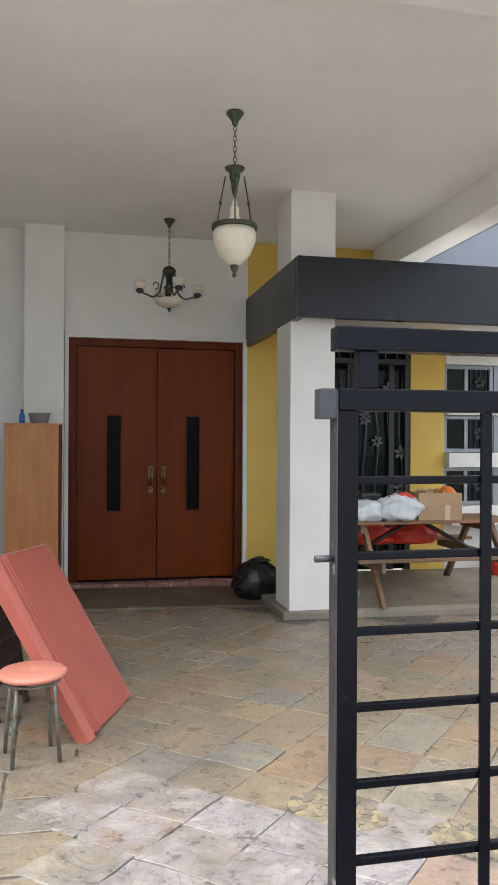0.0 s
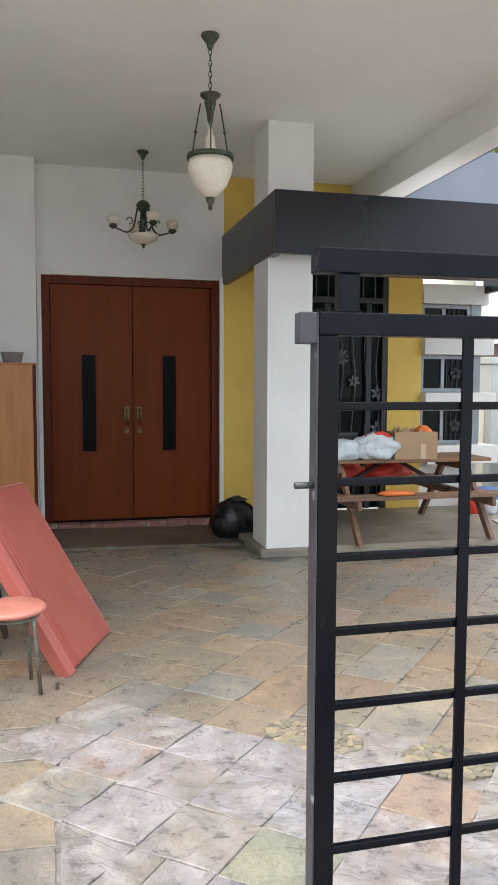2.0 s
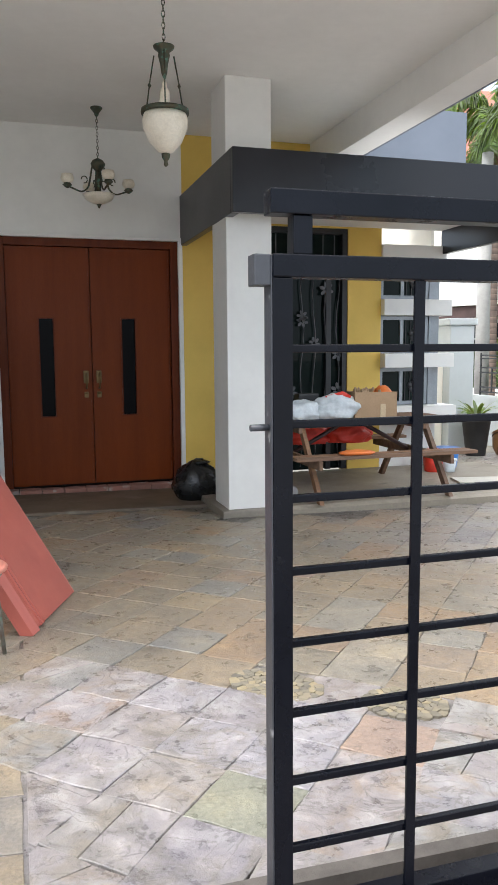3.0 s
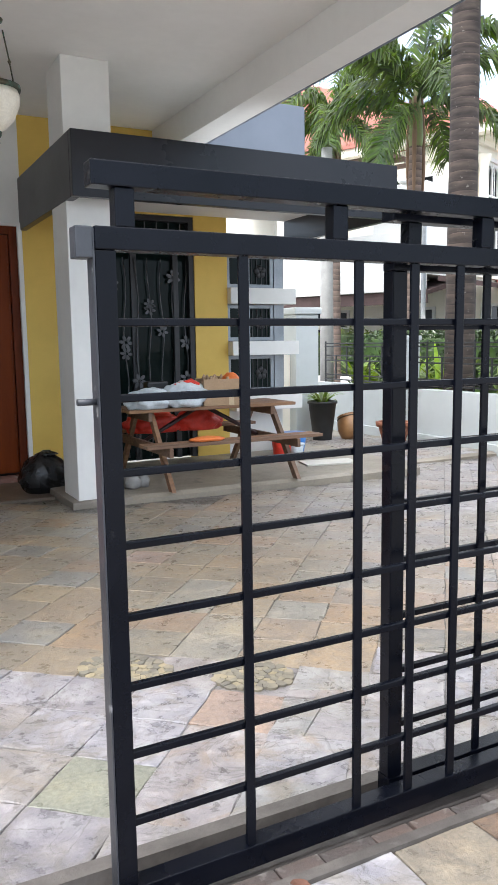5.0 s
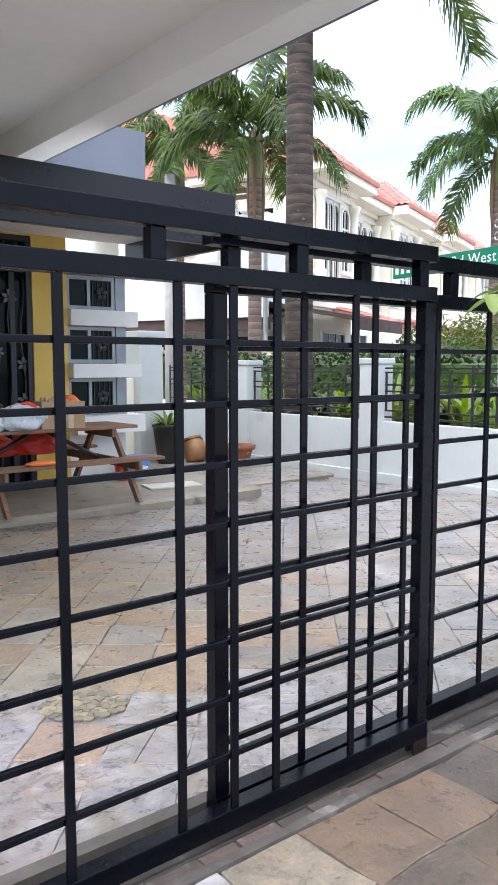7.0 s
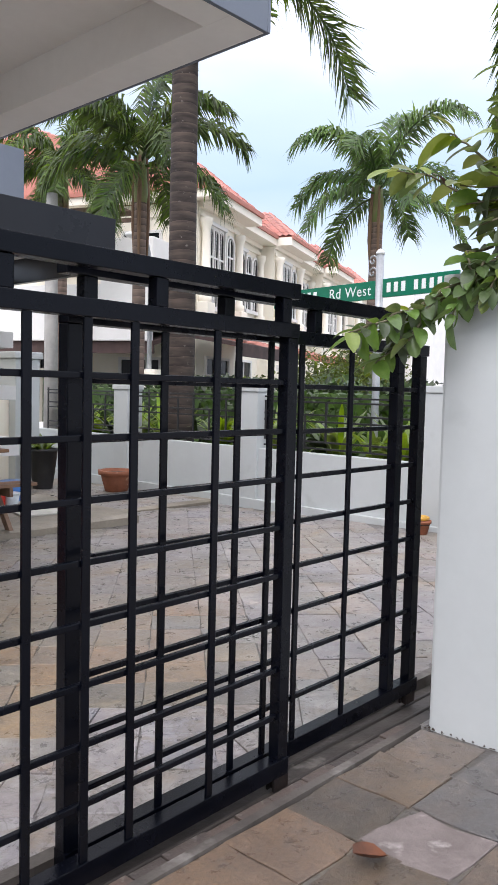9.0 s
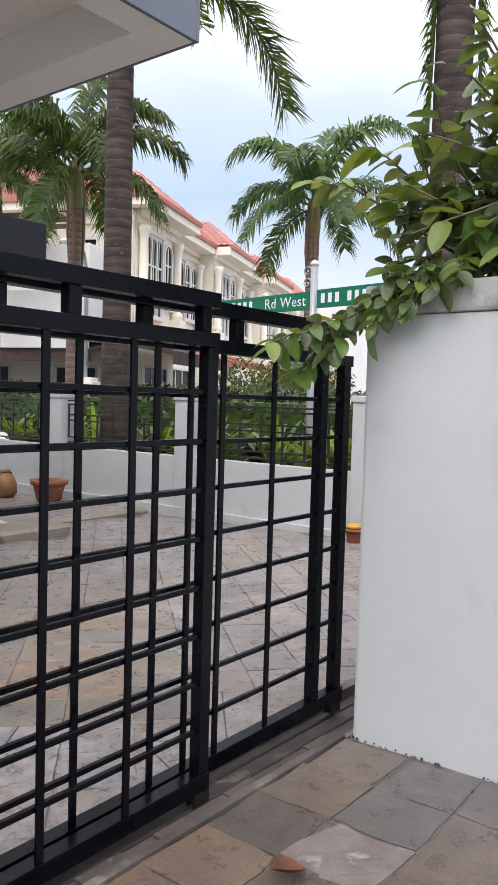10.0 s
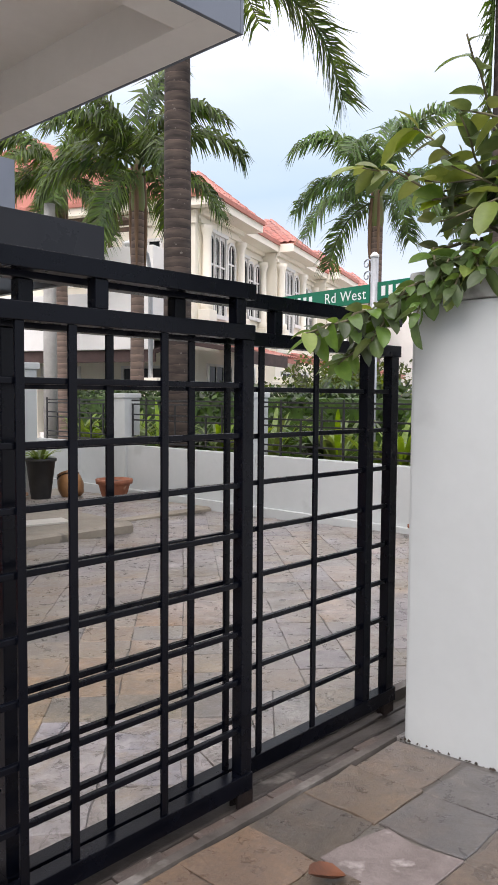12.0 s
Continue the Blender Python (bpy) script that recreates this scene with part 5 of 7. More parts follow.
def terrace_house(k, u0, width, label):
    """One house of the row: cream walls, projecting bay, moulded cornices, red hipped roof."""
    h = thing("terrace_house", HOUSE @ pose(u0, 0, 0), label, "house", "terrace houses")
    depth, eave = 11.0, 8.0
    part("wall", box(B(), 0.002, width - 0.002, -0.45, depth, -0.6, eave - 0.35), M["cream"], h)
    bay0, bay1 = 0.02, 3.45
    part("bay", box(B(), bay0, bay1, -1.1, -0.452, -0.6, eave - 0.36), M["cream"], h, "projecting cream bay")
    for z, o, t in ((3.55, 0.10, 0.30), (4.0, 0.05, 0.12), (7.25, 0.08, 0.14), (eave - 0.5, 0.16, 0.16)):
        bm = B()
        box(bm, bay1 + o, width, -0.45 - o, -0.453, z, z + t, 0.02)
        box(bm, bay0, bay1 + o, -1.1 - o, -1.103, z, z + t, 0.02)
        box(bm, bay1 + 0.003, bay1 + o, -1.1, -0.46 - o, z, z + t, 0.02)
        part("cornice", bm, M["cream"], h, "moulded cream cornice band")
    for u, y in ((0.26, -1.1), (bay1 - 0.2, -1.1), (3.95, -0.45), (width - 0.25, -0.45)):
        bm = lathe(B(), [(0.22, 4.5), (0.22, 4.7), (0.15, 4.76), (0.135, 6.8), (0.15, 6.9), (0.21, 7.05), (0.21, 7.2)], 14, (u, y - 0.17, 0))
        pil = part("pilaster", bm, M["cream"], h, "cream half column")
        part("pedestal", box(B(), u - 0.3, u + 0.3, y - 0.42, y - 0.002, 4.12, 4.499, 0.03), M["cream"], pil)
    triple_window(h, pose(1.38, -1.105, 4.45), 1.35, 2.65)
    house_window(h, pose(2.65, -1.105, 4.9), 0.58, 2.1, True)
    triple_window(h, pose(5.1, -0.455, 4.45), 1.5, 2.65)
    house_window(h, pose(6.25, -0.455, 4.9), 0.55, 2.1, True)
    house_window(h, pose(7.0, -0.455, 4.9), 0.55, 2.1, True)
    house_window(h, pose(1.7, -1.105, 1.0), 1.9, 1.7, False)
    house_window(h, pose(5.6, -0.455, 0.6), 2.2, 2.2, False)
    rf = B()
    e, ridge, ov = eave, eave + 2.6, 1.2
    base = [(0.0, -ov), (width, -ov), (width, depth + ov), (0.0, depth + ov)]
    mid = depth / 2
    vs = [rf.verts.new((x, y, e)) for x, y in base] + [rf.verts.new((0.0, mid, ridge)), rf.verts.new((width, mid, ridge))]
    for q in ((0, 1, 5, 4), (2, 3, 4, 5), (0, 4, 3), (1, 2, 5), (3, 2, 1, 0)):
        rf.faces.new([vs[i] for i in q])
    box(rf, 3.98, width, -ov - 0.08, -ov - 0.002, e - 0.09, e + 0.06)
    part("eave", box(B(), 0.0, width, -ov, 0.3, e - 0.345, e - 0.02), M["cream"], h, "cream boxed eave")
    roof = part("roof", rf, M["eave_red"], h, "red painted eaves and roof boards")
    gable = B()
    g0, g1, gy = bay0 + 0.0, bay1 + 0.5, -1.1 - 0.75
    gm = (g0 + g1) / 2
    gv = [gable.verts.new(p) for p in ((g0, gy, e), (g1, gy, e), (g1, 0.2, e), (g0, 0.2, e), (gm, -0.1, e + 1.45), (gm, 2.6, e + 1.5))]
    for q in ((0, 1, 4), (1, 2, 5, 4), (3, 0, 4, 5), (3, 2, 1, 0)):
        gable.faces.new([gv[i] for i in q])
    box(gable, g0 - 0.03, g1 + 0.03, gy - 0.08, gy - 0.002, e - 0.09, e + 0.06)
    part("eave", box(B(), g0, g1, gy, -1.21, e - 0.345, e - 0.02), M["cream"], h, "cream boxed eave")
    part("bay_roof", gable, M["eave_red"], h, "small hipped roof over the bay")
    bm = tiles_on(B(), (0.0, -ov, e + 0.01), (width, -ov, e + 0.01), (width, mid, ridge + 0.02), (0.0, mid, ridge + 0.02), 16, int(width / 0.3))
    tiles_on(bm, (g0, gy, e + 0.01), (g1, gy, e + 0.01), (gm + 0.01, -0.1, e + 1.47), (gm - 0.01, -0.1, e + 1.47), 8, 14)
    tiles_on(bm, (g0, 0.2, e + 0.01), (g0, gy, e + 0.01), (gm, -0.1, e + 1.47), (gm, 2.6, e + 1.52), 8, 8)
    tagged(part("roof_tiles", bm, M["roof"], roof), kind="stuff")
    bm = B()
    prism(bm, [(-1.15, 3.56), (-3.3, 3.02), (-3.3, 2.86), (-1.15, 3.3)], "x", 1.7, 3.7)
    porch = part("porch_roof", bm, M["eave_red"], h, "small red tiled canopy over the porch")
    tagged(part("porch_tiles", tiles_on(B(), (1.7, -3.3, 3.03), (3.7, -3.3, 3.03), (3.7, -1.15, 3.57), (1.7, -1.15, 3.57), 8, 8), M["roof"], porch), kind="stuff")
    bm = tube(B(), [(width * 0.6, mid, ridge), (width * 0.6, mid, ridge + 2.2)], 0.025, 5)
    for q in range(5):
        tube(bm, [(width * 0.6 - 0.5, mid, ridge + 1.2 + q * 0.22), (width * 0.6 + 0.5, mid, ridge + 1.2 + q * 0.22)], 0.012, 4)
    part("aerial", bm, M["galv"], h, "thin roof aerial")
    return h


for k in range(5):
    terrace_house(k, -1.9 + k * 7.6, 7.6, "cream terrace house with white arched windows and red roof")


def house_side():
    """The gable side of the end house, with a timber pergola and a brown awning."""
    s = thing("side_wing", HOUSE @ pose(-1.9, 0, 0), "cream side wing with a brown awning and a timber pergola", "house", "terrace houses")
    part("wall", box(B(), -0.20, -0.002, -1.08, 11.0, -0.6, 7.62), M["cream"], s)
    bm = B()
    box(bm, -0.30, -0.202, -1.15, 11.1, 3.6, 3.9, 0.02)
    box(bm, -0.30, -0.202, -1.15, 11.1, 7.2, 7.4, 0.02)
    part("cornice", bm, M["cream"], s)
    for v in (0.8, 4.0, 7.6):
        house_window(s, pose(-0.205, v, 5.5, 0, 0, -90), 1.3, 1.2, False)
        house_window(s, pose(-0.205, v, 1.0, 0, 0, -90), 1.4, 1.6, False)
    part("awning", prism(B(), [(-0.31, 3.5), (-2.6, 3.05), (-2.6, 2.7), (-2.5, 2.7), (-2.5, 2.95), (-0.31, 3.35)], "y", -0.9, 11.2), M["awning"], s, "sloping brown awning")
    part("awning", prism(B(), [(-1.25, 3.45), (-3.6, 3.02), (-3.6, 2.66), (-3.5, 2.66), (-3.5, 2.92), (-1.25, 3.3)], "x", -2.6, 1.65), M["awning"], s, "sloping brown awning")
    bm = B()
    for v in (0.6, 2.4, 4.2, 6.0, 7.8):
        box(bm, -2.6, -0.31, v, v + 0.1, 7.05, 7.18)
    for u in (-2.55, -1.8, -1.0):
        box(bm, u, u + 0.1, 0.3, 8.3, 6.92, 7.048)
    part("pergola", bm, M["pergola"], s, "brown timber pergola beams")
    for v in (0.6, 7.8):
        part("post", box(B(), -2.54, -2.44, v, v + 0.1, 3.9, 6.919), M["pergola"], s)
    part("terrace_wall", box(B(), -2.75, -2.6, -0.9, 11.0, 3.06, 4.75, 0.03), M["white_trim"], s, "white terrace parapet")
    part("terrace_floor", box(B(), -2.599, -0.31, -0.9, 11.0, 3.52, 3.75), M["white_trim"], s)
    part("stair_box", box(B(), -2.58, -0.9, -0.85, 0.9, 3.76, 6.1, 0.03), M["white_trim"], s, "white box on the terrace")
    bm = B()
    e = 8.0
    v = [bm.verts.new(p) for p in ((-0.6, -1.9, e), (0.0, -1.9, e), (0.0, 12.2, e), (-0.6, 12.2, e), (0.0, 5.5, e + 2.6))]
    for q in ((0, 1, 4), (2, 3, 4), (3, 0, 4), (3, 2, 1, 0)):
        bm.faces.new([v[i] for i in q])
    box(bm, -0.68, -0.602, -1.95, 12.3, e - 0.09, e + 0.06)
    box(bm, -0.6, -0.0, -1.93, -1.902, e - 0.09, e + 0.06)
    part("eave", box(B(), -0.6, -0.2, -1.9, 12.2, e - 0.345, e - 0.02), M["cream"], s, "cream boxed eave")
    roof = part("roof", bm, M["eave_red"], s, "red hipped roof end")
    bm = tiles_on(B(), (-0.6, 12.2, e + 0.01), (-0.6, -1.9, e + 0.01), (3.2, 5.4, e + 2.75), (3.2, 5.6, e + 2.75), 14, 44)
    tagged(part("roof_tiles", bm, M["roof"], roof), kind="stuff")


house_side()

# house further back on the far side, and the block behind the row
bm = B()
box(bm, 3.0, 14.0, 27.0, 36.0, -0.8, 7.0, 0.02)
tagged(part("distant_house", bm, M["cream"]), "plain cream house standing far behind the yard", "house")
bm = B()
box(bm, 44.0, 62.0, 24.5, 34.0, -0.8, 9.0, 0.02)
tagged(part("distant_block", bm, M["white_trim"]), "pale low block at the end of the street", "building")


def bush(x, y, z, rx, rz, n, seed, label, mt="hedge"):
    b = thing("bush", pose(x, y, z), label, "bush", "far bushes")
    r = random.Random(seed)
    bm = B()
    for k in range(5):
        a = r.uniform(0, 6.28)
        tube(bm, [(0, 0, 0), (0.3 * rx * math.cos(a), 0.3 * rx * math.sin(a), rz * 0.6), (0.7 * rx * math.cos(a), 0.7 * rx * math.sin(a), rz * 1.2)], [0.05, 0.03, 0.01], 5)
    part("stems", bm, M["dead_sheath"], b)
    # added blob that closes the gaps, coloured like their shade
    part("core", blob(B(), (0, 0, rz * 0.25), (rx * 0.72, rx * 0.72, rz * 0.78), seed, 0.3, False, 3), M["leaf_dark"], b, "solid blob coloured dark for the shade inside")
    bm = B()
    for k in range(n):
        d = Vector((r.gauss(0, 1), r.gauss(0, 1), r.gauss(0, 1))).normalized() * r.random() ** 0.4
        k2 = 1 + 0.35 * noise.noise(d * 2.2 + Vector((seed, 0, 0)))
        c = Vector((d.x * rx * k2, d.y * rx * k2, rz + d.z * rz * k2))
        u = Vector((r.uniform(-1, 1), r.uniform(-1, 1), r.uniform(-1, 0.6))).normalized()
        w = u.cross(Vector((r.uniform(-1, 1), r.uniform(-1, 1), 1))).normalized()
        s = 0.075 * r.uniform(0.6, 1.4)
        bm.faces.new([bm.verts.new(p) for p in (c - u * s, c + w * s * 0.45, c + u * s, c - w * s * 0.45)])
    tagged(part("foliage", bm, M[mt], b), kind="stuff")


bush(15.2, 9.6, -0.3, 1.5, 1.35, 5200, 5, "loose olive green shrub across the street")
bush(17.6, 10.4, -0.3, 1.6, 1.5, 5200, 6, "loose olive green shrub across the street")
bush(14.2, 12.0, -0.3, 1.1, 1.0, 3600, 7, "rounded green shrub across the street", "leaf_light")
bush(13.6, 7.2, -0.3, 0.9, 0.85, 3600, 8, "rounded green shrub beside the road", "hedge")
bush(10.6, 2.6, -0.2, 0.8, 0.8, 3600, 9, "leafy green shrub beside the boundary wall", "leaf_dark")


def street_sign():
    s = thing("street_sign", pose(9.05, 4.36, gz(8, 4.5), 0, 0, -98), "two green street name plates on a galvanised pole", "sign")
    z = 2.845 - gz(8, 4.5)
    part("pole", tube(B(), [(0, 0, -0.3), (0, 0, 3.33 - gz(8, 4.5))], 0.055, 14), M["galv"], s)
    part("pole_cap", lathe(B(), [(0.062, 0), (0.066, 0.03), (0.03, 0.07), (0.005, 0.08)], 14, (0, 0, 3.33 - gz(8, 4.5))), M["sign_white"], s)
    for x0, x1, dz in ((-2.25, -0.075, 0.0), (0.075, 1.35, 0.01)):
        plate = part("name_plate", box(B(), x0, x1, -0.02, 0.02, z - 0.14 + dz, z + 0.12 + dz, 0.004), M["sign_green"], s, "green name plate with white lettering")
        if x0 < 0:
            cu = bpy.data.curves.new("lettering", "FONT")
            cu.body, cu.size, cu.align_x, cu.extrude, cu.space_character = "Rd West", 0.215, "RIGHT", 0.0015, 1.10
            tmp = bpy.data.objects.new("lettering", cu)
            me = bpy.data.meshes.new_from_object(tmp)
            bpy.data.objects.remove(tmp)
            me.materials.append(M["sign_white"])
            ob = new("lettering", me)
            ob.parent, ob.matrix_basis = plate, pose(x1 - 0.06, -0.0225, z - 0.08 + dz, 90, 0, 0)
            bars = tuple((x0 + 0.06 + 0.13 * i + (0.09 if i > 2 else 0), 0.07) for i in range(7))
        else:
            bars = tuple((x0 + 0.08 + 0.13 * i + (0.09 if i > 2 else 0), 0.07) for i in range(7))
        for x, w in bars:
            part("lettering_bar", box(B(), x, x + w, -0.024, -0.0205, z - 0.075 + dz, z + 0.06 + dz), M["sign_white"], plate)
    bm = B()
    for k in range(2):
        c = (-0.14, 0, z + 0.24 + k * 0.17)
        tube(bm, [(c[0] + (0.085 - 0.006 * i) * math.cos(i * 0.6), 0, c[2] + (0.085 - 0.006 * i) * math.sin(i * 0.6)) for i in range(13)], 0.012, 5)
    part("scroll", bm, M["galv"], s, "curled scroll bracket")


street_sign()

lp = thing("street_lamp", pose(12.9, 14.4, -0.28), "slim street lamp with a white bent head", "lamp")
part("pole", tube(B(), [(0.6, 0.3, -0.4), (0.6, 0.3, 5.0), (0.45, 0.25, 5.5), (0.05, 0.05, 5.62)], [0.08, 0.06, 0.05, 0.04], 10), M["galv"], lp)
part("head", blob(B(), (-0.2, -0.05, 5.55), (0.36, 0.16, 0.10), 3, 0.02, levels=3), M["sign_white"], lp, "white lamp head")
cp = tagged(part("concrete_pole", tube(B(), [(9.0, 12.6, -0.6), (9.15, 12.84, 3.2), (9.2, 12.9, 5.5)], [0.16, 0.14, 0.12], 14), M["concrete_pole"]), "pale grey concrete utility pole beside the road", "pole")
bm = B()
box(bm, 6.38, 6.84, 9.6, 10.15, -0.45, 1.79, 0.02)
box(bm, 6.34, 6.88, 9.56, 10.19, 1.791, 1.905, 0.02)
structure("corner_pillar", bm, M["pillar"], "white rendered corner pillar behind the terrace", "pillar")
bm = B()
box(bm, 5.0, 6.379, 9.8, 9.95, -0.6, 1.1, 0.01)
structure("wall_back", bm, M["cream"], "low cream wall closing the terrace", "wall")


# ---- gate fittings, meter cupboard, shrub on the pillar ----
M.update({
    "bright_steel": surf("worn_bright_steel", (0.34, 0.35, 0.37), (0.22, 0.22, 0.23), 12, 0.35, 0.9, bump=0.1),
    "stile_side": surf("scuffed_grey_enamel", (0.035, 0.037, 0.043), (0.022, 0.024, 0.029), 7, 0.4, bump=0.1, spots=((0.30, 0.30, 0.30), 16, 0.68)),
    "cupboard": surf("cream_metal_cupboard", (0.33, 0.30, 0.20), (0.26, 0.24, 0.16), 3, 0.5, bump=0.05, spots=((0.35, 0.30, 0.2), 6, 0.68)),
    "leaf_guava": leafy(surf("leathery_green_leaf", (0.078, 0.125, 0.047), (0.125, 0.18, 0.07), 9, 0.36, bump=0.15, fine=40, vary=0.45)),
    "leaf_young": leafy(surf("yellow_green_leaf", (0.20, 0.26, 0.06), (0.15, 0.22, 0.05), 9, 0.38, bump=0.12, fine=40, vary=0.25)),
    "leaf_dead": surf("dry_brown_leaf", (0.14, 0.05, 0.022), (0.075, 0.03, 0.016), 9, 0.6, bump=0.3, vary=0.3),
    "twig": surf("grey_green_twig", (0.16, 0.14, 0.085), (0.11, 0.10, 0.06), 12, 0.8, bump=0.2),
    "fruit": surf("small_dark_fruit", (0.05, 0.075, 0.03), (0.035, 0.05, 0.025), 8, 0.4, bump=0.05),
    "red_mat": surf("faded_red_mat", (0.36, 0.10, 0.085), (0.28, 0.075, 0.065), 6, 0.8, bump=0.3),
    "track": surf("dirty_track_cement", (0.085, 0.073, 0.064), (0.05, 0.043, 0.039), 5, 0.6, bump=0.5, fine=30, spots=((0.16, 0.145, 0.13), 7, 0.62)),
    "rust_wheel": surf("rusty_dark_steel", (0.035, 0.022, 0.018), (0.018, 0.014, 0.013), 14, 0.6, 0.4, bump=0.3),
    "track_brick": surf("dark_worn_brick", (0.105, 0.078, 0.066), (0.07, 0.058, 0.052), 9, 0.6, bump=0.6, fine=50, vary=0.4, spots=((0.19, 0.17, 0.155), 10, 0.62)),
    "track_pale": surf("pale_cement_lip", (0.125, 0.110, 0.096), (0.062, 0.054, 0.047), 4, 0.65, bump=0.4, fine=40, spots=((0.19, 0.175, 0.16), 5, 0.62)),
})

part("side_plate", box(B(), 0.0265, 0.0305, 0.001, 0.050, 0.02, 1.66, 0.001), M["stile_side"], front_leaf, "scuffed grey side of the stile")
part("strike_box", box(B(), -0.012, 0.0265, 0.0, 0.05, 1.595, 1.664, 0.003), M["stile_side"], front_leaf, "small grey stop box")
part("latch_bolt", tube(B(), [(-0.018, 0.02, 1.276), (0.0265, 0.02, 1.276)], 0.008, 10), M["stile_side"], front_leaf, "worn steel latch bolt")
for g, xs in ((front_leaf, (0.20, 1.815)), (back_leaf, (1.1, 2.892))):
    for x in xs:
        bm = box(B(), x - 0.04, x + 0.04, 0.002, 0.012, -0.055, -0.0005, 0.002)
        box(bm, x - 0.04, x + 0.04, 0.034, 0.044, -0.055, -0.0005, 0.002)
        wheel = part("wheel_housing", bm, M["rust_wheel"], g, "rusty brown wheel bracket")
        w = B()
        lathe(w, [(0.012, -0.010), (0.034, -0.010), (0.034, -0.004), (0.029, 0.0), (0.034, 0.004), (0.034, 0.010), (0.012, 0.010)], 18)
        bmesh.ops.transform(w, matrix=pose(x, 0.023, -0.002 - 0.014 * x + (0.010 if g is back_leaf else 0.0), 90, 0, 0), verts=w.verts)
        part("wheel", w, M["rust_wheel"], wheel)
for nm, a, b, z0, z1, lab in (("track_kerb", -0.135, -0.0985, -0.08, 0.010, "dirty worn cement lip along the gate channel"), ("gate_track", -0.098, 0.165, -0.08, -0.045, "dirty cement channel below the gate"), ("track_kerb", 0.1651, 0.22, -0.08, 0.010, "dirty worn cement lip along the gate channel")):
    bm = B()
    vs = []
    for x in (-1.4, 2.62 if b < 0 else 3.4):
        for y in (a, b):
            for z in (z0, z1):
                vs.append(bm.verts.new((x, y, gz(x, y) + z)))
    for q in ((0, 1, 3, 2), (4, 6, 7, 5), (0, 4, 5, 1), (2, 3, 7, 6), (0, 2, 6, 4), (1, 5, 7, 3)):
        bm.faces.new([vs[i] for i in q])
    strip = structure(nm, bm, M["track"] if nm == "gate_track" else M["track_pale"], lab, "track")
    if nm == "gate_track":
        channel = strip
# a row of small dark bricks between the channel and the outer lip
rb = random.Random(3)
x = -1.38
while x < 2.58:
    ln = rb.uniform(0.13, 0.20)
    bm = box(B(), 0, ln - 0.006, -0.095 + rb.uniform(-0.002, 0.002), -0.034 + rb.uniform(-0.004, 0.004), -0.06, rb.uniform(-0.016, -0.008), 0.004)
    part("brick", bm, M["track_brick"], channel).matrix_basis = pose(x, 0, gz(x, -0.065), 0, 0.8, rb.uniform(-0.8, 0.8))
    x += ln
bm = B()
for y in (0.011, 0.101):
    tube(bm, [(-1.4, y, gz(-1.4, y) - 0.043), (3.4, y, gz(3.4, y) - 0.043)], 0.009, 6)
structure("track_rail", bm, M["track"], "dirty steel running rails in the cement channel", "rail")

# left gate pillar, and what closes the frontage
bm = B()
box(bm, -1.75, -1.02, -0.45, 0.0, -0.26, 1.56, 0.03)
structure("gate_pillar_west", bm, M["pillar"], "white rendered pillar at the other side of the gateway", "pillar")


def cupboard():
    c = thing("meter_cupboard", pose(2.85, -0.839, -0.06), "cream metal meter cupboard with louvres and a glass", "cupboard")
    w = 0.62
    bm = B()
    for q in ((0, 0.025, 0.06, 1.21), (w - 0.025, w, 0.06, 1.21), (0.025, w - 0.025, 0.06, 0.09), (0.025, w - 0.025, 1.18, 1.21), (0.025, w - 0.025, 0.36, 0.39), (0.025, w - 0.025, 0.82, 0.85)):
        box(bm, q[0], q[1], -0.03, 0.0, q[2], q[3], 0.003)
    part("frame", bm, M["cupboard"], c)
    for k in range(8):
        z = 0.395 + k * 0.0525
        part("louvre", prism(B(), [(-0.024, z), (-0.002, z + 0.03), (-0.002, z + 0.05), (-0.026, z + 0.018)], "x", 0.026, w - 0.026), M["cupboard"], c)
    part("pane", box(B(), 0.026, w - 0.026, -0.012, -0.006, 0.851, 1.179), M["glass_dark"], c, "dark glass pane")
    part("lower_panel", box(B(), 0.026, w - 0.026, -0.016, -0.004, 0.091, 0.359, 0.003), M["cupboard"], c, "stained lower panel")
    # flat black panel, its colour stands in for the shade of a recess
    part("upper_pane", box(B(), 0.02, w - 0.02, -0.02, 0.0, 1.42, 1.62, 0.004), M["glass_black"], c, "black panel in place of a dark letter box recess")
    part("hinge", box(B(), 0.002, 0.012, -0.04, -0.0305, 0.12, 0.18), M["bright_steel"], c)


cupboard()
bm = B()
box(bm, 3.101, 3.6, -0.838, -0.16, -0.18, 1.64, 0.01)
box(bm, 3.601, 7.75, -0.38, -0.16, -0.46, 1.14, 0.01)
structure("wall_south", bm, M["pillar"], "white rendered front wall beside the gate pillar", "wall")
part_bell = thing("door_bell", pose(2.70, -0.839, 1.41), "small grey bell push on the pillar", "bell")
part("plate", box(B(), -0.028, 0.028, -0.012, 0.0, -0.045, 0.045, 0.005), M["grey_plastic"], part_bell)
part("button", lathe(B(), [(0.002, -0.006), (0.014, -0.004), (0.014, 0.004), (0.002, 0.006)], 12, (0, -0.014, 0)), M["black_metal"], part_bell)

mat_ = B()
g = [[mat_.verts.new((2.70 + 0.06 * i, -1.26 + 0.065 * j, gz(2.8, -1.1) + 0.012 + 0.02 * noise.noise(Vector((i * 0.5, j * 0.5, 1)))) ) for i in range(8)] for j in range(7)]
for j in range(6):
    for i in range(7):
        mat_.faces.new((g[j][i], g[j][i + 1], g[j + 1][i + 1], g[j + 1][i])).smooth = True
bmesh.ops.solidify(mat_, geom=mat_.faces[:], thickness=-0.008)
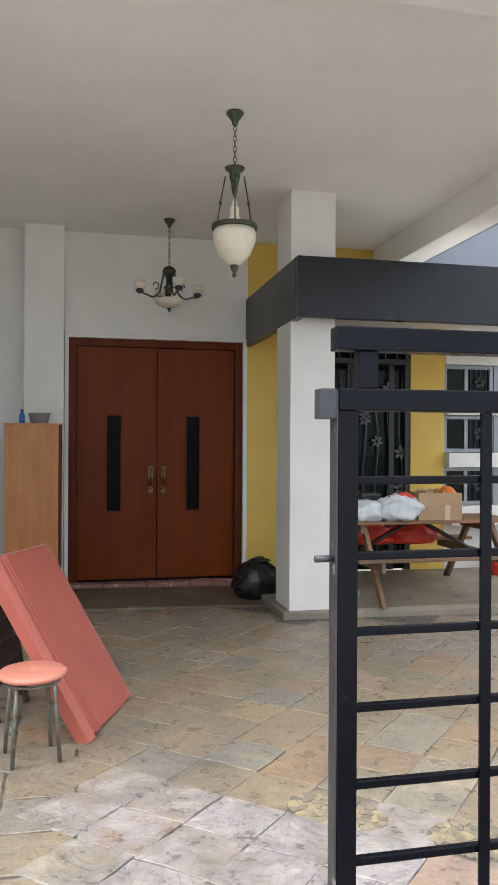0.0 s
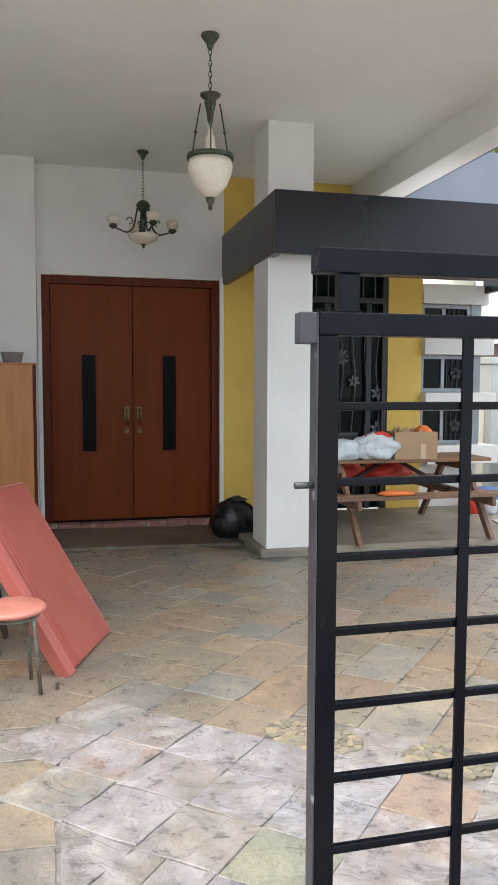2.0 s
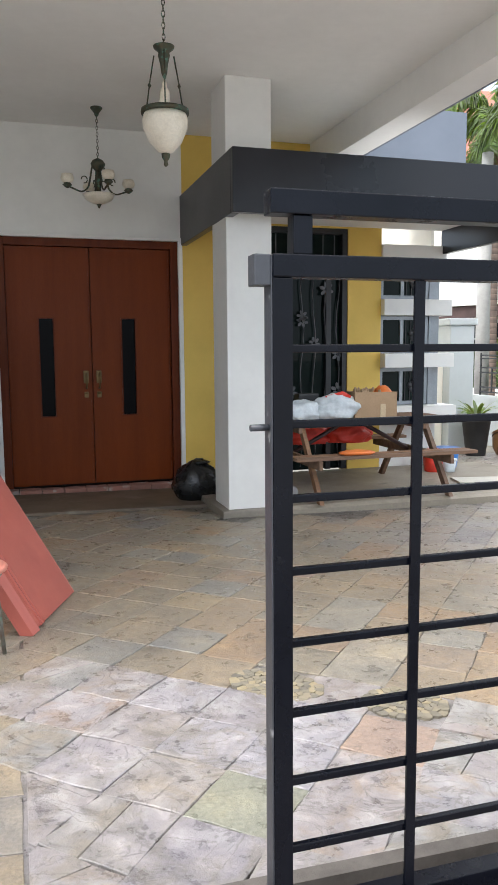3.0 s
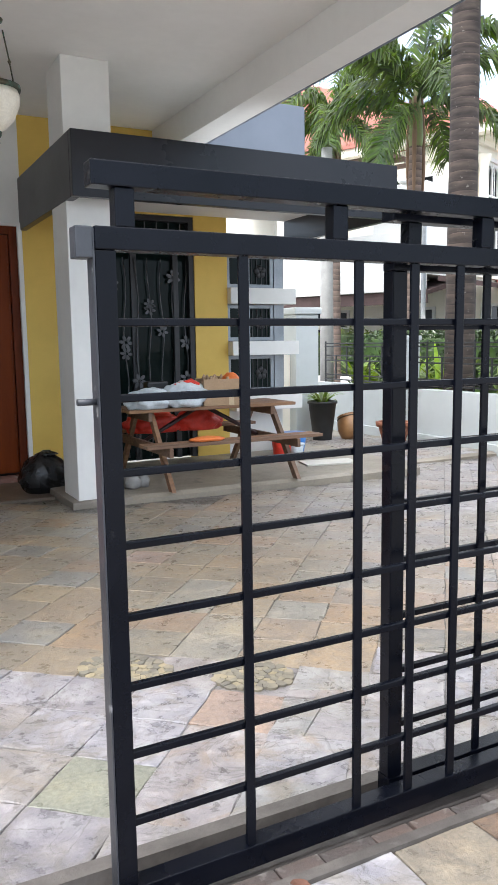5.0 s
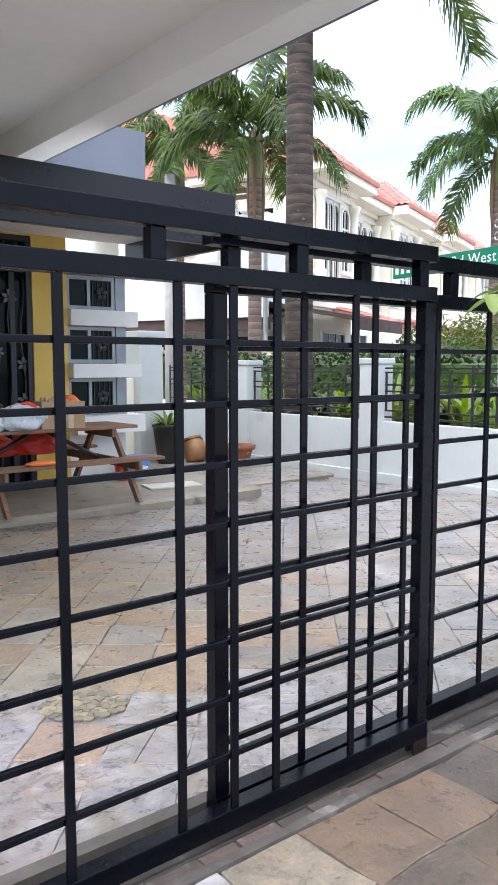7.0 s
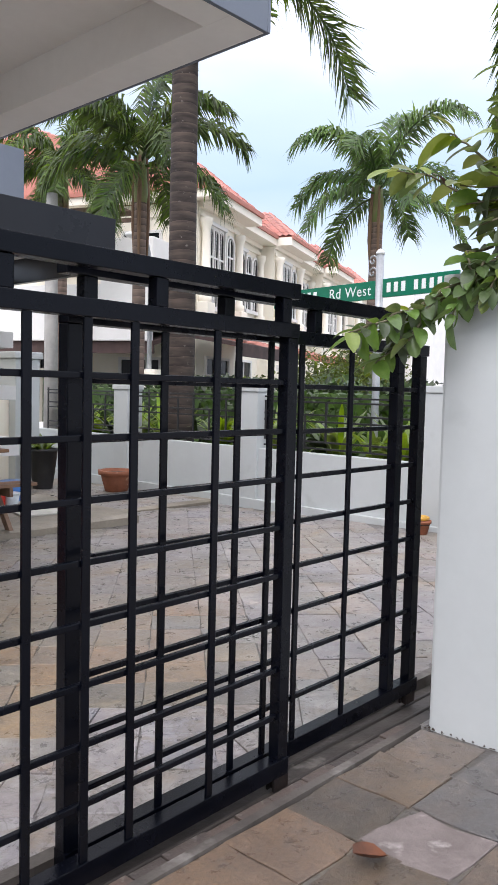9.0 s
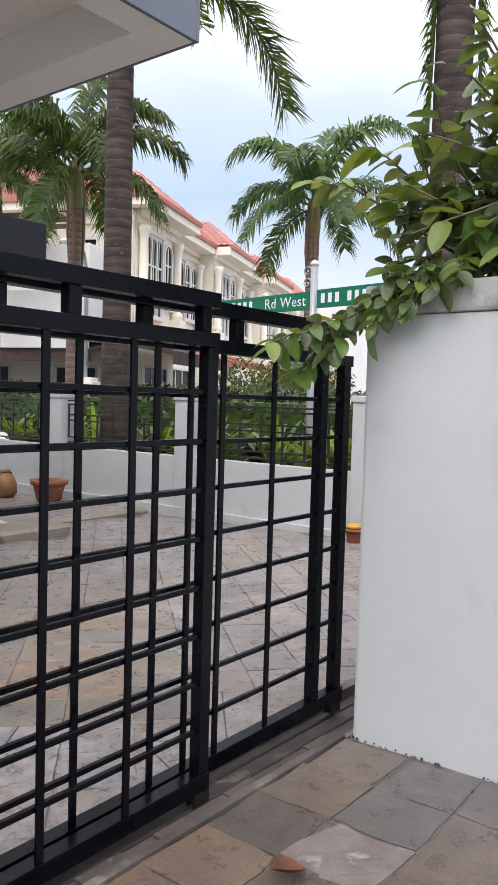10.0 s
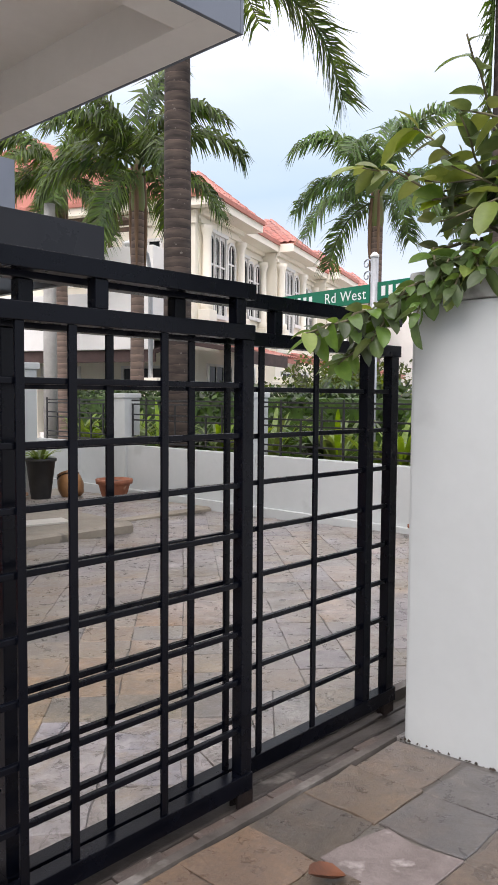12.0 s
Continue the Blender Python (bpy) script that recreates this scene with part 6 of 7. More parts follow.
tagged(part("door_mat", mat_, M["red_mat"]), "crumpled faded red mat on the paving", "mat")


def leaf_mesh(name, length, width, fold, curl, seg=6):
    bm = B()
    prev = None
    for i in range(seg + 1):
        u = i / seg
        w = width * math.sin(math.pi * (0.05 + 0.92 * u) ** 0.9) ** 0.6 * (1 if 0 < i < seg else 0.25)
        y, z = length * u, -curl * u * u * length
        row = [bm.verts.new((-w, y, z + fold * w)), bm.verts.new((-w * 0.5, y, z + fold * w * 0.35)), bm.verts.new((0, y, z)), bm.verts.new((w * 0.5, y, z + fold * w * 0.35)), bm.verts.new((w, y, z + fold * w))]
        if prev:
            for k in range(4):
                bm.faces.new((prev[k], prev[k + 1], row[k + 1], row[k])).smooth = True
        prev = row
    me = bpy.data.meshes.new(name)
    bm.to_mesh(me)
    bm.free()
    return me


def pillar_shrub():
    """A leafy shrub that grows behind the pillar and hangs over its cap."""
    rnd = random.Random(12)
    s = thing("overhanging_shrub", pose(3.25, -0.48, -0.06), "leafy green shrub hanging over the gate pillar", "shrub")
    kinds = []
    for k, (ln, wd, fo, cu) in enumerate(((0.13, 0.036, 0.28, 0.35), (0.11, 0.032, 0.22, 0.6), (0.15, 0.039, 0.3, 0.2), (0.095, 0.029, 0.25, 0.4))):
        for mt in ("leaf_guava", "leaf_guava", "leaf_young", "leaf_dead"):
            me = leaf_mesh("leaf", ln, wd, fo, cu)
            me.materials.append(M[mt])
            kinds.append((mt, me))
    green = [m for t, m in kinds if t == "leaf_guava"]
    young = [m for t, m in kinds if t == "leaf_young"]
    dead = [m for t, m in kinds if t == "leaf_dead"]
    o = Vector((3.25, -0.45, 0.0))
    count = 0

    def twig(pts, n, tip_young, big=1.0):
        nonlocal count
        pts = [Vector(p) - o for p in pts]
        fine = []
        for a, b in zip(pts, pts[1:]):
            for i in range(4):
                fine.append(a.lerp(b, i / 4) + Vector((rnd.uniform(-1, 1), rnd.uniform(-1, 1), rnd.uniform(-1, 1))) * 0.008)
        fine.append(pts[-1])
        m = len(fine)
        part("branch", tube(B(), fine, [0.006 * (1 - 0.75 * i / m) + 0.0018 for i in range(m)], 6), M["twig"], s)
        for k in range(n):
            u = 0.12 + 0.88 * (k + 0.5) / n
            f = min(u * (m - 1), m - 1.001)
            i = int(f)
            q = fine[i].lerp(fine[i + 1], f - i)
            along = (fine[i + 1] - fine[i]).normalized()
            a = k * 2.4 + rnd.uniform(-0.5, 0.5)
            side = along.cross(Vector((0, 0, 1))).normalized()
            up = side.cross(along)
            way = (along * 0.7 + side * math.cos(a) + up * (math.sin(a) * 0.7 + 0.1) + Vector((0, 0, -0.25))).normalized()
            nrm = (Vector((0, 0, 1)) + Vector((rnd.uniform(-0.7, 0.7), rnd.uniform(-0.7, 0.7), 0)) - way * way.z)
            nrm = (nrm - way * nrm.dot(way)).normalized()
            x = way.cross(nrm)
            r = rnd.random()
            me = rnd.choice(young if r < tip_young * (0.4 + u) else (dead if r > 0.975 else green))
            lf = new("leaf", me)
            lf.parent = s
            sc = 1.12 * big * rnd.uniform(0.7, 1.15)
            lf.matrix_basis = Matrix.Translation(q) @ Matrix((x, way, nrm)).transposed().to_4x4() @ Matrix.Diagonal((sc, sc, sc, 1))
            count += 1

    # low branches reaching over the gate, then the mass above the cap
    twig([(3.0, -0.40, 1.96), (2.74, -0.28, 1.92), (2.50, -0.16, 1.80), (2.26, -0.09, 1.68), (2.06, -0.06, 1.63)], 36, 0.10, 0.68)
    twig([(2.7, -0.25, 1.90), (2.48, -0.12, 1.78), (2.36, -0.08, 1.64), (2.24, -0.05, 1.54)], 26, 0.12, 0.68)
    twig([(2.6, -0.20, 1.88), (2.40, -0.12, 1.76), (2.20, -0.12, 1.71), (1.98, -0.10, 1.64)], 26, 0.12, 0.68)
    twig([(2.85, -0.40, 2.02), (2.62, -0.30, 1.95), (2.52, -0.27, 1.84), (2.46, -0.25, 1.72)], 24, 0.1, 0.72)
    twig([(2.85, -0.50, 2.00), (2.64, -0.42, 1.94), (2.56, -0.38, 1.88), (2.52, -0.36, 1.82)], 22, 0.1, 0.72)
    twig([(2.70, -0.25, 1.94), (2.50, -0.18, 1.85), (2.38, -0.17, 1.74), (2.30, -0.16, 1.63)], 22, 0.1, 0.7)
    twig([(2.90, -0.30, 2.08), (2.70, -0.36, 2.02), (2.59, -0.42, 1.95), (2.56, -0.48, 1.88)], 22, 0.15, 0.75)
    twig([(2.90, -0.20, 2.08), (2.68, -0.20, 2.02), (2.58, -0.26, 1.94), (2.55, -0.32, 1.86)], 20, 0.12, 0.72)
    twig([(2.95, -0.55, 2.06), (2.74, -0.52, 2.02), (2.62, -0.54, 1.98), (2.56, -0.56, 1.94)], 18, 0.2, 0.75)
    twig([(2.80, -0.70, 1.96), (2.63, -0.74, 1.91), (2.58, -0.79, 1.83), (2.54, -0.83, 1.76)], 14, 0.05, 0.62)
    twig([(2.82, -0.85, 1.95), (2.66, -0.92, 1.88), (2.57, -0.98, 1.80), (2.5, -1.02, 1.70)], 14, 0.1, 0.68)
    twig([(3.0, -1.05, 1.44), (2.80, -0.98, 1.42), (2.64, -0.90, 1.38), (2.55, -0.82, 1.34)], 16, 0.3, 0.75)
    twig([(3.1, -0.4, 2.05), (2.85, -0.16, 2.26), (2.74, 0.02, 2.38), (2.68, 0.17, 2.42)], 18, 0.75)
    twig([(3.1, -0.5, 2.1), (2.85, -0.30, 2.30), (2.72, -0.18, 2.46), (2.66, -0.10, 2.52)], 16, 0.6)
    for k in range(36):
        b = Vector((rnd.uniform(2.95, 3.25), rnd.uniform(-1.05, -0.40), rnd.uniform(1.95, 2.25)))
        e = Vector((rnd.uniform(2.55, 2.85), rnd.uniform(-1.10, -0.10), 0))
        lim = 2.28 + 1.75 * min(max(-0.10 - e.y, 0), 0.55)
        e.z = 2.0 + rnd.random() ** 0.8 * (lim - 2.0)
        mid = (b + e) / 2 + Vector((rnd.uniform(-0.1, 0.1), rnd.uniform(-0.1, 0.1), rnd.uniform(0.0, 0.12)))
        twig([b, mid, e], 10, 0.34)
    part("main_stem", tube(B(), [(0, 0, 0.0), (0.02, 0.02, 1.2), (-0.05, 0.0, 1.95), (-0.1, -0.02, 2.3)], [0.035, 0.03, 0.024, 0.015], 8), M["twig"], s, "woody stem")
    for k, c in enumerate(((2.56, -0.18, 1.84), (2.53, -0.20, 1.83), (2.58, -0.24, 1.85), (2.74, -0.62, 2.30))):
        bm = B()
        bmesh.ops.create_icosphere(bm, subdivisions=2, radius=0.016, matrix=Matrix.Translation(Vector(c) - o))
        part("fruit", bm, M["fruit"], s, "small dark round fruit")
    # leaves further back, too many to tell apart
    bm = B()
    for k in range(3400):
        # leaves past about y -1 are out of view, added to shade the pillar
        c = Vector((rnd.uniform(2.9, 3.9), rnd.uniform(-1.9, -0.1), rnd.uniform(1.95, 3.4))) - o
        if c.z > 2.3 + 1.7 * max(-0.12 - (c.y + o.y), 0):
            continue
        if noise.noise(c * 2.0) < -0.22:
            continue
        a, b2 = rnd.uniform(0, 6.28), rnd.uniform(-0.9, 0.5)
        u = Vector((math.cos(a) * math.cos(b2), math.sin(a) * math.cos(b2), math.sin(b2)))
        w = u.cross(Vector((rnd.uniform(-0.5, 0.5), rnd.uniform(-0.5, 0.5), 1))).normalized()
        l2, w2 = rnd.uniform(0.06, 0.085), rnd.uniform(0.026, 0.036)
        nn = u.cross(w) * 0.012
        v = [bm.verts.new(p) for p in (c - u * l2, c - u * l2 * 0.3 + w * w2 + nn, c + u * l2 * 0.4 + w * w2 * 0.9 + nn, c + u * l2, c + u * l2 * 0.4 - w * w2 * 0.9 + nn, c - u * l2 * 0.3 - w * w2 + nn)]
        bm.faces.new((v[0], v[1], v[2], v[3]))
        bm.faces.new((v[0], v[3], v[4], v[5]))
    tagged(part("back_foliage", bm, M["leaf_guava"], s), kind="stuff")


pillar_shrub()

for k, (x, y, a) in enumerate(((1.665, -0.56, 75), (0.495, -0.16, 80))):
    me = leaf_mesh("fallen_leaf", 0.135 if k == 0 else 0.06, 0.042 if k == 0 else 0.016, 0.7, -0.35)
    me.materials.append(M["leaf_dead"])
    lf = tagged(new("fallen_leaf", me), "dry brown leaf fallen on the paving", "leaf", "fallen leaves")
    lf.matrix_basis = pose(x, y, gz(x, y) + 0.012, 0, 0, a)

# crumbs of dirt and moss along the foot of the pillar
crumbs = B()
rc = random.Random(9)
for k in range(170):
    if k < 70:
        x, y = rc.gauss(2.625, 0.006), rc.uniform(-0.83, -0.15)
    else:
        x, y = rc.uniform(2.62, 3.0), rc.gauss(-0.843, 0.006)
    if noise.noise(Vector((x * 3, y * 5, 2.0))) < -0.1:
        continue
    q = rc.uniform(0.002, 0.007)
    z = gz(x, y) + 0.002
    base = [crumbs.verts.new((x + q * math.cos(t), y + q * math.sin(t), z)) for t in (0.3, 1.6, 2.8, 4.1, 5.3)]
    tip = crumbs.verts.new((x, y, z + q * rc.uniform(0.6, 2.0)))
    for i in range(5):
        crumbs.faces.new((base[i], base[(i + 1) % 5], tip))
tagged(part("dirt_crumbs", crumbs, M["soil"]), "dark dirt and moss along the pillar foot", "dirt", kind="stuff")


# ---- slate paving ----
def slate(name, stops, joint=False, whole=False, worn=None):
    """Slate of mixed colours with a cloudy face, worn over with pale cement near the gate; or the mortar between. Whole: each stone is worn or not as one piece; worn: all of it (1) or nothing inside the gate (0)."""
    m = bpy.data.materials.new(name)
    m.use_nodes = True
    n, l = m.node_tree.nodes, m.node_tree.links
    p = n["Principled BSDF"]
    info, geo = n.new("ShaderNodeObjectInfo"), n.new("ShaderNodeNewGeometry")

    def math_node(op, a, b=None):
        x = n.new("ShaderNodeMath")
        x.operation = op
        for i, v in enumerate((a, b)):
            if v is None:
                continue
            if isinstance(v, (int, float)):
                x.inputs[i].default_value = v
            else:
                l.new(v, x.inputs[i])
        return x.outputs[0]

    def noise_node(scale, detail=6, rough=0.6, distort=0.0):
        x = n.new("ShaderNodeTexNoise")
        x.inputs["Scale"].default_value, x.inputs["Detail"].default_value = scale, detail
        x.inputs["Roughness"].default_value, x.inputs["Distortion"].default_value = rough, distort
        l.new(geo.outputs["Position"], x.inputs["Vector"])
        return x.outputs["Fac"]

    def ramp_node(fac, stops):
        x = n.new("ShaderNodeValToRGB")
        while len(x.color_ramp.elements) < len(stops):
            x.color_ramp.elements.new(0.5)
        for e, (pos, c) in zip(x.color_ramp.elements, stops):
            e.position, e.color = pos, (*c, 1)
        l.new(fac, x.inputs["Fac"])
        return x.outputs["Color"]

    def mix(fac, a, b, blend="MIX"):
        x = n.new("ShaderNodeMix")
        x.data_type, x.blend_type = "RGBA", blend
        for key, v in (("Factor", fac), ("A", a), ("B", b)):
            if isinstance(v, tuple):
                x.inputs[key].default_value = (*v, 1)
            elif isinstance(v, (int, float)):
                x.inputs[key].default_value = v
            else:
                l.new(v, x.inputs[key])
        return x.outputs["Result"]

    rand = math_node("FRACT", math_node("ADD", info.outputs["Random"], geo.outputs["Random Per Island"]))
    sep = n.new("ShaderNodeSeparateXYZ")
    l.new(geo.outputs["Position"], sep.inputs[0])
    x_, y_ = sep.outputs["X"], sep.outputs["Y"]

    def clamp01(v, a, b):
        q = n.new("ShaderNodeMapRange")
        q.inputs["From Min"].default_value, q.inputs["From Max"].default_value = a, b
        l.new(v, q.inputs["Value"])
        return q.outputs["Result"]

    # stone: one hue each, clouded at three sizes, with rust and thin cleft lines
    stone = ramp_node(noise_node(2.0, 6, 0.6, 0.4) if joint else rand, stops)
    cloud, mid, grain = noise_node(2.6, 8, 0.64, 0.3), noise_node(11.0, 8, 0.68, 0.25), noise_node(70, 4, 0.65)
    stone = mix(0.85, stone, ramp_node(cloud, [(0.26, (0.50, 0.51, 0.53)), (0.42, (0.86, 0.86, 0.86)), (0.55, (1.0, 0.97, 0.92)), (0.72, (1.34, 1.22, 1.02))]), "MULTIPLY")
    stone = mix(0.85, stone, ramp_node(mid, [(0.28, (0.68, 0.68, 0.69)), (0.46, (0.94, 0.94, 0.94)), (0.56, (1.03, 1.02, 1.0)), (0.72, (1.30, 1.26, 1.18))]), "MULTIPLY")
    stone = mix(math_node("MULTIPLY", clamp01(noise_node(1.5, 6, 0.6, 1.0), 0.56, 0.74), 0.20), stone, (0.29, 0.185, 0.115))
    stone = mix(0.8, stone, ramp_node(grain, [(0.3, (0.70, 0.70, 0.70)), (0.7, (1.22, 1.22, 1.22))]), "MULTIPLY")
    # split layers: a stepped relief, seldom open enough to hold dirt
    flake = noise_node(3.0, 3, 0.45, 0.8)
    steps = math_node("MULTIPLY", flake, 7.0)
    tooth = math_node("FRACT", steps)
    level = math_node("DIVIDE", math_node("ADD", math_node("FLOOR", steps), clamp01(tooth, 0.0, 0.22)), 7.0)
    cleft = math_node("MULTIPLY", math_node("SUBTRACT", 1.0, clamp01(math_node("ABSOLUTE", math_node("SUBTRACT", tooth, 0.08)), 0.01, 0.06)), clamp01(noise_node(5.0, 4, 0.6), 0.53, 0.60))
    if whole:
        sep_w = n.new("ShaderNodeSeparateXYZ")
        l.new(info.outputs["Location"], sep_w.inputs[0])
        x_, y_ = sep_w.outputs["X"], sep_w.outputs["Y"]
    # pale weathered faces inside and just outside the gate
    wob = math_node("MULTIPLY", math_node("SUBTRACT", rand if whole else 0.5, 0.5), 0.7)
    edge = math_node("ADD", math_node("SUBTRACT", math_node("SUBTRACT", 1.85, math_node("MULTIPLY", x_, 0.42)), y_), wob)
    inside = clamp01(edge, -0.30, 0.25)
    outer = clamp01(math_node("ADD", math_node("SUBTRACT", 0.80, x_), math_node("MULTIPLY", math_node("ADD", y_, 0.1), 0.4)), -0.05, 0.08)
    gate_side = clamp01(y_, -0.12, -0.10)
    strip = math_node("MULTIPLY", clamp01(x_, -0.552, -0.548), 1.0)
    strip = math_node("MAXIMUM", strip, clamp01(math_node("SUBTRACT", 1.195, y_), -0.002, 0.002))
    inside = math_node("MULTIPLY", inside, strip) if worn is None else math_node("ADD", float(worn), 0.0)
    zone = math_node("ADD", math_node("MULTIPLY", inside, gate_side), math_node("MULTIPLY", outer, math_node("SUBTRACT", 1.0, gate_side)))
    pale = [(0.0, (0.308, 0.290, 0.318)), (0.16, (0.325, 0.298, 0.284)), (0.30, (0.283, 0.282, 0.271)), (0.44, (0.375, 0.355, 0.370)), (0.58, (0.305, 0.302, 0.335)), (0.68, (0.33, 0.30, 0.285)), (0.76, (0.345, 0.325, 0.34)), (0.86, (0.285, 0.285, 0.275)), (0.93, (0.359, 0.335, 0.357)), (1.0, (0.325, 0.302, 0.297))]
    skin = ramp_node(noise_node(2.4, 5, 0.6, 0.5), [(0.32, (0.24, 0.225, 0.225)), (0.5, (0.33, 0.31, 0.31)), (0.66, (0.42, 0.40, 0.395))]) if joint else ramp_node(rand, pale)
    skin = mix(0.95, skin, ramp_node(mid, [(0.30, (0.50, 0.50, 0.53)), (0.45, (0.90, 0.90, 0.91)), (0.56, (1.05, 1.04, 1.03)), (0.70, (1.45, 1.42, 1.40))]), "MULTIPLY")
    skin = mix(0.8, skin, ramp_node(cloud, [(0.28, (0.72, 0.72, 0.75)), (0.5, (1.0, 1.0, 1.0)), (0.70, (1.3, 1.28, 1.24))]), "MULTIPLY")
    white = clamp01(noise_node(4.1, 8, 0.64, 0.25), 0.52, 0.62)
    skin = mix(math_node("MULTIPLY", white, 0.45), skin, (0.50, 0.485, 0.48))
    skin = mix(1.0, skin, (0.84, 0.83, 0.82), "MULTIPLY")
    chip = math_node("MULTIPLY", clamp01(noise_node(15.0, 3, 0.5, 1.4), 0.615, 0.65), clamp01(noise_node(2.7, 3, 0.5), 0.48, 0.56))
    skin = mix(math_node("MULTIPLY", chip, 0.42), skin, (0.13, 0.118, 0.11))
    vein = math_node("SUBTRACT", 1.0, clamp01(math_node("ABSOLUTE", math_node("SUBTRACT", noise_node(3.4, 6, 0.62, 1.2), 0.5)), 0.0, 0.016))
    skin = mix(math_node("MULTIPLY", vein, 0.72), skin, (0.13, 0.118, 0.11))
    stone = mix(math_node("MULTIPLY", vein, 0.22), stone, (0.09, 0.08, 0.07))
    amount = math_node("MULTIPLY", zone, math_node("ADD", math_node("MULTIPLY", clamp01(noise_node(4.6, 8, 0.66, 0.9), 0.41, 0.52), 0.50), 0.42))
    x_ = sep.outputs["X"]
    far = clamp01(math_node("MULTIPLY", math_node("SUBTRACT", x_, 1.8), 0.5), 0.0, 1.0)
    dusty = math_node("MULTIPLY", far, math_node("MULTIPLY", clamp01(noise_node(1.3, 7, 0.62, 0.8), 0.30, 0.55), 0.75))
    col = mix(dusty, stone, skin)
    col = mix(amount, col, skin)
    col = mix(math_node("MULTIPLY", cleft, 0.40), col, (0.10, 0.09, 0.08))
    if joint:
        open_joint = math_node("MULTIPLY", clamp01(math_node("ADD", noise_node(2.3, 5, 0.6, 0.5), math_node("MULTIPLY", math_node("MAXIMUM", far, math_node("MULTIPLY", zone, 0.75)), 0.12)), 0.50, 0.58), math_node("SUBTRACT", 0.75, math_node("MULTIPLY", zone, 0.45)))
        col = mix(open_joint, col, (0.075, 0.068, 0.062))
    l.new(col, p.inputs["Base Color"])
    ro = n.new("ShaderNodeMapRange")
    ro.inputs["From Min"].default_value, ro.inputs["From Max"].default_value = 0.35, 0.65
    ro.inputs["To Min"].default_value, ro.inputs["To Max"].default_value = 0.20, 0.58
    l.new(mid, ro.inputs["Value"])
    l.new(ro.outputs["Result"], p.inputs["Roughness"])
    bp = n.new("ShaderNodeBump")
    bp.inputs["Strength"].default_value, bp.inputs["Distance"].default_value = 0.8, 0.03
    h = math_node("ADD", math_node("MULTIPLY", cloud, 0.35), math_node("MULTIPLY", grain, 0.05))
    h = math_node("ADD", h, math_node("MULTIPLY", mid, 0.30))
    h = math_node("ADD", h, math_node("MULTIPLY", level, math_node("ADD", 0.24, math_node("MULTIPLY", zone, 0.36))))
    l.new(h, bp.inputs["Height"])
    l.new(bp.outputs["Normal"], p.inputs["Normal"])
    return m


SLATES = [(0.0, (0.165, 0.160, 0.150)), (0.08, (0.215, 0.192, 0.155)), (0.30, (0.245, 0.205, 0.155)), (0.48, (0.222, 0.200, 0.162)), (0.62, (0.258, 0.214, 0.160)), (0.78, (0.262, 0.190, 0.130)), (0.88, (0.202, 0.196, 0.182)), (1.0, (0.262, 0.241, 0.203))]
M["slate"] = slate("mixed_slate", SLATES, False, True, 0)
M["pale_slate"] = slate("pale_worn_slate", SLATES, False, True, 1)
M["green_slate"] = slate("greenish_slate", [(0.0, (0.25, 0.25, 0.20)), (1.0, (0.27, 0.27, 0.22))], False, True, 0)
M["rust_slate"] = slate("rust_pink_slate", [(0.0, (0.30, 0.23, 0.19)), (1.0, (0.32, 0.245, 0.205))], False, True, 0)
M["blue_slate"] = slate("blue_grey_slate", [(0.0, (0.118, 0.115, 0.113)), (1.0, (0.14, 0.137, 0.134))], False, True, 0)
M["silver_slate"] = slate("silver_grey_slate", [(0.0, (0.26, 0.258, 0.26)), (1.0, (0.28, 0.278, 0.28))], False, True, 0)
M["umber_slate"] = slate("rusty_umber_slate", [(0.0, (0.145, 0.105, 0.077)), (1.0, (0.16, 0.115, 0.085))], False, True, 0)
M["grey_slate"] = slate("dark_grey_slate", [(0.0, (0.082, 0.079, 0.080)), (1.0, (0.095, 0.092, 0.092))], False, True, 0)
M["tan_slate"] = slate("tan_slate", [(0.0, (0.27, 0.222, 0.155)), (1.0, (0.29, 0.24, 0.17))], False, True, 0)
M["far_slate"] = slate("mixed_slate_far", SLATES)
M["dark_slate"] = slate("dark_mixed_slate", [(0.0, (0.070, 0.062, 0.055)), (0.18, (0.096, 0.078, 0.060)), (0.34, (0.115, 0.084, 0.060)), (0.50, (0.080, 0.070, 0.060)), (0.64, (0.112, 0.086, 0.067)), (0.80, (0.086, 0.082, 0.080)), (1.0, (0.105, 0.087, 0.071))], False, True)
M["mortar"] = slate("slate_mortar", [(0.30, (0.085, 0.077, 0.065)), (0.5, (0.125, 0.113, 0.096)), (0.7, (0.17, 0.155, 0.132))], True)
M["cement_patch"] = surf("pale_pinkish_cement", (0.20, 0.168, 0.158), (0.13, 0.108, 0.10), 6, 0.8, bump=0.6, fine=45, spots=((0.30, 0.27, 0.255), 9, 0.58))
M["terrace"] = surf("terrace_cement", (0.29, 0.255, 0.20), (0.20, 0.175, 0.138), 1.6, 0.55, bump=0.35, fine=35, spots=((0.13, 0.115, 0.095), 4.0, 0.63))
M["apron"] = surf("damp_brown_cement", (0.15, 0.115, 0.08), (0.095, 0.073, 0.052), 1.8, 0.5, bump=0.3, fine=35, spots=((0.19, 0.16, 0.125), 3.0, 0.62))
porch_floor.data.materials[0] = M["terrace"]
door_apron.data.materials[0] = M["apron"]
M["pebble"] = surf("ochre_gravel", (0.25, 0.215, 0.15), (0.19, 0.165, 0.115), 14, 0.85, bump=0.4, fine=40, vary=0.35)
driveway.data.materials[0] = M["mortar"]

rnd = random.Random(4)
TILE = 0.315


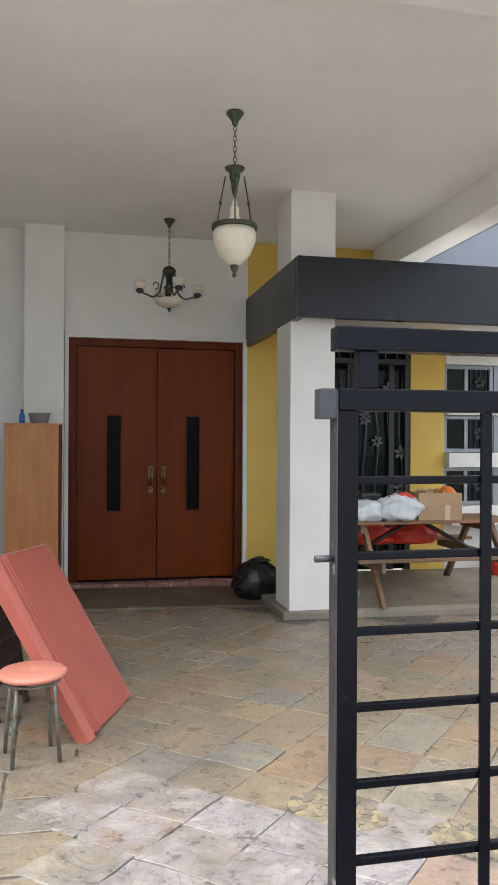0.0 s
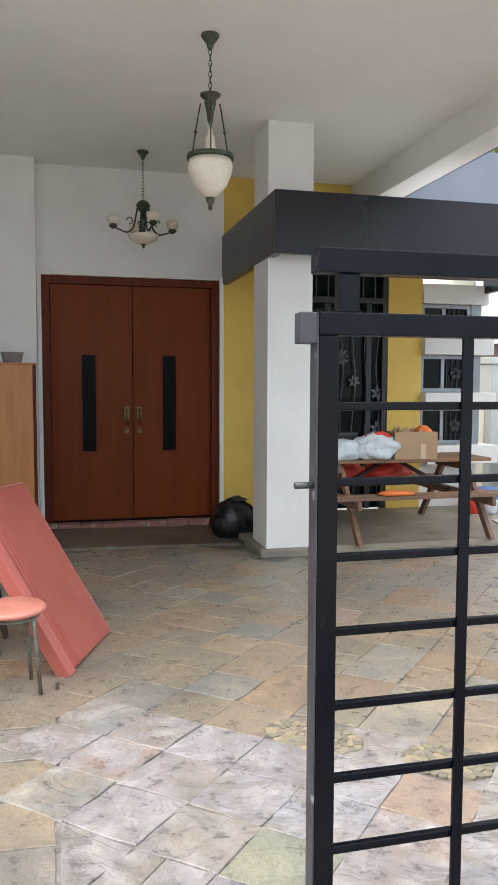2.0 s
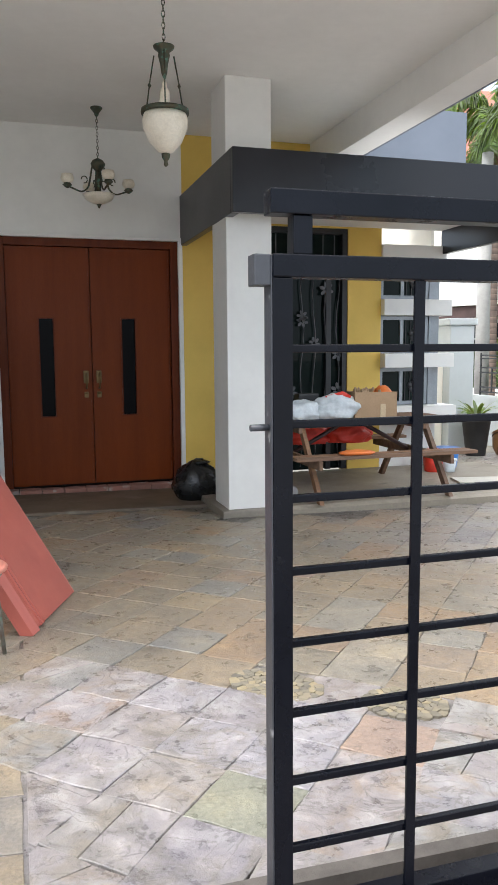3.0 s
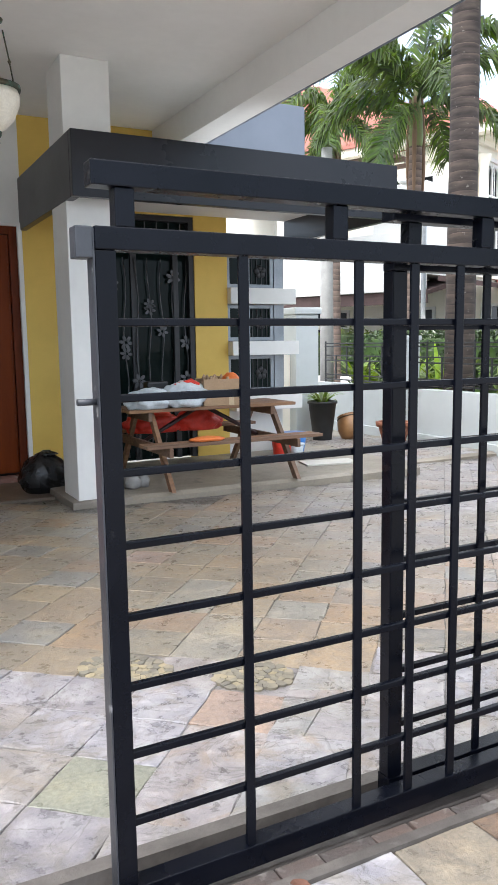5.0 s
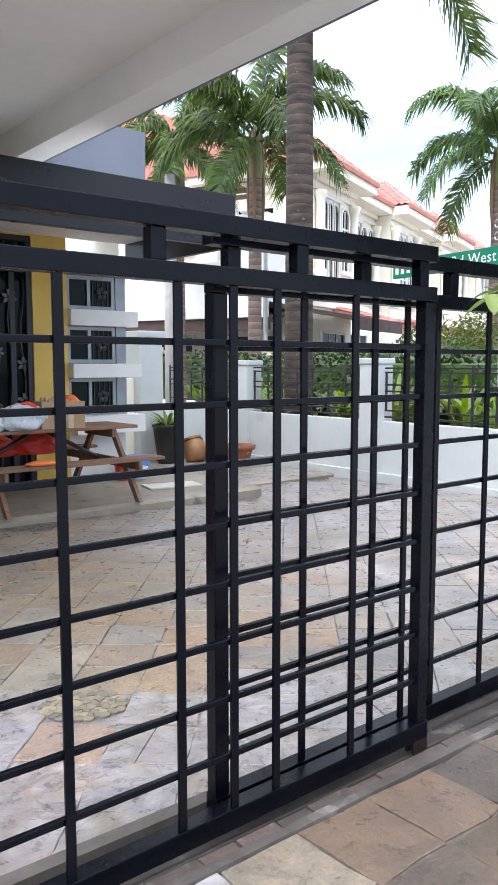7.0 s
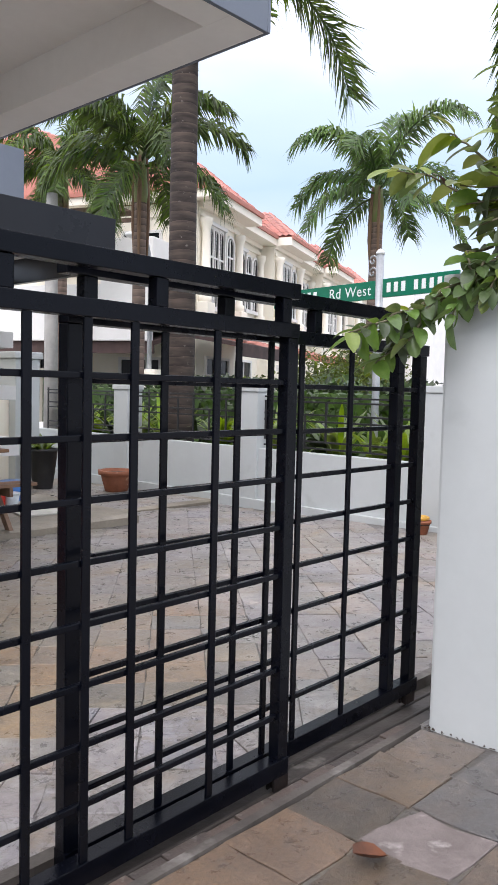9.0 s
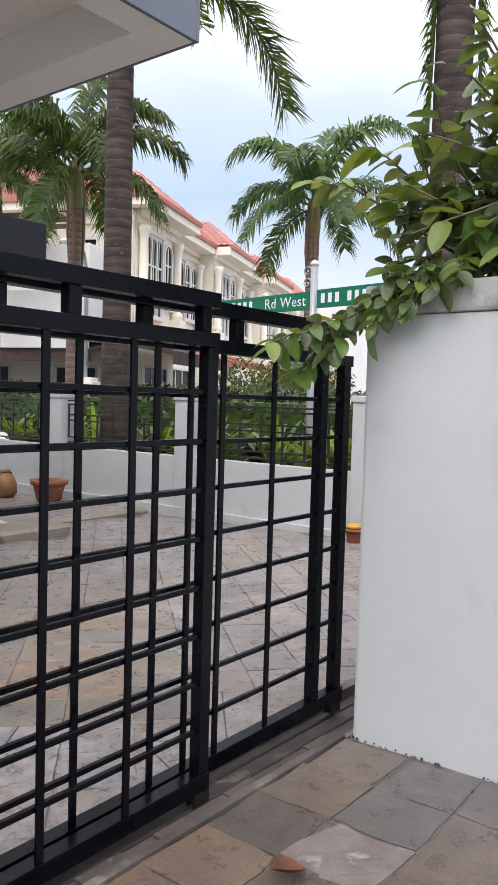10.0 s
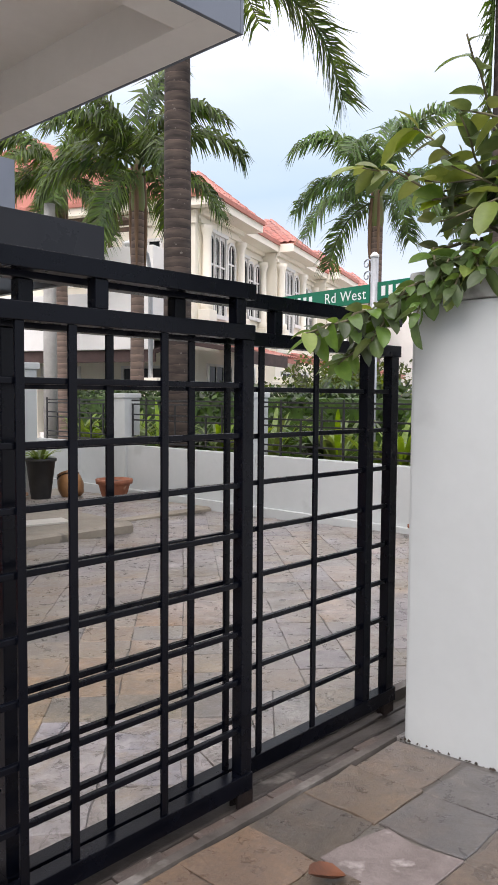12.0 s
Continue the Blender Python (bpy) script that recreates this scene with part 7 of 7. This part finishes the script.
def stone_outline(w, h, rough):
    """A hand-split rectangle: wavering sides and knocked corners."""
    pts = []
    sides = (((0, 0), (w, 0)), ((w, 0), (w, h)), ((w, h), (0, h)), ((0, h), (0, 0)))
    for (ax, ay), (bx, by) in sides:
        k = 3 if max(w, h) < 0.4 else 4
        for i in range(k):
            u = i / k + (rnd.uniform(-0.05, 0.05) if i else 0)
            j = rough * (0.55 if i else 1.0)
            pts.append((ax + (bx - ax) * u + rnd.uniform(-j, j) - w / 2, ay + (by - ay) * u + rnd.uniform(-j, j) - h / 2))
    return pts


def stone_into(bm, poly, m=None):
    lo = [bm.verts.new((x, y, -0.03)) for x, y in poly]
    mid = [bm.verts.new((x, y, -0.0025)) for x, y in poly]
    top = [bm.verts.new((x * 0.982, y * 0.982, rnd.uniform(-0.0015, 0.0015))) for x, y in poly]
    n = len(poly)
    for a, b in ((lo, mid), (mid, top)):
        for i in range(n):
            bm.faces.new((a[i], a[(i + 1) % n], b[(i + 1) % n], b[i]))
    bm.faces.new(top)
    if m is not None:
        bmesh.ops.transform(bm, matrix=m, verts=lo + mid + top)


def stone_mesh(w, h, rough, mt="slate"):
    bm = B()
    stone_into(bm, stone_outline(w, h, rough))
    me = bpy.data.meshes.new("paving_stone")
    bm.to_mesh(me)
    bm.free()
    me.materials.append(M[mt])
    return me


GAP = 0.005
SQUARE = [stone_mesh(TILE - GAP, TILE - GAP, 0.008) for _ in range(12)]
LONG = [stone_mesh(2 * TILE - GAP, TILE - GAP, 0.007) for _ in range(6)]
PW, PH = 0.304, 0.318
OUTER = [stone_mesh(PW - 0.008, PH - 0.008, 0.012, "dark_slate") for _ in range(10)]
SLOPE = Matrix.Rotation(math.atan(0.0269), 4, "X").inverted() @ Matrix.Rotation(math.atan(0.014), 4, "Y")


def clipped(poly, axis, value, keep_above):
    """The part of a polygon on one side of a straight cut."""
    out = []
    for (p, q) in zip(poly, poly[1:] + poly[:1]):
        a, b = ((p[axis] - value), (q[axis] - value)) if keep_above else ((value - p[axis]), (value - q[axis]))
        if a >= 0:
            out.append(p)
        if a * b < 0:
            u = a / (a - b)
            out.append((p[0] + (q[0] - p[0]) * u, p[1] + (q[1] - p[1]) * u))
    return out


def cut_stone(x, y, a, w, z):
    """A diagonal stone cut straight along the gate channel and the strip by the wall."""
    c, s = math.cos(radians(a)), math.sin(radians(a))
    poly = [(x + p * c - q * s, y + p * s + q * c) for p, q in stone_outline(w * TILE - GAP, TILE - GAP, 0.010)]
    poly = clipped(poly, 1, 0.224, True)
    if x > STRIP:
        poly = clipped(poly, 0, STRIP + 0.004, True) if poly else poly
    if len(poly) < 3:
        return None
    mx, my = sum(p[0] for p in poly) / len(poly), sum(p[1] for p in poly) / len(poly)
    poly = [(p[0] - mx, p[1] - my) for p in poly]
    if max(max(abs(p[0]), abs(p[1])) for p in poly) < 0.05:
        return None
    bm = B()
    stone_into(bm, poly)
    me = bpy.data.meshes.new("paving_stone")
    bm.to_mesh(me)
    bm.free()
    me.materials.append(M["slate"])
    ob = new("paving_stone", me)
    ob.parent, ob.matrix_basis = driveway, pose(mx, my, gz(mx, my) + z) @ SLOPE
    return ob


def halved(poly, point, normal):
    """The part of a polygon on the near side of a straight line."""
    out = []
    for p, q in zip(poly, poly[1:] + poly[:1]):
        a = (point[0] - p[0]) * normal[0] + (point[1] - p[1]) * normal[1]
        b = (point[0] - q[0]) * normal[0] + (point[1] - q[1]) * normal[1]
        if a >= 0:
            out.append(p)
        if a * b < 0:
            u = a / (a - b)
            out.append((p[0] + (q[0] - p[0]) * u, p[1] + (q[1] - p[1]) * u))
    return out


def crazy_cells(sites, reach, gap, wave):
    """Irregular stones round scattered sites: each keeps what lies nearer to it than to its neighbours, with wavering broken edges."""
    stones = []
    for i, (x, y) in enumerate(sites):
        poly = [(x + reach * math.cos(t), y + reach * math.sin(t)) for t in (2 * math.pi * k / 9 + i for k in range(9))]
        for j, (a, b) in enumerate(sites):
            d = math.hypot(a - x, b - y)
            if j != i and d < 2 * reach:
                n = ((a - x) / d, (b - y) / d)
                poly = halved(poly, (x + n[0] * (d / 2 - gap), y + n[1] * (d / 2 - gap)), n)
        if len(poly) < 3:
            continue
        fine = []
        for p, q in zip(poly, poly[1:] + poly[:1]):
            k = max(1, int(math.hypot(q[0] - p[0], q[1] - p[1]) / (wave * 7)))
            for m in range(k):
                u = m / k
                w = wave * (0.5 if m == 0 else 1.0)
                fine.append((p[0] + (q[0] - p[0]) * u + rnd.uniform(-w, w), p[1] + (q[1] - p[1]) * u + rnd.uniform(-w, w)))
        stones.append((x, y, fine))
    return stones


WORN_EDGE = ((-0.60, 1.90), (-0.39, 2.12), (-0.08, 2.02), (0.34, 1.50), (0.72, 1.36), (1.20, 1.34), (1.60, 1.05), (2.0, 0.72), (2.6, 0.5))


def worn_edge_y(x):
    """How far into the yard the pale worn stones reach."""
    for (a, p), (b, q) in zip(WORN_EDGE, WORN_EDGE[1:]):
        if a <= x < b:
            return p + (q - p) * (x - a) / (b - a)
    return 0.0


RUBBLE = ((0.54, 1.47, 0.215, 0.13, -0.75), (1.0, 1.12, 0.17, 0.13, -0.6))
STRIP = -0.55


def covered(x, y):
    """Where the driveway has stones: inside and outside the gate, not under the terrace, the walls or the pillars."""
    if -0.20 < y < 0.02:
        return False
    if y > 5.30 and 1.28 < x < 5.75 or y > (6.12 if x > 3 else 6.0):
        return False
    if x > 7.58 or x < -2.5 or y < -2.8:
        return False
    if y < 0 and x > 2.60 and y > -0.98:
        return False
    return all((x - cx) ** 2 + (y - cy) ** 2 > 0.16 ** 2 for cx, cy, *_ in RUBBLE)


cells = []
turned = Matrix.Rotation(radians(48), 3, "Z")
taken = set()
for j in range(-18, 32):
    for i in range(-14, 32):
        if (i, j) in taken:
            continue
        long_one = rnd.random() < 0.12 and (i + 1, j) not in taken
        w = 2 if long_one else 1
        c = turned @ Vector(((i + w / 2 + 0.227) * TILE, (j + 0.926) * TILE, 0))
        if c.y < 0.02 or c.y > 7.4 or c.x < STRIP - 0.10 - 0.1 * (w - 1) and c.y < 3.2 or not covered(c.x, c.y):
            continue
        for q in range(w):
            taken.add((i + q, j))
        cells.append((c.x, c.y, 48.0, w))
for j in range(9):
    for i in range(6):
        cells.append((STRIP - 0.004 - (i + 0.5) * 0.325, 0.22 + (j + 0.5) * 0.325, 0.0, 1))
for j in range(9):
    for i in range(-11, 10):
        c = Vector((1.075 + (i + 0.5) * PW, -0.137 - (j + 0.5) * PH, 0))
        if c.y < -0.2 and covered(c.x, c.y):
            cells.append((c.x, c.y, 0.0, 1))
cells.sort(key=lambda q: (q[0] - 0.6) ** 2 + (q[1] - 0.7) ** 2)
# stones that stand out by their colour
ACCENTS = ((0.14, 0.62, "green_slate"), (0.76, 0.86, "rust_slate"), (0.48, 2.41, "blue_slate"), (0.70, 2.20, "blue_slate"), (0.99, 1.51, "silver_slate"), (0.50, 2.92, "tan_slate"), (1.38, 3.25, "rust_slate"), (1.55, 1.95, "tan_slate"),
           (1.23, -0.30, "umber_slate"), (1.53, -0.30, "umber_slate"), (2.14, -0.62, "grey_slate"), (0.92, -0.30, "pale_slate"), (0.62, -0.30, "pale_slate"), (0.92, -0.62, "pale_slate"))


def accent(x, y, default):
    near = [mt for a, b, mt in ACCENTS if abs(a - x) < 0.12 and abs(b - y) < 0.12]
    return near[0] if near else default


def loose_stone(poly, x, y, mt, z, tilt):
    """One stone of its own outline, laid in the driveway."""
    for axis, value, above in ((1, 0.224, True), (0, STRIP + 0.004, True)):
        if len(poly) > 2 and y > 0 and x > STRIP:
            poly = clipped(poly, axis, value, above)
    if len(poly) < 3:
        return
    mx, my = sum(p[0] for p in poly) / len(poly), sum(p[1] for p in poly) / len(poly)
    if max(max(abs(p[0] - mx), abs(p[1] - my)) for p in poly) < 0.05:
        return
    bm = B()
    stone_into(bm, [(p[0] - mx, p[1] - my) for p in poly])
    ob = part("paving_stone", bm, M[mt], driveway)
    ob.matrix_basis = pose(mx, my, gz(mx, my) + z) @ SLOPE @ pose(0, 0, 0, rnd.uniform(-tilt, tilt), rnd.uniform(-tilt, tilt), 0)


def placed_outline(x, y, a, w, h, rough):
    c, q = math.cos(radians(a)), math.sin(radians(a))
    return [(x + u * c - v * q, y + u * q + v * c) for u, v in stone_outline(w, h, rough)]


worn_cells = [q for q in cells if q[2] > 20 and STRIP - 0.1 < q[0] and 0.05 < q[1] < worn_edge_y(q[0]) - 0.04]
for x, y, a, w in worn_cells:
    poly = placed_outline(x, y, a, w * TILE - 0.004, TILE - 0.004, 0.011)
    mt = accent(x, y, "pale_slate")
    if rnd.random() < 0.22 and mt == "pale_slate":
        # broken in two along a slanting crack
        t = radians(a + rnd.choice((0, 90)) + rnd.uniform(-28, 28))
        nrm = (math.cos(t), math.sin(t))
        at = (x + rnd.uniform(-0.05, 0.05), y + rnd.uniform(-0.05, 0.05))
        loose_stone(halved(poly, (at[0] - nrm[0] * 0.002, at[1] - nrm[1] * 0.002), nrm), x, y, mt, rnd.uniform(0, 0.003), 0.35)
        loose_stone(halved(poly, (at[0] + nrm[0] * 0.002, at[1] + nrm[1] * 0.002), (-nrm[0], -nrm[1])), x, y, mt, rnd.uniform(0, 0.003), 0.35)
    else:
        loose_stone(poly, x, y, mt, rnd.uniform(0, 0.004), 0.4)
cells = [q for q in cells if q not in worn_cells]
rest = B()
for k, (x, y, a, w) in enumerate(cells):
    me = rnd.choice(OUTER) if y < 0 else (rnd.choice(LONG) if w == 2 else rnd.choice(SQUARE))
    if abs(x - 1.83) < 0.1 and abs(y + 0.61) < 0.1:
        loose_stone([(1.70, -0.44), (1.79, -0.445), (1.90, -0.475), (1.985, -0.50), (1.96, -0.62), (1.985, -0.775), (1.83, -0.77), (1.70, -0.755), (1.665, -0.60)], x, y, "cement_patch", 0.003, 0.2)
        continue
    special = accent(x, y, "")
    if special:
        loose_stone(placed_outline(x, y, a, (PW if y < 0 else w * TILE) - 0.006, (PH if y < 0 else TILE) - 0.006, 0.010), x, y, special, 0.0, 0.3)
        continue
    z = gz(x, y) + rnd.uniform(-0.002, 0.002)
    m = pose(x, y, z) @ SLOPE @ pose(0, 0, 0, rnd.uniform(-0.3, 0.3), rnd.uniform(-0.3, 0.3), a + rnd.choice((0, 180) if w == 2 else (0, 90, 180, 270)) + rnd.uniform(-0.8, 0.8))
    diagonal = a > 20
    if diagonal and (y < 0.224 + 0.24 * w or (y < 3.3 and x < STRIP + 0.24 * w)):
        cut_stone(x, y, a, w, rnd.uniform(-0.002, 0.002))
    elif k < 250:
        ob = new("paving_stone", me)
        ob.parent, ob.matrix_basis = driveway, m
    else:
        stone_into(rest, stone_outline(w * TILE - GAP, TILE - GAP, 0.006), pose(x, y, z) @ SLOPE @ pose(0, 0, 0, 0, 0, a + rnd.uniform(-0.8, 0.8)))
terrace_rest = B()
for j in range(13):
    for i in range(14):
        x, y = 5.66 + (i + 0.5) * 0.36 + (0.18 if j % 2 else 0), 6.36 + (j + 0.5) * 0.30
        if x < 7.6 and y < 9.5 and not (x < 6.9 and y > 9.3):
            stone_into(terrace_rest, stone_outline(0.352, 0.292, 0.012), pose(x, y, -0.272 - 0.0208 * (y - 6.32), -1.2, 0, rnd.uniform(-1.5, 1.5)))
tagged(part("far_stones", terrace_rest, M["far_slate"], porch_floor, "worn slate stones of the terrace"), kind="stuff")
tagged(part("far_stones", rest, M["far_slate"], driveway, "slate paving stones further into the yard"), kind="stuff")

gravel = B()
for cx, cy, rx, ry, turn in RUBBLE:
    c, q = math.cos(turn), math.sin(turn)
    rim = [(rx * math.cos(t) * rnd.uniform(0.85, 1.05), ry * math.sin(t) * rnd.uniform(0.85, 1.05)) for t in (2 * math.pi * i / 16 for i in range(16))]
    gravel.faces.new([gravel.verts.new((cx + x * c - y * q, cy + x * q + y * c, gz(cx, cy) + 0.0035)) for x, y in rim]).material_index = 1
    sites = []
    for k in range(1500):
        x, y = rx * rnd.uniform(-1, 1), ry * rnd.uniform(-1, 1)
        if (x / rx) ** 2 + (y / ry) ** 2 < 0.92 and all((x - a) ** 2 + (y - b) ** 2 > 0.024 ** 2 for a, b in sites):
            sites.append((x, y))
    for x, y, poly in crazy_cells(sites, 0.030, 0.0009, 0.003):
        h = rnd.uniform(0.005, 0.0095)
        put = [(cx + a * c - b * q, cy + a * q + b * c) for a, b in poly]
        lo = [gravel.verts.new((a, b, gz(cx, cy) - 0.005)) for a, b in put]
        hi = [gravel.verts.new((a, b, gz(cx, cy) + h + rnd.uniform(-0.001, 0.001))) for a, b in put]
        for k in range(len(put)):
            gravel.faces.new((lo[k], lo[(k + 1) % len(put)], hi[(k + 1) % len(put)], hi[k]))
        gravel.faces.new(hi)
tagged(part("gravel_patch", gravel, [M["pebble"], M["soil"]]), "cracked ochre rubble where paving stones are broken", "gravel", kind="stuff")
